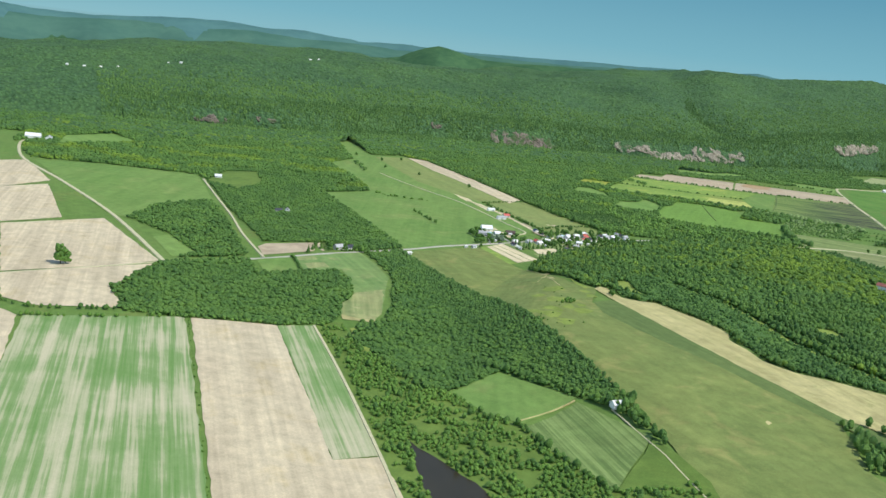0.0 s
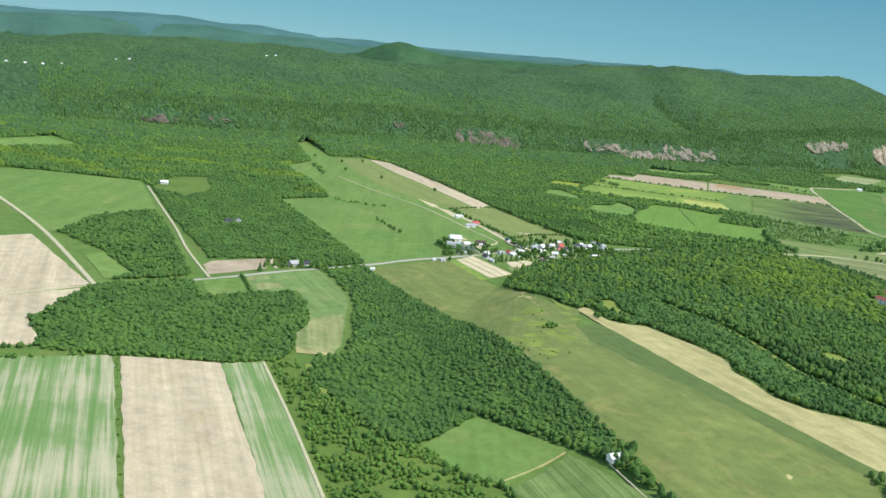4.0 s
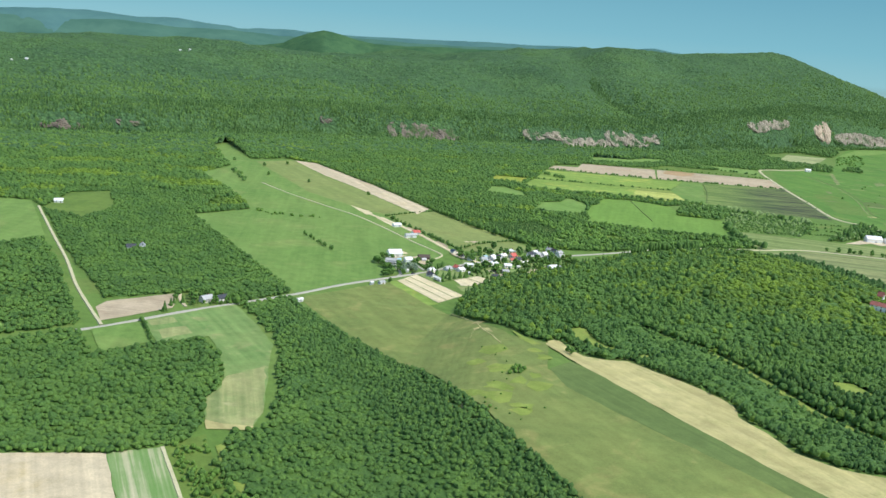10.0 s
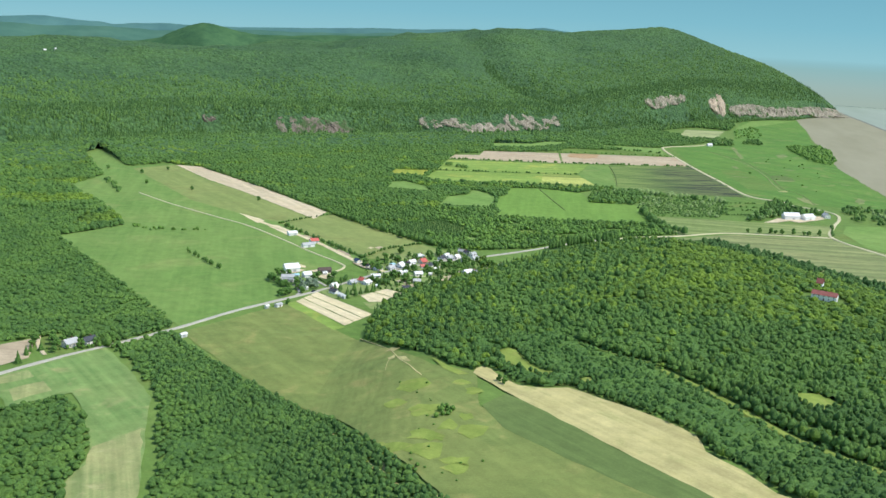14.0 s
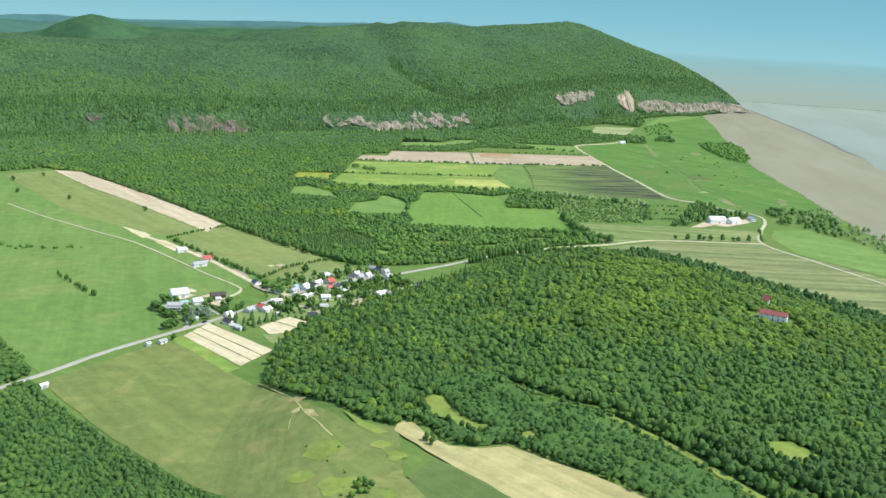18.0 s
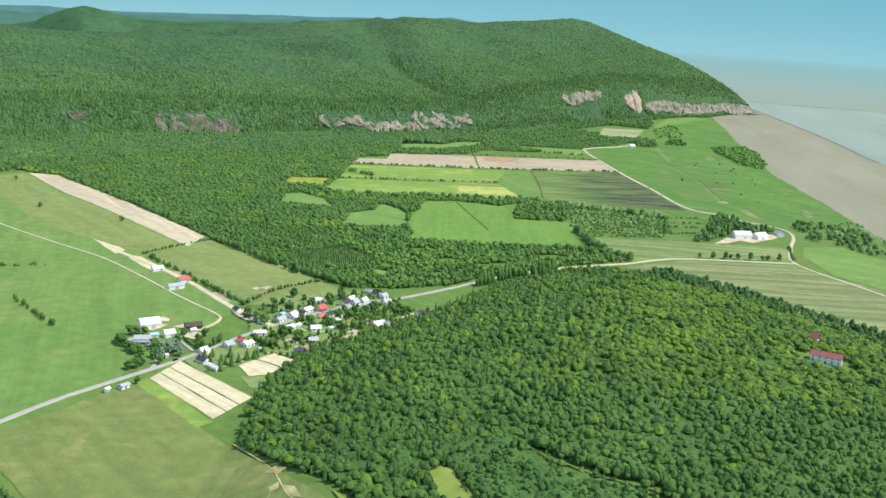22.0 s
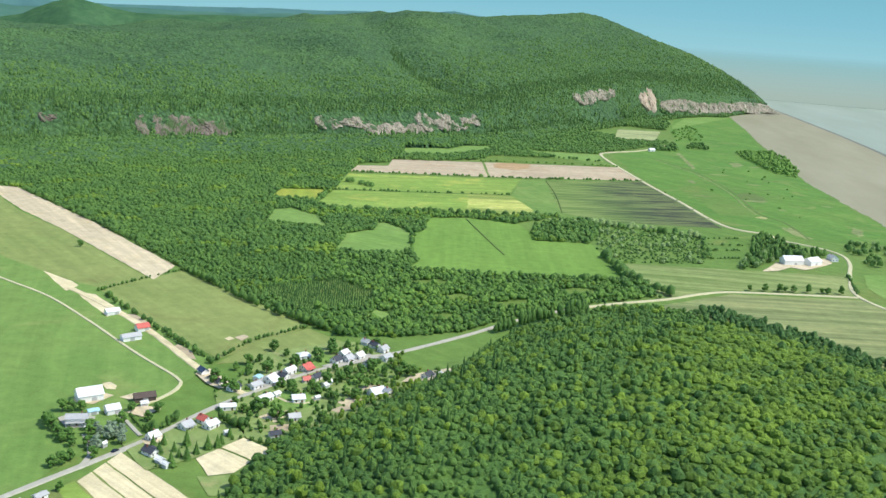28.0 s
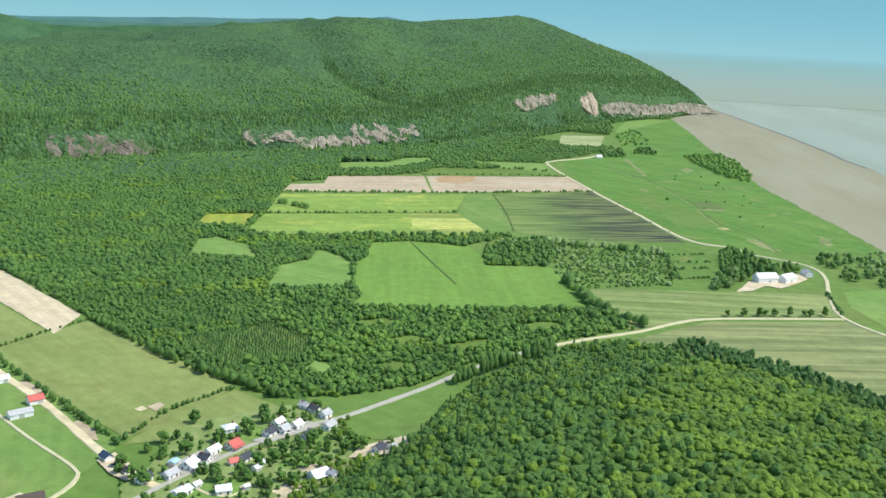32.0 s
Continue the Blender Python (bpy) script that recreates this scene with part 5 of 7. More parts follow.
scatter("shrubs", [(-150, 205), (-111, 175), (-72, 140), (-51, 146), (-27, 123), (2, 118), (35, 80), (66, 61), (110, 90), (150, 0), (60, -120), (20, -70), (-25, -7), (-53, 31), (-125, 135), (-184, 216), (-172, 240)], 2.9, 1.6, BOTH, SHRUB,
        "rough scrub of rounded green bushes", 109, 0.85, thin=0.12, category="shrubs", gaps=0.42)
scatter("shrubs", [(-150, 205), (-111, 175), (-72, 140), (-51, 146), (-27, 123), (2, 118), (35, 80), (66, 61), (110, 90), (150, 0), (60, -120), (20, -70), (-25, -7), (-53, 31), (-125, 135), (-184, 216), (-172, 240)], 6.5, 1.9, MID, DARKLEAF,
        "darker small trees among the scrub", 142, 1.0, thin=0.55, category="shrubs", gaps=0.4)
scatter("windbreak", [(40, 169), (54, 181), (106, 117), (160, 50), (190, -30), (180, -40), (150, 30), (98, 102)], 4.2, 2.6, MID, DARKLEAF, "tree windbreak along a track", 110, 1.2)
scatter("copse", [(159, 184), (180, 234), (229, 210), (252, 159), (176, 147)], 4.6, 2.9, MID, DARKLEAF, "dark copse in the pasture", 111, 1.2)
UPPER = [(-640, 830), (-590, 900), (-480, 905), (-450, 785), (-415, 850), (-454, 914), (-581, 1060), (-580, 1160), (-696, 1334), (-705, 1411), (-640, 1370), (-527, 1290), (-560, 1480), (-900, 1200), (-1080, 980), (-960, 770), (-825, 655), (-746, 700), (-623, 745), (-600, 720)]
canopy(UPPER, 4.2, 1.5, 404, "closed leafy understory at the mountain's foot")
scatter("forest", UPPER, 4.62, 2.82, LOW, DARKLEAF, "wide mixed forest at the mountain's foot", 112, 0.803, stand=(-9, 0.3))
scatter("forest", UPPER, 4.84, 2.88, LOW, BROADLEAF, "brighter broadleaf stands at the mountain's foot", 134, 0.693, stand=(0.3, 9))
EASTWOOD = [(-527, 1292), (-440, 1222), (-353, 1140), (-236, 1000), (-226, 985), (-152, 904), (-106, 866), (-78, 842), (-45, 850), (0, 872), (30, 908), (60, 935), (115, 975), (165, 1005), (165, 1045), (148, 1060), (138, 1140), (131, 1200), (73, 1230), (62, 1280), (115, 1330), (-143, 1280), (-164, 1314), (-157, 1420), (-155, 1570), (-150, 1640), (-106, 1715),
            (-94, 1790), (-94, 1860), (0, 1960), (-100, 1900), (-400, 1700), (-560, 1490)]
for poly in ([(-30, 905), (-10, 915), (4, 905), (-14, 892)], [(20, 950), (48, 968), (60, 960), (36, 940)], [(-45, 1000), (-20, 1012), (-5, 1000), (-30, 988)], [(70, 1000), (100, 1016), (118, 1004), (88, 990)], [(-20, 960), (0, 972), (12, 962), (-8, 950)]):
    sheet("clearing", poly, SCRUBGRASS, "small grassy opening in the young wood", 0.1, "clearing", 5)
scatter("conifer_plantation", [(-163, 949), (-101, 995), (-66, 959), (-70, 911), (-117, 896)], 3.8, 1.25, CONE, CONIFER, "young conifers planted in rows", 115, 0.85, square=0.2, turn=0.55)
CLEAR.append([(-160, 949), (-101, 991), (-69, 958), (-73, 914), (-117, 899)])
canopy(EASTWOOD, 4.0, 1.4, 405, "closed leafy understory of the plain's forest")
scatter("forest", EASTWOOD, 3.5, 2.05, BOTH, DARKLEAF, "wide mixed forest between village and plain", 113, 0.85, stand=(-9, 0.6), north=(0, 1060))
scatter("forest", EASTWOOD, 4.29, 2.57, LOW, DARKLEAF, "wide mixed forest towards the mountain", 137, 0.858, stand=(-9, 0.6), north=(1060, 9e3))
scatter("forest", EASTWOOD, 3.6, 2.1, BOTH, BROADLEAF, "brighter broadleaf stands between village and plain", 135, 0.75, stand=(0.6, 0.95), north=(0, 1060))
scatter("forest", EASTWOOD, 4.62, 2.76, LOW, BROADLEAF, "brighter broadleaf stands towards the mountain", 138, 0.726, stand=(0.6, 0.95), north=(1060, 9e3))
scatter("shrubs", EASTWOOD, 4.6, 1.9, LOW, SHRUB, "bushy young growth in the forest", 136, 0.9, thin=0.2, stand=(0.95, 9), category="shrubs")
scatter("forest", [(-106, 870), (-78, 845), (-45, 853), (0, 875), (60, 938), (160, 1002), (163, 1040), (120, 1050), (-40, 1030), (-110, 1080)], 6.0, 3.0, MID, SHRUB, "lighter young wood beside the road", 114, 0.78, thin=0.3)
THICKET = [(146, 1296), (163, 1308), (185, 1291), (222, 1285), (255, 1272), (248, 1186), (232, 1142), (190, 1128), (147, 1119), (138, 1139), (137, 1198)]
scatter("thicket", THICKET, 4.4, 1.35, LOW, DARKLEAF, "low dark scrub beside the farm", 116, 0.75, thin=0.4, square=0.5, turn=0.2)
scatter("thicket", THICKET, 8.5, 2.2, LOW, WILLOW, "paler bushes in the scrub", 117, 0.8, thin=0.65)
scatter("thicket", [(73, 1194), (76, 1262), (100, 1300), (150, 1322), (150, 1290), (137, 1200), (131, 1198)], 5.0, 2.6, LOW, DARKLEAF, "dark trees at the bright field's edge", 126, 1.0, thin=0.15)
scatter("farm_grove", [(288, 1178), (318, 1275), (337, 1308), (346, 1288), (348, 1241), (365, 1224), (381, 1229), (371, 1206), (336, 1192), (315, 1178), (290, 1148), (269, 1122), (262, 1139)], 5.4, 3.0, MID, DARKLEAF, "dark grove round the white barns", 118, 1.15, thin=0.15, free=True)
scatter("farm_grove", [(262, 1139), (270, 1122), (315, 1178), (300, 1200)], 6.5, 2.8, MID, WILLOW, "paler rounded trees beside the barns", 127, 1.0, thin=0.2, free=True)
scatter("shore_trees", [(417, 1276), (446, 1297), (485, 1270), (490, 1130), (450, 1100), (423, 1172), (404, 1168), (409, 1241)], 6.5, 2.8, LOW, DARKLEAF, "shore thicket of willows and alders", 119, 1.05, thin=0.62, free=True)
scatter("shore_trees", [(440, 1290), (515, 1330), (508, 1110), (480, 1010), (465, 1100)], 7.5, 2.6, LOW, WILLOW, "paler willows along the shore", 124, 1.0, thin=0.68, free=True)
scatter("shore_trees", [(524, 2127), (606, 2168), (609, 2078), (569, 1885), (540, 1813), (522, 1853), (515, 1967)], 7.5, 3.4, LOW, SHRUB, "belt of shrubs along the upper shore", 123, 1.0, thin=0.2, free=True)
scatter("far_grove", [(366, 2520), (405, 2660), (505, 2640), (462, 2478)], 7, 3.6, LOW, DARKLEAF, "dark grove near the cape", 120, 1.2, free=True)
scatter("far_grove", [(352, 2068), (378, 2160), (424, 2190), (404, 2068)], 6.5, 3.2, LOW, DARKLEAF, "dark tree belt on the marsh's edge", 121, 1.1, thin=0.15, free=True)
scatter("far_grove", [(432, 2130), (466, 2225), (486, 2215), (478, 2130)], 7, 3.2, LOW, DARKLEAF, "dark clump of trees on the marsh's edge", 128, 1.1, thin=0.2, free=True)
scatter("shrubs", [(471, 2460), (560, 2660), (520, 2320), (440, 2240)], 12, 3.0, LOW, SHRUB, "scattered bushes on the upper marsh", 129, 0.9, thin=0.4, category="shrubs", free=True)
scatter("shrubs", [(330, 1700), (460, 1900), (520, 1840), (470, 1500), (400, 1400)], 30, 2.0, LOW, SHRUB, "sparse bushes on the marsh", 130, 0.8, thin=0.5, category="shrubs", free=True)


def scarp_band(s0, s1, d0, d1):
    """Outline of a stretch along the scarp, from d0 to d1 behind it."""
    st = np.linspace(s0, s1, 14)
    a = [(x + nx * d0, y + ny * d0) for x, y, nx, ny in map(station, st)]
    return a + [(x + nx * d1, y + ny * d1) for x, y, nx, ny in map(station, st[::-1])]


for k, (s0, s1) in enumerate(((1250, 1700), (1680, 2120), (2100, 2540), (2520, 2960), (2940, 3300))):
    scatter("forest", scarp_band(s0, s1, -270, -60), 5.2, 2.9, LOW, DARKLEAF, "mixed forest on the mountain's foot slope", 360 + k, 0.8, thin=0.1, minus=(EASTWOOD, UPPER), lift=4.0)
for k, (s0, s1) in enumerate(((1500, 2020), (2000, 2420), (2400, 2830), (2810, 3200), (3180, 3640), (3620, 4080), (4060, 4480))):
    face = scarp_band(s0, s1, -75, 420)
    scatter("scarp_trees", face, 6.0, 2.8, LOW, SCARPLEAF, "dense mixed trees on the steep scarp", 300 + k, 1.2, thin=0.1, band=True, lift=2.5)
    scatter("scarp_trees", scarp_band(s0, s1, -50, 90), 5.5, 2.3, CONE, CONIFER, "dark conifers along the rocky scarp", 320 + k, 1.3, thin=0.25, band=True, lift=3.0)
scatter("conifer_stand", [(110, 2225), (25, 2290), (-60, 2385), (-125, 2510), (-165, 2640), (-190, 2640), (-155, 2495), (-90, 2360), (5, 2262), (85, 2210)], 6.5, 2.6, CONE, CONIFER, "dark conifers down a ravine of the mountain", 340, 1.4, thin=0.25)


def hedge(line, spacing, size, seed, protos, mat, label, width=2.0, tall=1.1, thin=0.1, name="hedgerow"):
    """An uneven row of bushes and small trees along a field's edge."""
    rng = np.random.default_rng(seed)
    pts = curve_points(line, spacing)
    vs, fs, o = [], [], 0
    for px, py in pts:
        if rng.random() < thin:
            continue
        pv, pf = protos[rng.integers(len(protos))]
        r, a = size * rng.uniform(0.6, 1.35), rng.uniform(0, 6.28)
        ca, sa = math.cos(a), math.sin(a)
        q = np.stack([ca * pv[:, 0] - sa * pv[:, 1], sa * pv[:, 0] + ca * pv[:, 1], pv[:, 2] * tall], -1) * r
        qx, qy = px + rng.uniform(-1, 1) * width, py + rng.uniform(-1, 1) * width
        vs.append(q + (qx, qy, float(knoll(qx, qy)) - 0.1))
        fs.append(pf + o)
        o += len(pv)
    return tagged(mesh_object(name, np.concatenate(vs), np.concatenate(fs), mat, smooth=True), label, "hedge", kind="stuff")


hedge([(-157, 1412), (-100, 1424), (0, 1446), (60, 1460)], 5, 1.9, 1, LOW, DARKLEAF, "low dark hedge between crop fields", 1.0, 0.8, 0.35)
hedge([(-155, 1560), (-60, 1578), (40, 1598), (120, 1615), (262, 1660)], 4, 2.1, 2, LOW, DARKLEAF, "dark hedge below the ploughed fields", 1.2, 0.9, 0.2)
hedge([(-150, 1478), (-135, 1470), (-118, 1452)], 4, 3.2, 3, LOW, DARKLEAF, "dark clump of trees in a crop field", 5, 1.0, 0.1)
hedge([(-143, 1282), (-60, 1298), (30, 1316), (110, 1332)], 4, 3.0, 4, LOW, DARKLEAF, "dark thick hedge along the crop", 3.5, 1.0, 0.1)
hedge([(-145, 1268), (-60, 1285), (20, 1296)], 5, 3.2, 5, LOW, SHRUB, "thick hedge of bushes", 5, 1.0, 0.15)
hedge([(137, 1145), (141, 1112), (146, 1065), (160, 1030), (172, 1012)], 4, 3.4, 6, LOW, DARKLEAF, "dark row of trees at the field corner", 3.0, 1.2, 0.05)
hedge([(-40, 1036), (20, 1040), (80, 1044), (142, 1050)], 4, 2.2, 7, LOW, DARKLEAF, "hedge at the lower edge of a bright field", 1.6, 1.0, 0.1)
hedge([(-47, 1186), (-48, 1140), (-46, 1100)], 4, 1.6, 8, LOW, SHRUB, "thin hedge between two meadows", 0.6, 0.9, 0.1)
hedge([(-150, 782), (-136, 822), (-106, 860)], 3.2, 1.5, 9, MID, DARKLEAF, "dark garden hedge between meadows", 0.8, 1.1, 0.1)
hedge([(-268, 912), (-250, 948), (-228, 985)], 3.5, 1.4, 10, MID, DARKLEAF, "hedge between two meadows", 0.7, 1.0, 0.15)
hedge([(-262, 905), (-225, 862), (-185, 815), (-150, 776)], 3.2, 1.8, 11, MID, DARKLEAF, "row of bushes along the gravel yard", 1.6, 1.2, 0.15)
hedge([(-226, 987), (-152, 905), (-108, 868), (-80, 846)], 4, 2.6, 12, MID, DARKLEAF, "dark wood edge trees along the meadow", 1.4, 1.2, 0.05)
hedge([(-310, 751), (-293, 732), (-272, 709), (-262, 699)], 3.6, 1.4, 13, MID, DARKLEAF, "short row of dark trees in the pasture", 0.6, 1.5, 0.15)
hedge([(-407, 851), (-385, 838), (-360, 842), (-333, 853)], 3.4, 1.9, 14, MID, SHRUB, "low patch of bushes in the pasture", 4.5, 0.7, 0.05)
hedge([(-560, 1120), (-530, 1080), (-505, 1040)], 4.5, 2.4, 15, LOW, DARKLEAF, "clump of trees in the upper pasture", 4, 1.0, 0.1)
hedge([(-33, 376), (-27, 367), (-31, 361)], 1.5, 1.7, 16, MID, SHRUB, "clump of shrubs on the open pasture", 3.5, 0.8, 0.1)
hedge([(-40, 307), (-36, 300), (-39, 296)], 1.6, 1.5, 27, MID, SHRUB, "clump of low shrubs on the open pasture", 3.0, 0.7, 0.1)
hedge([(-51, 418), (-38, 390), (-40, 353), (-38, 328), (-31, 303), (-23, 291), (-1, 308)], 7, 0.8, 28, MID, SHRUB, "sparse weeds and bushes on the open pasture", 9, 0.7, 0.2)
hedge([(-300, 402), (-286, 384), (-272, 364)], 2.6, 1.5, 17, MID, DARKLEAF, "short hedge between two fields", 0.5, 1.2, 0.05)
hedge([(-349, 102), (-300, 140), (-262, 174), (-200, 202)], 4.0, 1.8, 18, MID, SHRUB, "bushy hedge along the big field", 1.2, 0.9, 0.3)
hedge([(-262, 172), (-180, 56), (-100, -57)], 6, 0.8, 19, MID, SHRUB, "grassy ditch line between fields", 0.5, 0.7, 0.35)
hedge([(-389, 124), (-358, 122), (-312, 154)], 3.4, 1.9, 20, MID, DARKLEAF, "hedge between bare fields", 1.2, 1.0, 0.15)
hedge([(30, 1757), (100, 1778), (250, 1800)], 6, 2.2, 21, LOW, SHRUB, "hedge above the ploughed field", 2.0, 0.8, 0.25)
hedge([(-20, 1808), (60, 1890), (165, 1862), (230, 1850)], 6, 2.6, 22, LOW, DARKLEAF, "dark hedge at the mountain's foot", 3.0, 0.9, 0.2)
hedge([(-60, 202), (-38, 207), (20, 180), (45, 165), (76, 130)], 3.6, 2.2, 23, MID, DARKLEAF, "trees round the enclosed fields", 1.2, 1.2, 0.1)
hedge([(-2, 116), (20, 96), (40, 76), (66, 58)], 3.8, 2.4, 24, MID, DARKLEAF, "dark bushes below the row-crop field", 1.6, 1.1, 0.1)
hedge([(366, 1126), (356, 1090), (350, 1062)], 4, 1.8, 25, LOW, DARKLEAF, "bushes beside the farm track", 1.2, 1.0, 0.1)
hedge([(270, 1660), (300, 1345)], 26, 1.2, 26, LOW, SHRUB, "sparse bushes along the dike track", 3.0, 0.8, 0.3)

for k, q in enumerate(LANES):
    hedge(q, 4.0, 0.8, 40 + k, LOW, SHRUB, "low bright bushes along a lane through the wood", 2.4, 0.8, 0.3, "lane_growth")
    side = [(x + 6 - k, y + 6 - k) for x, y in q]
    hedge(side, 2.0, 2.0, 44 + k, MID, DARKLEAF, "close dark row of trees along a lane", 0.7, 1.5, 0.02, "tree_row")
hedge([(100, 1292), (146, 1302), (185, 1297), (222, 1289), (258, 1272)], 4.2, 3.2, 50, LOW, WILLOW, "tall pale willows along the flooded field", 5, 1.0, 0.1, "willow_row")
hedge([(120, 1300), (180, 1290), (235, 1275)], 7, 2.8, 51, LOW, DARKLEAF, "dark trees among the willows", 6, 1.1, 0.1, "willow_row")
hedge([(258, 1270), (252, 1215), (240, 1160)], 6, 2.4, 52, LOW, DARKLEAF, "uneven bushes beside the scrub", 3, 1.0, 0.15)
for k, q in enumerate(([(258, 1262), (300, 1275)], [(255, 1232), (296, 1240)], [(252, 1204), (286, 1212)], [(246, 1166), (275, 1174)])):
    hedge(q, 3.4, 1.5, 53 + k, LOW, DARKLEAF, "low hedge between small green plots", 0.8, 0.9, 0.15)
hedge([(150, 1122), (190, 1132), (232, 1143)], 4.5, 1.5, 58, LOW, SHRUB, "low bushes at the scrub's edge", 2, 0.8, 0.25)
hedge([(96, 1034), (118, 1044), (138, 1030), (157, 1006)], 4.5, 3.2, 59, MID, DARKLEAF, "rounded dark trees at the field's corner", 6, 1.1, 0.1, "tree_row")
hedge([(-173, 691), (-166, 681), (-158, 671)], 1.3, 0.8, 60, MID, DARKLEAF, "clipped dark hedge along a driveway", 0.2, 1.2, 0.0)
hedge([(-158, 672), (-153, 677), (-149, 688)], 2.0, 1.9, 61, NEAR, DARKLEAF, "thick dark hedge beside the road", 1.2, 1.2, 0.0)
hedge([(-127, 694), (-122, 689), (-117, 685), (-112, 686)], 2.0, 1.7, 62, NEAR, DARKLEAF, "row of dark trees between gardens", 0.7, 1.5, 0.0)
hedge([(24, 876), (42, 894), (66, 918), (95, 942)], 2.0, 2.5, 63, MID, DARKLEAF, "dark trees crowding the road between two woods", 1.2, 2.0, 0.05, "tree_row")
hedge([(44, 918), (66, 938), (100, 966)], 3.4, 2.4, 64, MID, SHRUB, "young trees along the road's far side", 1.5, 1.1, 0.2, "tree_row")

# ---- buildings ----
def empty(name, x, y, z=0.0, turn=0.0):
    ob = new(name)
    ob.matrix_world = pose(x, y, z, 0, 0, turn)
    return ob


def keep_mesh(bm, name, mat):
    me = bpy.data.meshes.new(name)
    bm.to_mesh(me)
    bm.free()
    me.materials.append(mat)
    return me


def placed(name, me, parent, m):
    ob = new(name, me)
    ob.parent = parent
    ob.matrix_basis = m
    return ob


HOMES = []
# a window faces -y: frame round a dark pane
wf = bmesh.new()
for b in ((-0.5, -0.42, -0.05, 0.03, 0, 1.3), (0.42, 0.5, -0.05, 0.03, 0, 1.3), (-0.42, 0.42, -0.05, 0.03, 0, 0.09), (-0.42, 0.42, -0.05, 0.03, 1.21, 1.3), (-0.03, 0.03, -0.04, 0.02, 0.09, 1.21)):
    box(wf, *b)
WINDOW = keep_mesh(wf, "window", WHITE)
PANE = keep_mesh(box(bmesh.new(), -0.42, 0.42, -0.02, 0.02, 0.09, 1.21), "pane", GLASS)
dm = box(bmesh.new(), -0.5, 0.5, -0.06, 0.03, 0, 2.0, 0.02)
DOOR = keep_mesh(dm, "door", DOORPAINT)
BARNDOOR = keep_mesh(box(bmesh.new(), -1.4, 1.4, -0.08, 0.03, 0, 2.7, 0.03), "barn_door", GREYROOF)
CHIMNEY = keep_mesh(box(box(bmesh.new(), -0.3, 0.3, -0.3, 0.3, 0, 1.3), -0.36, 0.36, -0.36, 0.36, 1.3, 1.42), "chimney", BRICK)


def gable_walls(L, W, H, R):
    bm = bmesh.new()
    prof = [(-W / 2, 0), (W / 2, 0), (W / 2, H), (0, H + R), (-W / 2, H)]
    a = [bm.verts.new((-L / 2, y, z)) for y, z in prof]
    b = [bm.verts.new((L / 2, y, z)) for y, z in prof]
    bm.faces.new(a[::-1]), bm.faces.new(b)
    for i in range(5):
        bm.faces.new((a[i], a[(i + 1) % 5], b[(i + 1) % 5], b[i]))
    bmesh.ops.recalc_face_normals(bm, faces=bm.faces)
    return bm


def gable_roof(L, W, H, R, over=0.45, thick=0.18):
    bm = bmesh.new()
    e = over * R / (W / 2)
    for s in (-1, 1):
        low = [(x, s * (W / 2 + over), H - e + 0.02) for x in (-L / 2 - over, L / 2 + over)]
        top = [(x, 0, H + R + 0.02) for x in (-L / 2 - over, L / 2 + over)]
        vs = [bm.verts.new(p) for p in (low[0], low[1], top[1], top[0])]
        us = [bm.verts.new((p[0], p[1], p[2] + thick)) for p in (low[0], low[1], top[1], top[0])]
        bm.faces.new(vs), bm.faces.new(us)
        for i in range(4):
            bm.faces.new((vs[i], vs[(i + 1) % 4], us[(i + 1) % 4], us[i]))
    box(bm, -L / 2 - over, L / 2 + over, -0.14, 0.14, H + R + 0.1, H + R + 0.26)
    bmesh.ops.recalc_face_normals(bm, faces=bm.faces)
    return bm


def hip_roof(L, W, H, R, over=0.5):
    bm = bmesh.new()
    k = max(0.1, L / 2 - W / 2)
    base = [bm.verts.new((sx * (L / 2 + over), sy * (W / 2 + over), H)) for sx, sy in ((-1, -1), (1, -1), (1, 1), (-1, 1))]
    low = [bm.verts.new((v.co.x, v.co.y, H - 0.15)) for v in base]
    r = [bm.verts.new((-k, 0, H + R)), bm.verts.new((k, 0, H + R))]
    bm.faces.new((base[0], base[1], r[1], r[0])), bm.faces.new((base[2], base[3], r[0], r[1]))
    bm.faces.new((base[1], base[2], r[1])), bm.faces.new((base[3], base[0], r[0]))
    bm.faces.new(low)
    for i in range(4):
        bm.faces.new((base[i], base[(i + 1) % 4], low[(i + 1) % 4], low[i]))
    bmesh.ops.recalc_face_normals(bm, faces=bm.faces)
    return bm


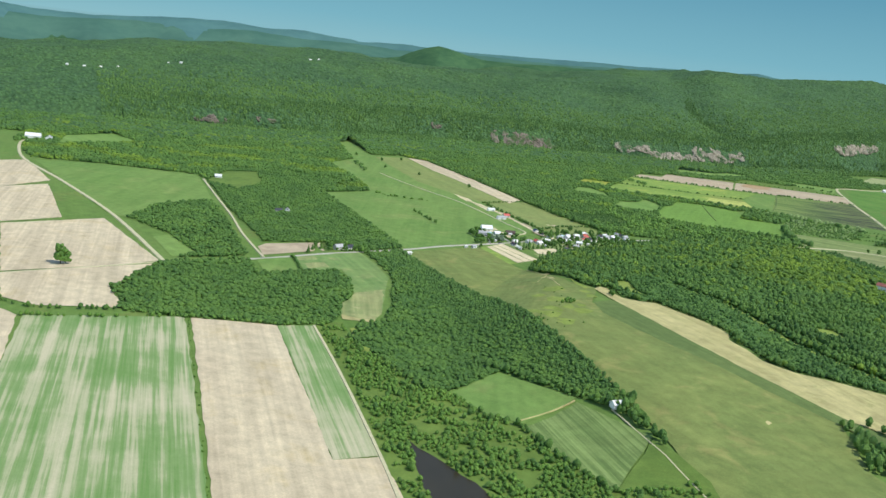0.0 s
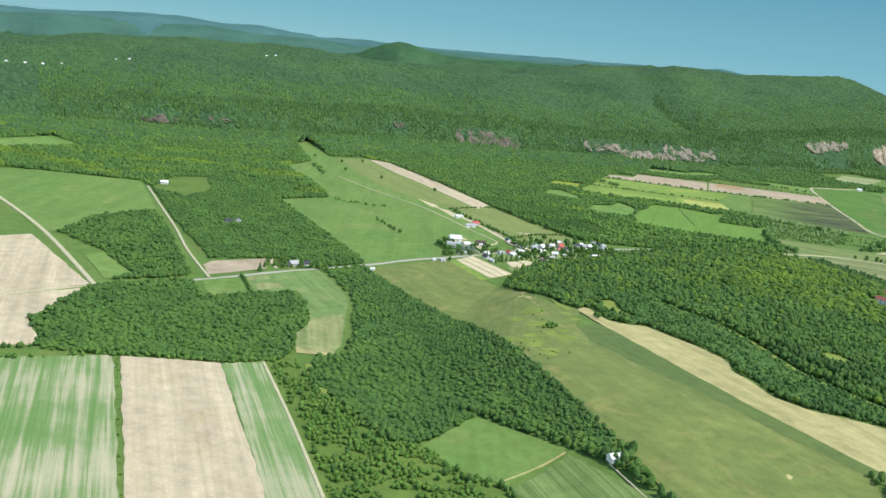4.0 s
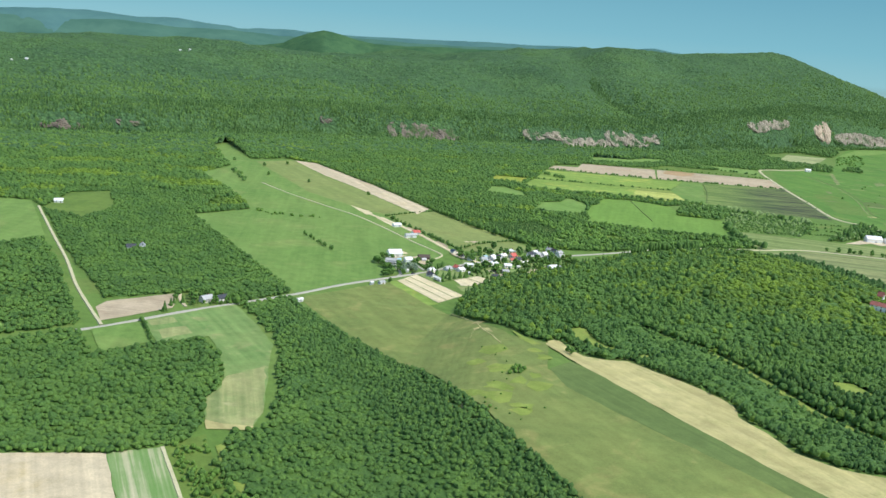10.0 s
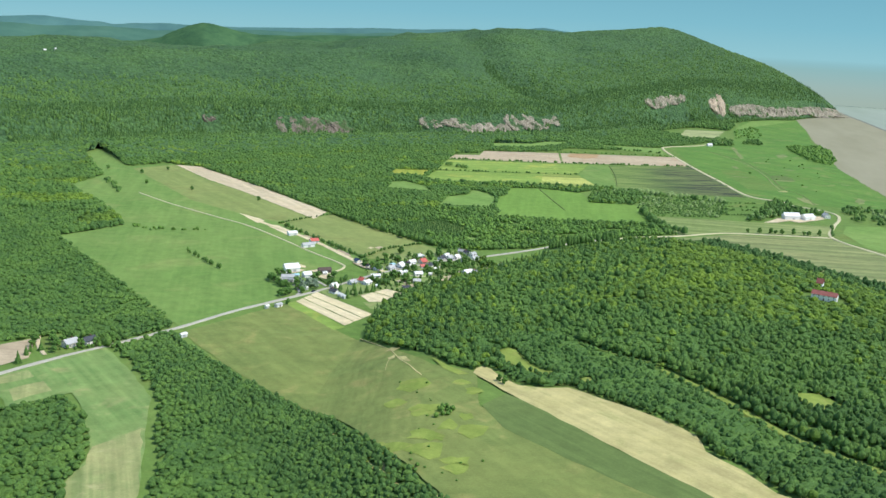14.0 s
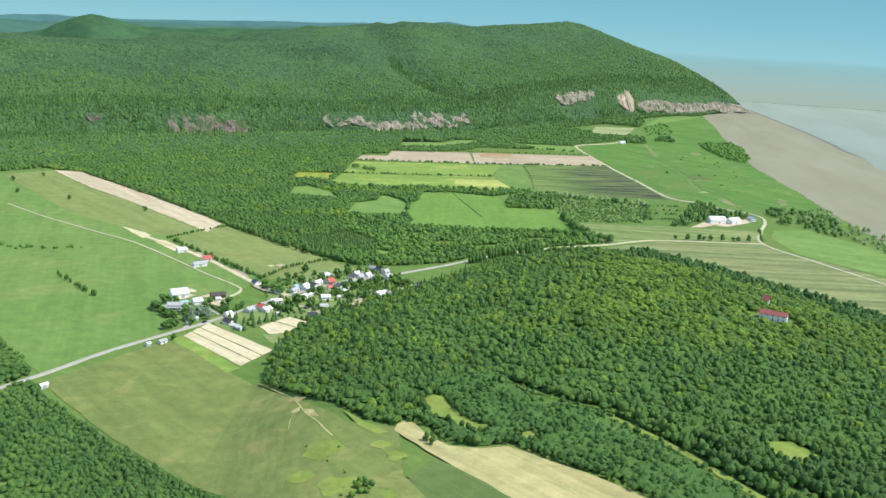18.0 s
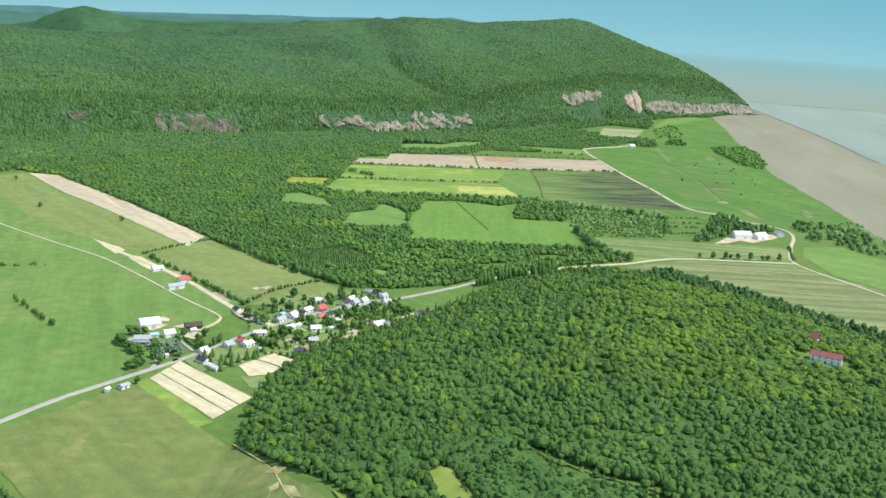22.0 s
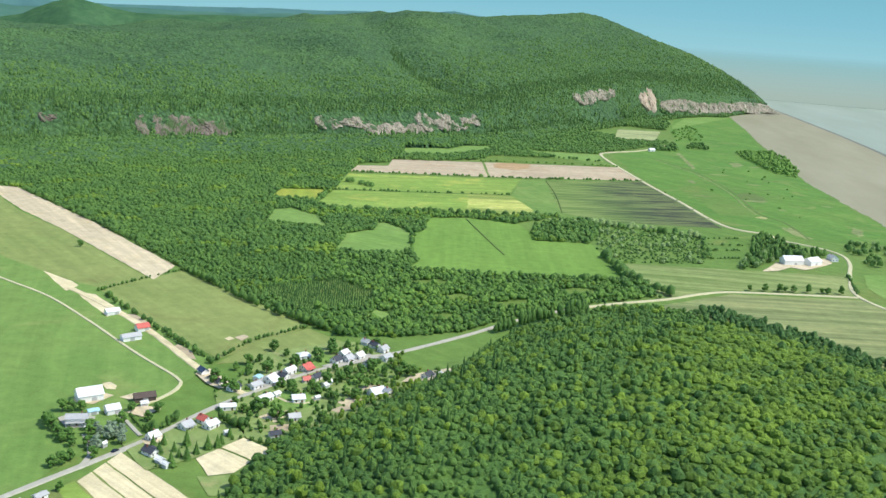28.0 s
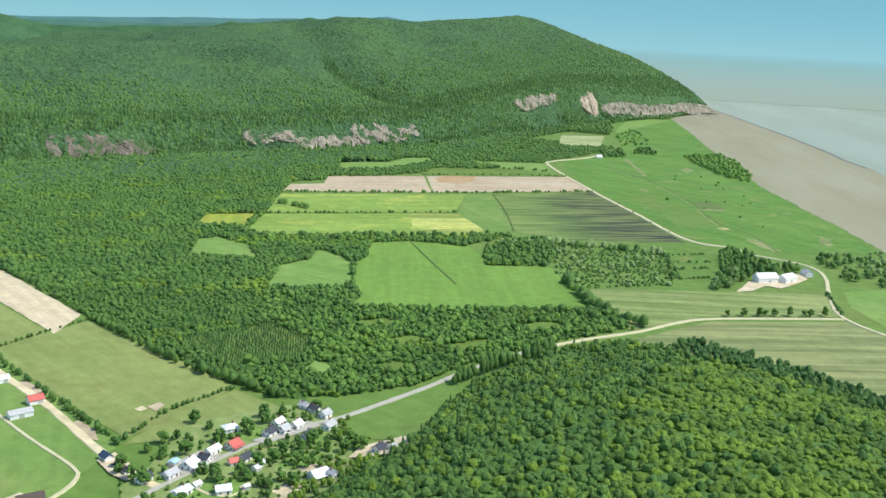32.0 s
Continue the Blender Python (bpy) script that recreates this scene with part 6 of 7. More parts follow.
def house(x, y, turn, L, W, H, R, wall, roof, label, name="house", kind="gable", chimney=True, barn=False, z=None, group="village houses", porch=False, category=""):
    if group in ("village houses", "sheds"):
        L, W, H, R = L * 0.79, W * 0.79, max(2.3, H * 0.9), R * 0.8
    HOMES.append((x, y, max(L, W) * 0.5 + 1.8))
    z = float(knoll(x, y)) if z is None else z
    ob = empty(name, x, y, z, turn)
    if kind == "hip":
        part("wall", box(bmesh.new(), -L / 2, L / 2, -W / 2, W / 2, -0.3, H), wall, ob)
        part("roof", hip_roof(L, W, H, R), roof, ob)
    else:
        part("wall", gable_walls(L, W, H, R), wall, ob)
        part("roof", gable_roof(L, W, H, R), roof, ob)
    n = max(1, int(L / 3.2))
    for side, rot in ((-1, 0), (1, 180)):
        for i in range(n):
            px = (i - (n - 1) / 2) * L / n
            if barn:
                if i == n // 2:
                    placed("barn_door", BARNDOOR, ob, pose(px, side * W / 2, 0, 0, 0, rot))
                continue
            if side < 0 and i == n // 2:
                placed("door", DOOR, ob, pose(px, side * W / 2, 0.1, 0, 0, rot))
            else:
                w = placed("window", WINDOW, ob, pose(px, side * W / 2, 1.0, 0, 0, rot))
                placed("pane", PANE, w, Matrix())
            if H > 4.2:
                w = placed("window", WINDOW, ob, pose(px, side * W / 2, 3.2, 0, 0, rot))
                placed("pane", PANE, w, Matrix())
    if not barn:
        for side, rot in ((-1, 270), (1, 90)):
            for py in (-W / 4, W / 4):
                w = placed("window", WINDOW, ob, pose(side * L / 2, py, 1.0, 0, 0, rot))
                placed("pane", PANE, w, Matrix())
            if kind == "gable" and R > 1.8:
                w = placed("window", WINDOW, ob, pose(side * L / 2, 0, H * 0.98, 0, 0, rot))
                placed("pane", PANE, w, Matrix())
    if chimney and not barn:
        placed("chimney", CHIMNEY, ob, pose(L * 0.22, W * 0.12, H + R * 0.72))
    if porch:
        bm = box(bmesh.new(), -L / 2, L / 2, -W / 2 - 1.8, -W / 2, 0, 0.3)
        for k in range(4):
            px = -L / 2 + 0.2 + k * (L - 0.4) / 3
            box(bm, px - 0.07, px + 0.07, -W / 2 - 1.7, -W / 2 - 1.56, 0.3, 2.4)
        part("porch", bm, WHITE, ob)
        part("porch_roof", box(bmesh.new(), -L / 2 - 0.2, L / 2 + 0.2, -W / 2 - 2.0, -W / 2 + 0.05, 2.4, 2.55), roof, ob)
    return tagged(ob, label, category or name.split("_")[-1], group)


def shed(x, y, turn, L, W, H, wall, roof, label):
    return house(x, y, turn, L, W, H, W * 0.28, wall, roof, label, "garden_shed", chimney=False, barn=True, group="sheds", category="shed")


# village, along the road
house(-201, 709, 35, 13, 9, 4.0, 3.2, WHITE, PALEROOF, "large white barn with a pale metal roof in pasture", "barn", barn=True, group="barns")
house(-183, 693, 40, 7, 5.5, 3, 2, WHITE, PALEROOF, "white outbuilding with a pale roof near the barn", "barn", barn=True, group="barns")
house(-192, 690, 35, 6.5, 5, 2.6, 0.9, WHITE, TEALROOF, "low building with a pale teal roof", "garage", barn=True, group="sheds", category="garage")
house(-195, 676, 14, 13, 7, 4.6, 2.0, WHITE, GREYROOF, "long white house with balconies and a grey roof", "house", porch=True)
house(-172, 712, 30, 11, 5, 3.2, 1.9, WEATHERED, WEATHERED, "weathered dark brown wooden barn", "barn", barn=True, group="barns")
shed(-170, 705, 30, 4.5, 3.5, 2.4, WHITE, PALEROOF, "small white shed beside the brown barn")
house(-141, 680, 59, 8, 6.5, 3, 2, WHITE, GREYROOF, "white house with a grey roof beside the road", porch=True)
house(-134, 688, 149, 6.5, 5.5, 3.2, 2.4, WHITE, REDROOF, "white house with a steep red roof")
house(-129, 683, 59, 9, 7, 3, 1.8, WHITE, PALEROOF, "white house with a pale roof beside gardens")
house(-126, 708, 20, 10, 6.5, 3, 1.2, WHITE, PALEROOF, "low white hall with a pale flat-pitched roof")
house(-153, 664, 59, 7.5, 6, 3, 2.2, WHITE, PALEROOF, "white house among blue spruces by the road")
house(-149, 647, 145, 9, 6, 2.8, 2.2, WHITE, DARKROOF, "white house with a dark shingle roof", porch=True)
shed(-142, 639, 145, 5, 4, 2.4, WHITE, PALEROOF, "small white garden shed behind a house")
shed(-138, 635, 145, 4, 3.4, 2.2, WHITE, PALEROOF, "small white garden shed behind a house")
house(-181, 597, 59, 7, 4.5, 2.4, 1.0, WHITE, GREYROOF, "small grey-roofed roadside stand", "stand", chimney=False, category="stand")
shed(-188, 590, 59, 3.4, 2.6, 2.1, WHITE, PALEROOF, "white shed at the roadside")
shed(-173, 652, 59, 2.6, 2.2, 2.0, WHITE, PALEROOF, "small white booth under the spruces")
shed(-119, 675, 40, 3.0, 2.6, 2.0, WHITE, PALEROOF, "small white shed in the gardens")
house(-152, 758, 130, 8, 5.5, 3, 1.9, WHITE, NAVYROOF, "white-ended shed with a navy metal roof", "garage", barn=True, category="garage")
house(-139, 744, 130, 6, 4.5, 2.6, 1.4, WHITE, DARKROOF, "small white house with a dark roof")
house(-129, 736, 59, 8.5, 6.5, 3, 2.2, WHITE, DARKROOF, "dark-roofed house under roadside trees")
house(-118, 741, 59, 9, 6.5, 3, 2, WHITE, GREYROOF, "white house with a grey roof at the road")
house(-109, 723, 59, 11, 7, 3.2, 1.4, WHITE, PALEROOF, "white building with a pale low roof")
shed(-104, 731, 59, 5, 4, 2.4, WHITE, PALEROOF, "white shed beside a pale-roofed building")
house(-111, 751, 70, 9.5, 8, 3.6, 2.6, WHITE, PALEROOF, "bright white house with a pale metal roof", porch=True)
house(-119, 754, 70, 5.5, 5, 2.8, 0.8, WHITE, TEALROOF, "small building with a pale teal roof", "garage", barn=True, category="garage")
house(-105, 759, 149, 7, 6, 3, 2, WHITE, DARKROOF, "white house with a dark grey roof")
house(-103, 768, 59, 10, 5.5, 3.4, 1.8, WHITE, PALEROOF, "long white house with a pale roof")
house(-94, 775, 59, 9, 7.5, 3.2, 2.6, CREAMWALL, REDROOF, "house with a broad red metal roof", porch=True)
house(-91, 756, 30, 5.5, 4.5, 2.6, 2.0, WHITE, REDROOF, "small cottage with a red roof")
house(-99, 797, 30, 9, 8, 3, 2.2, WHITE, PALEROOF, "white hip-roofed house behind trees", kind="hip")
house(-86, 761, 59, 7.5, 6, 3, 2, WHITE, DARKROOF, "white house with a dark roof beside the road")
shed(-79, 750, 59, 5, 4, 2.5, WHITE, PALEROOF, "white garden shed beside a dark-roofed house")
house(-91, 726, 20, 8.5, 7, 3, 2, WHITE, PALEROOF, "white house with a pale roof in gardens")
house(-78, 792, 59, 8, 6.5, 3.4, 2.4, WHITE, DARKROOF, "white house with a dark steep roof")
house(-71, 796, 59, 7.5, 6.5, 3.4, 2.6, WHITE, GREYROOF, "white house with a grey metal roof")
house(-75, 806, 59, 8, 6, 3, 2, WHITE, PALEROOF, "white house behind the street")
house(-65, 803, 59, 7.5, 6.5, 3.2, 2.2, WHITE, PALEROOF, "white house with a pale metal roof by the road")
house(-58, 790, 59, 7.5, 6.5, 3, 2.4, WHITE, DARKROOF, "white house with a black roof")
house(-63, 831, 140, 7, 5.5, 3, 1.8, WHITE, GREYROOF, "white house at the village end")
house(-57, 826, 140, 8, 5.5, 3, 1.9, WHITE, DARKROOF, "white house with a dark roof at the village end")
house(-51, 819, 59, 8, 6.5, 3.2, 2.2, WHITE, GREYROOF, "white house with a grey roof at the village end")
house(-48, 803, 59, 9, 7, 3.2, 2.2, WHITE, GREYROOF, "white house with a grey metal roof by the road")
house(-49, 743, 40, 11, 8, 3.2, 2.2, WHITE, PALEROOF, "white house with a wing beside the wood", porch=True)
house(-42, 741, 130, 6, 5, 3, 1.8, WHITE, GREYROOF, "white side house beside the wood")
shed(-77, 756, 100, 5, 2.6, 2.2, WHITE, PALEROOF, "white trailer parked behind a house")
shed(-81, 730, 40, 3.4, 2.6, 2.0, WHITE, PALEROOF, "small white garden shed")
house(-21, 771, 59, 8, 6.5, 3, 2.2, WHITE, DARKROOF, "white house with a dark roof in a gravel yard")
shed(-14, 771, 59, 5, 4, 2.4, WHITE, GREYROOF, "grey-roofed shed in a gravel yard")
house(-210, 829, 40, 8, 6, 3, 2, WHITE, REDROOF, "white building with a red roof on the gravel yard", "barn", barn=True, group="barns")
house(-211, 809, 40, 12, 5.5, 3, 1.6, WHITE, GREYROOF, "long shed with a blue-grey metal roof", "barn", barn=True, group="barns")
house(-240, 859, 40, 9, 5.5, 2.8, 1.6, WHITE, PALEROOF, "white shed on the gravel yard", "barn", barn=True, group="barns")
house(-89, 700, 25, 7.5, 6, 2.8, 2, WHITE, GREYROOF, "white cottage in the gardens")
house(-95, 677, 30, 7, 5, 2.6, 1.4, CREAMWALL, DARKROOF, "small dark-roofed cottage by the wood")
ribbon("driveway", [(-314, 486), (-304, 466), (-290, 449)], 2.4, GRAVEL, "pale drive beside the ploughed field", 0.0, "driveway", keep=0.5)
hedge([(-294, 470), (-288, 478), (-278, 484), (-266, 482), (-260, 474)], 2.6, 2.1, 70, NEAR, DARKLEAF, "leafy trees behind the hamlet houses", 2.5, 1.3, 0.0, "tree_row")
hedge([(-296, 458), (-286, 462), (-278, 464), (-266, 472)], 3.4, 1.1, 71, NEAR, SHRUB, "garden bushes in front of the hamlet houses", 1.6, 1.1, 0.1)
# western hamlet, woods, farms
house(-284, 470, 60, 9, 7, 3, 2.2, CREAMWALL, GREYROOF, "house among trees by the western road", group="hamlet houses")
house(-275, 478, 60, 8, 6, 3, 2, WHITE, DARKROOF, "dark-roofed house among trees by the road", group="hamlet houses")
house(-419, 594, 40, 8, 6, 3, 2, CREAMWALL, DARKROOF, "house half hidden in the wood", group="hamlet houses")
house(-413, 604, 120, 6, 5, 3, 2, WHITE, GREYROOF, "small house half hidden in the wood", group="hamlet houses")
house(-595, 748, 30, 9, 6, 3, 2, WHITE, PALEROOF, "white cabin in a clearing", group="hamlet houses")
house(-945, 795, 30, 22, 12, 6, 4, WHITE, PALEROOF, "large white barn at the road's end", "barn", barn=True, group="barns")
house(-925, 805, 120, 14, 9, 5, 3, WHITE, GREYROOF, "white farm building at the road's end", "barn", barn=True, group="barns")
house(48, 166, 40, 9, 6, 3, 1.8, WHITE, PALEROOF, "white shed with a pale roof beside the windbreak", "barn", barn=True, group="barns")
house(-222, 507, 59, 6, 3, 2.4, 0.9, WHITE, PALEROOF, "white trailer shed beside the road", "trailer_shed", barn=True, category="shed")
house(325, 1167, 12, 20, 11, 5, 3.6, WHITE, PALEROOF, "big white farm barn with a pale roof", "barn", barn=True, group="barns")
house(346, 1170, 35, 17, 11, 4.6, 3, WHITE, PALEROOF, "big white farm shed beside a gravel yard", "barn", barn=True, group="barns")
house(376, 1196, 100, 13, 9, 4.2, 3, WHITE, GREYROOF, "white farmhouse with a grey roof", "farmhouse", category="house")
house(352, 2052, 20, 14, 9, 4, 3, WHITE, PALEROOF, "white lodge on the far marsh edge", "lodge", category="house")
house(240, 673, -27, 19, 7, 4.6, 2.4, WHITE, DARKRED, "long white building with a red roof on the wooded hill", "manor", z=float(knoll(240, 673)) - 0.4, category="house", group="hill buildings")
house(246, 712, -27, 5, 4.5, 5.2, 3.2, WHITE, DARKRED, "small white chapel with a steep red roof in the trees", "chapel", z=float(knoll(246, 712)) + 0.5, category="chapel", chimney=False, group="hill buildings")


def plateau_house(x, y, turn, L):
    z = float(scarp_height(np.array([float(x)]), np.array([float(y)]))[0][0])
    return house(x, y, turn, L, L * 0.7, 3.5, 2, CREAMWALL, PALEROOF, "far white house on the wooded plateau", z=z + 4, chimney=False, barn=True, group="plateau houses")


for i, (x, y) in enumerate([(-1348, 1352), (-1330, 1385), (-1295, 1394), (-1270, 1420), (-1238, 1559), (-1215, 1575), (-1097, 1990), (-1080, 2004)]):
    plateau_house(x, y, i * 37, 5.2)

sheet("gravel_yard", [(284, 1125), (300, 1150), (309, 1166), (330, 1176), (374, 1204), (370, 1180), (359, 1168), (340, 1150), (330, 1142), (319, 1150), (301, 1131)], GRAVEL, "pale gravel farmyard round the white barns", 0.2, "yard", 1.5)
sheet("gravel_yard", [(-36, 765), (-30, 780), (-8, 790), (-2, 780), (-12, 762)], GRAVEL, "pale gravel yard round a house", 0.5, "yard", 1.5)
sheet("gravel_yard", [(-150, 766), (-130, 742), (-137, 735), (-146, 742), (-156, 756)], GRAVEL, "pale gravel yard beside sheds", 0.5, "yard", 1.5)
sheet("driveway", [(-122, 752), (-112, 742), (-98, 766), (-110, 770)], ASPHALT, "grey asphalt forecourt along the street", 0.5, "driveway", 0.8)
sheet("driveway", [(-86, 784), (-78, 780), (-52, 806), (-60, 812)], ASPHALT, "grey asphalt forecourt along the street", 0.5, "driveway", 0.8)
sheet("driveway", [(-207, 681), (-203, 687), (-189, 686), (-188, 678), (-195, 669), (-200, 672)], ASPHALT, "grey paved forecourt of the long house", 0.2, "driveway", 0.8)
ribbon("driveway", [(-187, 699), (-177, 689), (-160, 667)], 2.2, ASPHALT, "paved driveway to the white barn", 0.0, "driveway")
ribbon("driveway", [(-176, 631), (-176, 642), (-180, 652), (-187, 664)], 2.2, ASPHALT, "grey driveway between dark trees", 0.0, "driveway")
sheet("driveway", [(-158, 662), (-150, 670), (-146, 664), (-154, 656)], GRAVEL, "pale forecourt by the road", 0.3, "driveway", 0.6)
ribbon("driveway", [(-103, 729), (-97, 724), (-88, 722), (-82, 728), (-84, 733)], 1.8, GRAVEL, "curved pale drive to a white house", 0.0, "driveway")

sheet("garden_ground", [(-128, 700), (-138, 728), (-130, 752), (-124, 800), (-90, 826), (-62, 838), (-46, 820), (-36, 790), (-34, 752), (-44, 724), (-64, 702), (-95, 668), (-108, 672)], LAWN, "mown yellowish grass between village houses", 0.05, "lawn", 3, clear=False)
sheet("garden_ground", [(-165, 655), (-140, 696), (-112, 684), (-110, 674), (-128, 646), (-146, 630)], LAWN, "mown grass under spruces", 0.05, "lawn", 2, clear=False)
for poly in ([(-182, 799), (-180, 806), (-168, 794), (-162, 780), (-170, 783)], [(-232, 858), (-226, 862), (-208, 842), (-213, 836)], [(-149, 827), (-144, 834), (-140, 830), (-143, 821)], [(-100, 690), (-90, 694), (-88, 686), (-98, 682)], [(-104, 704), (-94, 712), (-90, 708), (-100, 700)], [(-92, 660), (-80, 676), (-76, 672), (-88, 658)], [(-72, 716), (-64, 726), (-58, 722), (-66, 712)], [(-60, 752), (-54, 760), (-48, 756), (-56, 748)]):
    sheet("bare_patch", poly, TANFAR, "brown trampled earth", 0.12, "yard", 2.0, clear=False)
for poly in ([(-202, 731), (-199, 735), (-193, 730), (-192, 724), (-197, 724)], [(-155, 823), (-152, 828), (-148, 824), (-151, 820)]):
    sheet("bare_patch", poly, CREAM, "pale heap of dry material in the grass", 0.12, "yard", 1.0, clear=False)
for poly in ([(-112, 716), (-104, 738), (-84, 742), (-80, 722), (-95, 708)], [(-70, 752), (-66, 768), (-50, 772), (-48, 756)], [(-60, 786), (-48, 796), (-40, 790), (-50, 778)], [(-98, 786), (-90, 806), (-76, 800), (-84, 784)]):
    sheet("lawn", poly, LIGHTGREEN, "mown lawn beside village houses", 0.1, "lawn", 1.5, clear=False)
for poly in ([(-108, 700), (-100, 712), (-92, 708), (-98, 694)], [(-70, 728), (-62, 738), (-54, 732), (-62, 722)], [(-210, 703), (-206, 722), (-190, 716), (-196, 702)], [(-176, 694), (-172, 706), (-160, 702), (-166, 690)], [(-186, 714), (-180, 722), (-174, 718), (-180, 711)]):
    sheet("bare_patch", poly, TAN, "bare worn earth beside buildings", 0.12, "yard", 2.0, clear=False)

# ---- garden trees ----
def trunk(parent, h, r):
    bm = bmesh.new()
    bmesh.ops.create_cone(bm, cap_ends=True, segments=8, radius1=r, radius2=r * 0.45, depth=h, matrix=Matrix.Translation((0, 0, h / 2)))
    for k in range(4):
        a = k * 1.7
        m = Matrix.Translation((0, 0, h * (0.55 + 0.1 * k))) @ Euler((0, radians(48), a)).to_matrix().to_4x4() @ Matrix.Translation((0, 0, h * 0.25))
        bmesh.ops.create_cone(bm, cap_ends=False, segments=5, radius1=r * 0.4, radius2=r * 0.12, depth=h * 0.5, matrix=m)
    return part("trunk", bm, BARK, parent)


def round_tree(name, seed, label, width=1.0, leaf=None):
    """Trunk and limbs under a crown of many uneven clumps; 7 m tall."""
    ob = empty(name, 0, 0, -500)
    trunk(ob, 4.2, 0.22)
    rng = np.random.default_rng(seed)
    clumps = []
    for k in range(26):
        a, u = rng.uniform(0, math.tau), rng.uniform(0.15, 1)
        zz = rng.uniform(0.0, 1.0)
        r = 2.5 * width * math.sin(math.pi * (0.18 + 0.72 * zz)) ** 0.8 * u ** 0.5
        v, f = ico(2, seed * 40 + k, 0.24, 0.85)
        clumps.append((v * rng.uniform(0.65, 1.15) + (r * math.cos(a), r * math.sin(a), 1.6 + 4.9 * zz), f))
    v, f = merged(clumps)
    mesh_object("crown", v, f, leaf or TREELEAF, ob, smooth=False)
    return tagged(ob, label, "tree")


def spruce_tree(name, seed, label, leaf, wide=1.0):
    ob = empty(name, 0, 0, -500)
    bm = bmesh.new()
    bmesh.ops.create_cone(bm, cap_ends=True, segments=8, radius1=0.2, radius2=0.05, depth=6.5, matrix=Matrix.Translation((0, 0, 3.25)))
    part("trunk", bm, BARK, ob)
    rng = np.random.default_rng(seed)
    v, f = [], []
    for t in range(9):
        z, r, n = 0.6 + t * 0.75, 2.0 * wide * (1 - t / 9.6), 13
        o = len(v)
        for i in range(n):
            a = math.tau * i / n + t
            q = r * (1.05 if i % 2 else 0.78) * rng.uniform(0.85, 1.15)
            v.append((q * math.cos(a), q * math.sin(a), z - 0.35 * (i % 2) + rng.uniform(-0.1, 0.1)))
        v.append((0, 0, z + 1.35))
        f += [(o + i, o + (i + 1) % n, o + n) for i in range(n)]
    mesh_object("crown", v, f, leaf, ob)
    return tagged(ob, label, "tree")


ROUND = [round_tree("garden_tree", 3, "leafy dark green garden tree by the houses"), round_tree("garden_tree", 4, "broad leafy garden tree by the houses", 1.15),
         round_tree("garden_tree", 5, "narrow leafy garden tree by the houses", 0.75)]
SPR = spruce_tree("spruce", 6, "dark green spruce beside a village house", TREELEAF, 1.35)
BLUE = round_tree("silvery_tree", 8, "broad silvery blue-green tree beside the driveway", 0.85, SPRUCE)


def plant(proto, x, y, size, group, label=""):
    rng = random.Random(int(x * 13 + y * 7))
    z = float(knoll(np.array([float(x)]), np.array([float(y)]))[0])
    m = pose(x, y, z - 0.1, 0, 0, rng.uniform(0, 360)) @ Matrix.Diagonal((size, size, size * rng.uniform(0.9, 1.15), 1))
    ob = copy_thing(proto, m)
    return tagged(ob, label, group=group)


EAST_GARDENS = [(-124, 716), (-117, 705), (-126, 762), (-116, 765), (-110, 798), (-124, 785), (-130, 779), (-98, 699), (-92, 704), (-142, 743), (-134, 737), (-128, 733), (-71, 731), (-75, 733), (-60, 773), (-55, 781), (-62, 816), (-74, 820), (-82, 808), (-90, 795), (-62, 741), (-66, 739), (-61, 758), (-96, 737), (-80, 693),
                (-73, 700), (-82, 739), (-79, 753), (-77, 778), (-47, 775), (-38, 773), (-110, 706), (-112, 697), (-107, 714), (-119, 806), (-84, 816), (-57, 835), (-44, 790), (-36, 784), (-30, 777), (-15, 780), (-135, 768), (-143, 750), (-102, 782), (-40, 755), (-56, 754), (-60, 735), (-68, 765), (-98, 748), (-104, 745), (-86, 745), (-72, 760), (-52, 770)]
FARM_TREES = [(-211, 677), (-205, 668), (-198, 659), (-194, 654), (-188, 650), (-208, 690), (-204, 692), (-199, 693), (-202, 666), (-186, 670), (-174, 681), (-174, 697), (-162, 686), (-160, 698), (-180, 651), (-174, 640), (-183, 636), (-185, 631), (-188, 627), (-193, 660), (-191, 656), (-208, 672), (-184, 664)]
for i, (x, y) in enumerate(EAST_GARDENS):
    plant(ROUND[(i * 7) % 3], x, y, 0.7 + 0.17 * ((i * 5) % 4), "trees in the village gardens")
for i, (x, y) in enumerate(FARM_TREES):
    plant(ROUND[(i * 5 + 1) % 2], x, y, 0.78 + 0.08 * ((i * 3) % 4), "trees round the farmstead", "big rounded dark tree round the farmstead")
for i, (x, y) in enumerate([(-179, 664), (-174, 660), (-171, 662), (-166, 657), (-177, 671), (-175, 648), (-169, 666), (-173, 667), (-182, 668),
                            (-135, 660), (-131, 645), (-128, 651), (-135, 646), (-136, 636), (-145, 648), (-146, 659), (-139, 652), (-124, 657), (-120, 660), (-119, 664), (-117, 673), (-155, 672), (-150, 655), (-301, 446), (-302, 453), (-298, 431), (-297, 457)]):
    plant(BLUE if i < 9 else SPR, x, y, (0.85 if i < 9 else 0.75) + 0.1 * ((i * 3) % 4), "spruces by the houses")
for i, (x, y) in enumerate([(250, 1045), (264, 1047), (277, 1048), (283, 1050), (290, 1050), (303, 1051), (315, 1052), (321, 1053), (333, 1054)]):
    plant(ROUND[i % 3], x, y + 2.5, 0.8 + 0.14 * (i % 3), "trees along the farm road", "leafy roadside tree beside the pale farm road")
plant(ROUND[2], -422, 230, 2.3, "lone field trees", "large lone dark tree in a bare field")
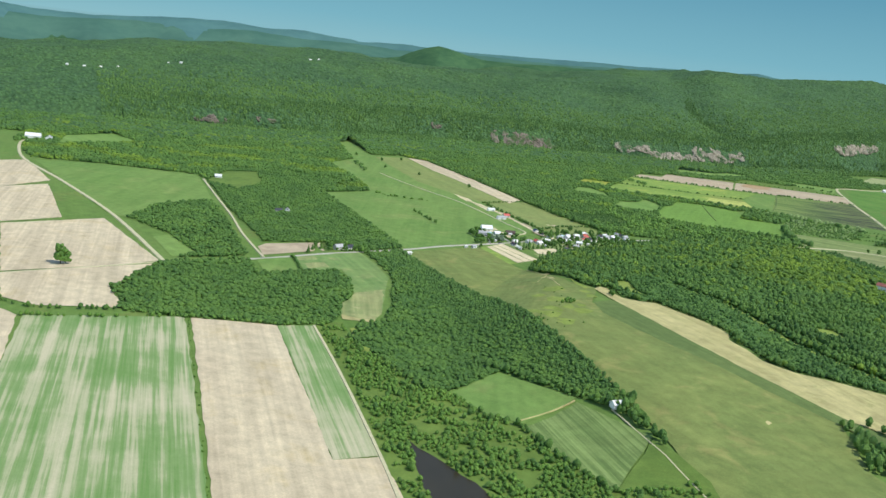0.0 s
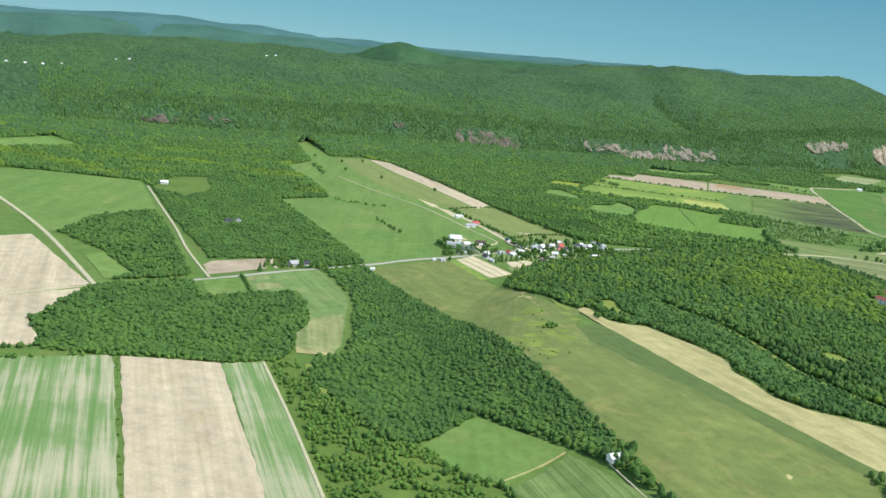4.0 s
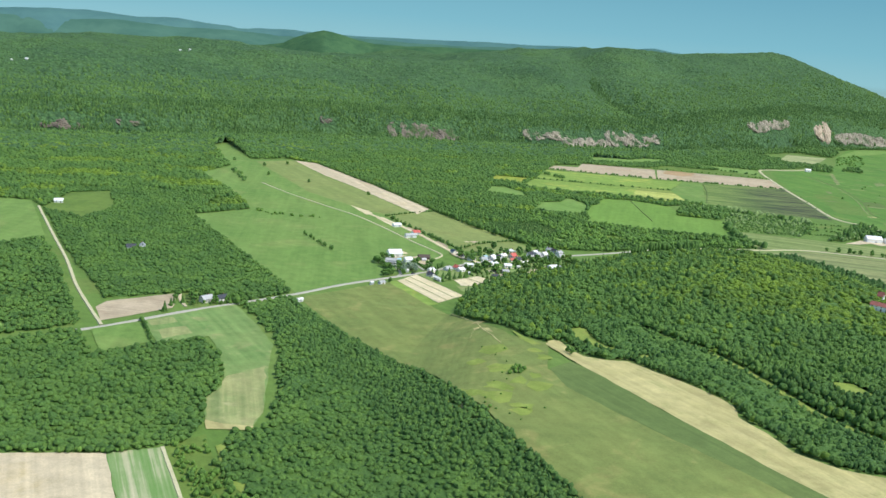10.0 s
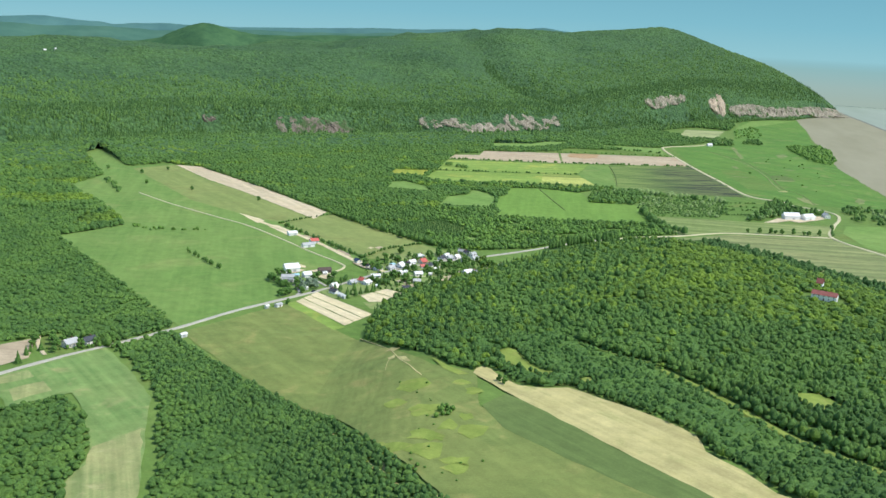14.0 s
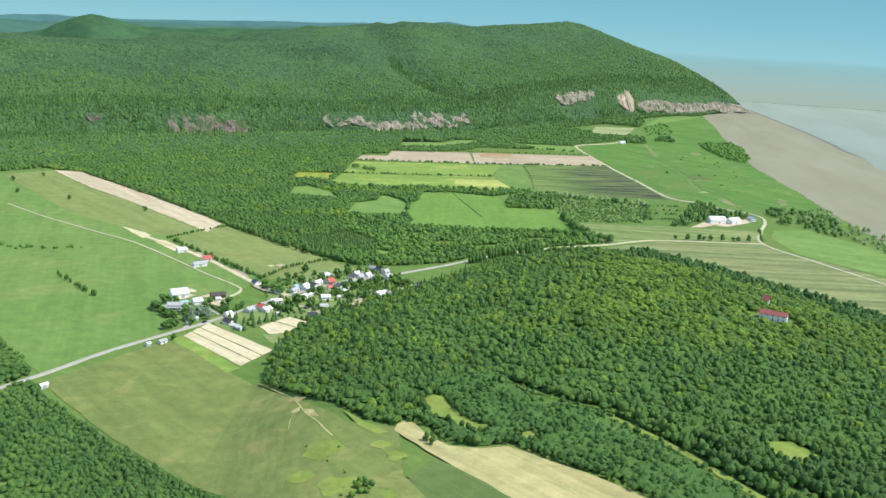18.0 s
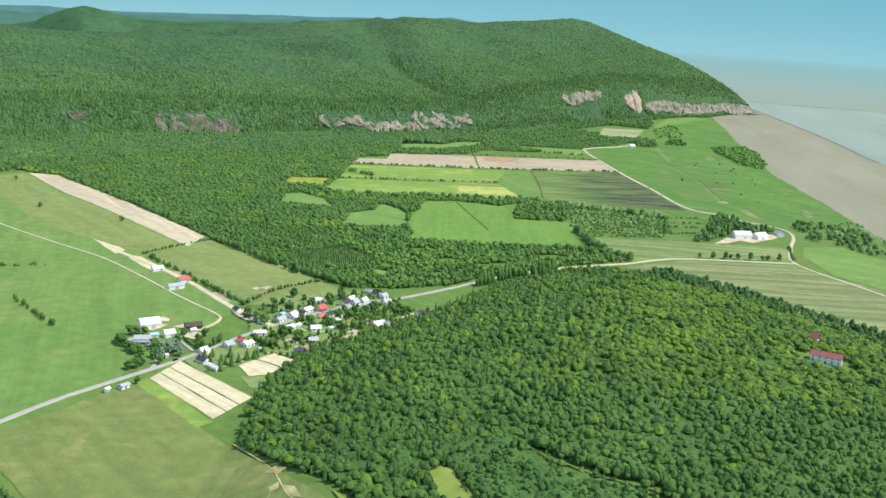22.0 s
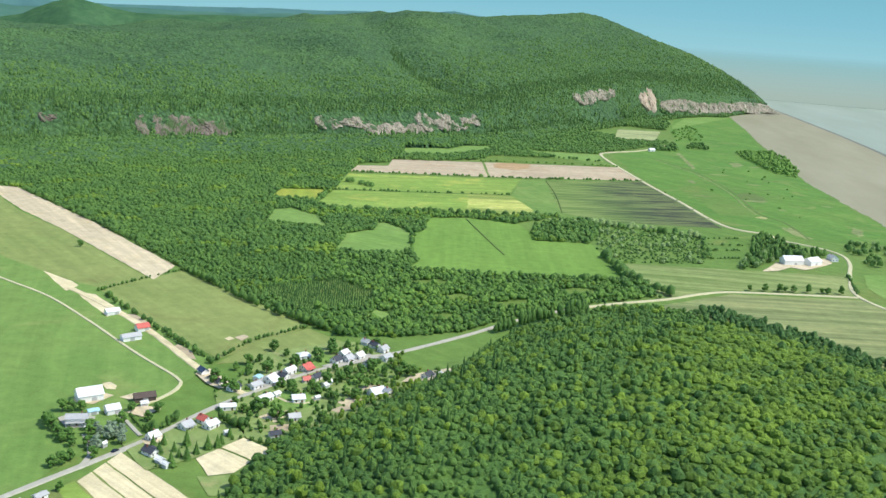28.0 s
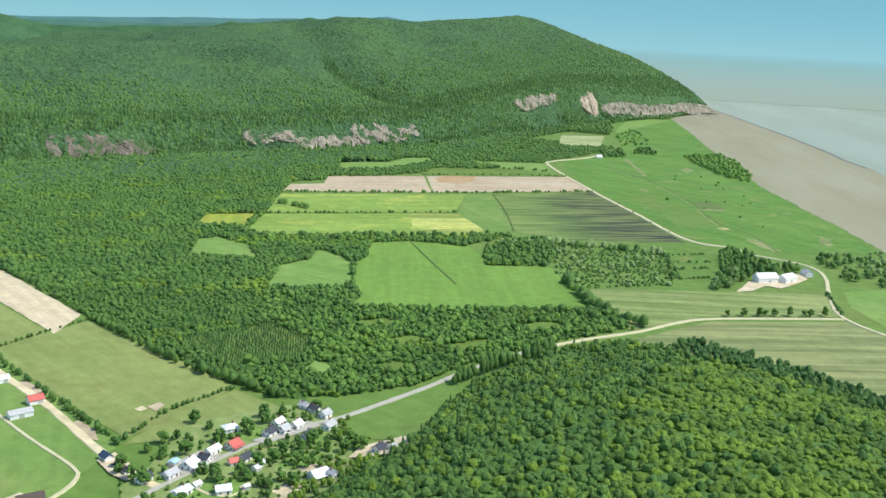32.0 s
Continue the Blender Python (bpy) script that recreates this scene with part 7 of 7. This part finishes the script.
plant(ROUND[2], -420, 234, 1.9, "lone field trees", "lone dark tree in a bare field")
for i, (x, y) in enumerate([(-292, 476), (-288, 482), (-280, 486), (-270, 486), (-268, 474), (-290, 462), (-306, 462), (-296, 470), (-300, 478), (-284, 478), (-276, 468), (-262, 484), (-288, 456), (-294, 484), (-308, 470)]):
    plant(ROUND[i % 3], x, y, 0.75 + 0.15 * (i % 3), "trees round the hamlet", "leafy tree beside a hamlet house")
for i, (x, y) in enumerate([(-521, 1235), (-540, 1190), (-430, 1085), (-330, 1040), (-600, 1215), (-500, 1110)]):
    plant(ROUND[i % 3], x, y, 0.9, "pasture trees", "single leafy tree in the pasture")
for i, (x, y) in enumerate([(-3, 422), (0, 418), (-176, 605)]):
    plant(ROUND[2], x, y, 0.7, "pasture trees", "small dark tree at a field's edge")
for ob in ROUND + [SPR, BLUE]:
    for o in (*ob.children_recursive, ob):
        bpy.data.objects.remove(o)


# ---- vehicles ----
def car(x, y, turn, paint, label):
    ob = empty("car", x, y, 0.5, turn)
    body = box(bmesh.new(), -2.1, 2.1, -0.85, 0.85, 0.3, 0.85, 0.15)
    part("body", body, paint, ob)
    cab = bmesh.new()
    box(cab, -1.2, 1.1, -0.75, 0.75, 0.85, 1.42)
    for v in cab.verts:
        if v.co.z > 1.2:
            v.co.x *= 0.72
            v.co.y *= 0.86
    part("cabin", cab, GLASS, ob, "dark glazed cabin")
    part("roof", box(bmesh.new(), -0.8, 0.75, -0.62, 0.62, 1.42, 1.48, 0.02), paint, ob)
    for px in (-1.3, 1.3):
        for py in (-0.8, 0.8):
            bm = bmesh.new()
            bmesh.ops.create_cone(bm, cap_ends=True, segments=14, radius1=0.34, radius2=0.34, depth=0.24, matrix=Matrix.Translation((px, py, 0.34)) @ Euler((radians(90), 0, 0)).to_matrix().to_4x4())
            part("wheel", bm, TYRE, ob)
    return tagged(ob, label, "car", "parked cars")


car(-166, 647, 59, CARPAINT, "dark car on the village road").location.z = 0.28
car(-137, 692, 59, WHITE, "white car parked beside a house").location.z = 0.02
car(-108, 758, 59, CARPAINT, "dark car parked on the forecourt")
car(-68, 796, 59, WHITE, "white car parked on the forecourt")
car(-146, 752, 20, CARPAINT, "dark car parked in the gravel yard")

# bushes and small trees crowding the gardens
def garden_growth(name, poly, spacing, size, mat, thin, seed, label):
    keep = len(CLEAR)
    for x, y, r in HOMES:
        CLEAR.append([(x + r * math.cos(a), y + r * math.sin(a)) for a in (0.4, 1.97, 3.54, 5.11)])
    scatter(name, poly, spacing, size, NEAR, mat, label, seed, 1.15, thin=thin, category="shrubs", square=1.0)
    del CLEAR[keep:]


GARDENS = [(-126, 700), (-140, 728), (-130, 760), (-122, 806), (-90, 830), (-60, 842), (-44, 822), (-34, 790), (-4, 784), (-30, 740), (-42, 722), (-62, 700), (-95, 668), (-108, 650)]
garden_growth("garden_shrubs", GARDENS, 4.4, 1.35, DARKLEAF, 0.45, 201, "dark garden bushes and small trees")
garden_growth("garden_shrubs", GARDENS, 6.0, 1.0, SHRUB, 0.55, 202, "bright garden bushes between houses")
garden_growth("garden_shrubs", [(-45, 825), (-25, 800), (-2, 786), (-30, 738), (-50, 715), (-75, 690), (-85, 665), (-70, 690), (-60, 735), (-40, 770)], 4.2, 1.7, BROADLEAF, 0.3, 203, "leafy fringe where gardens meet the wood")
garden_growth("garden_shrubs", [(-215, 690), (-205, 655), (-185, 635), (-165, 640), (-148, 628), (-120, 655), (-125, 690), (-165, 705)], 7, 1.0, DARKLEAF, 0.7, 204, "scattered garden bushes round the farmstead")
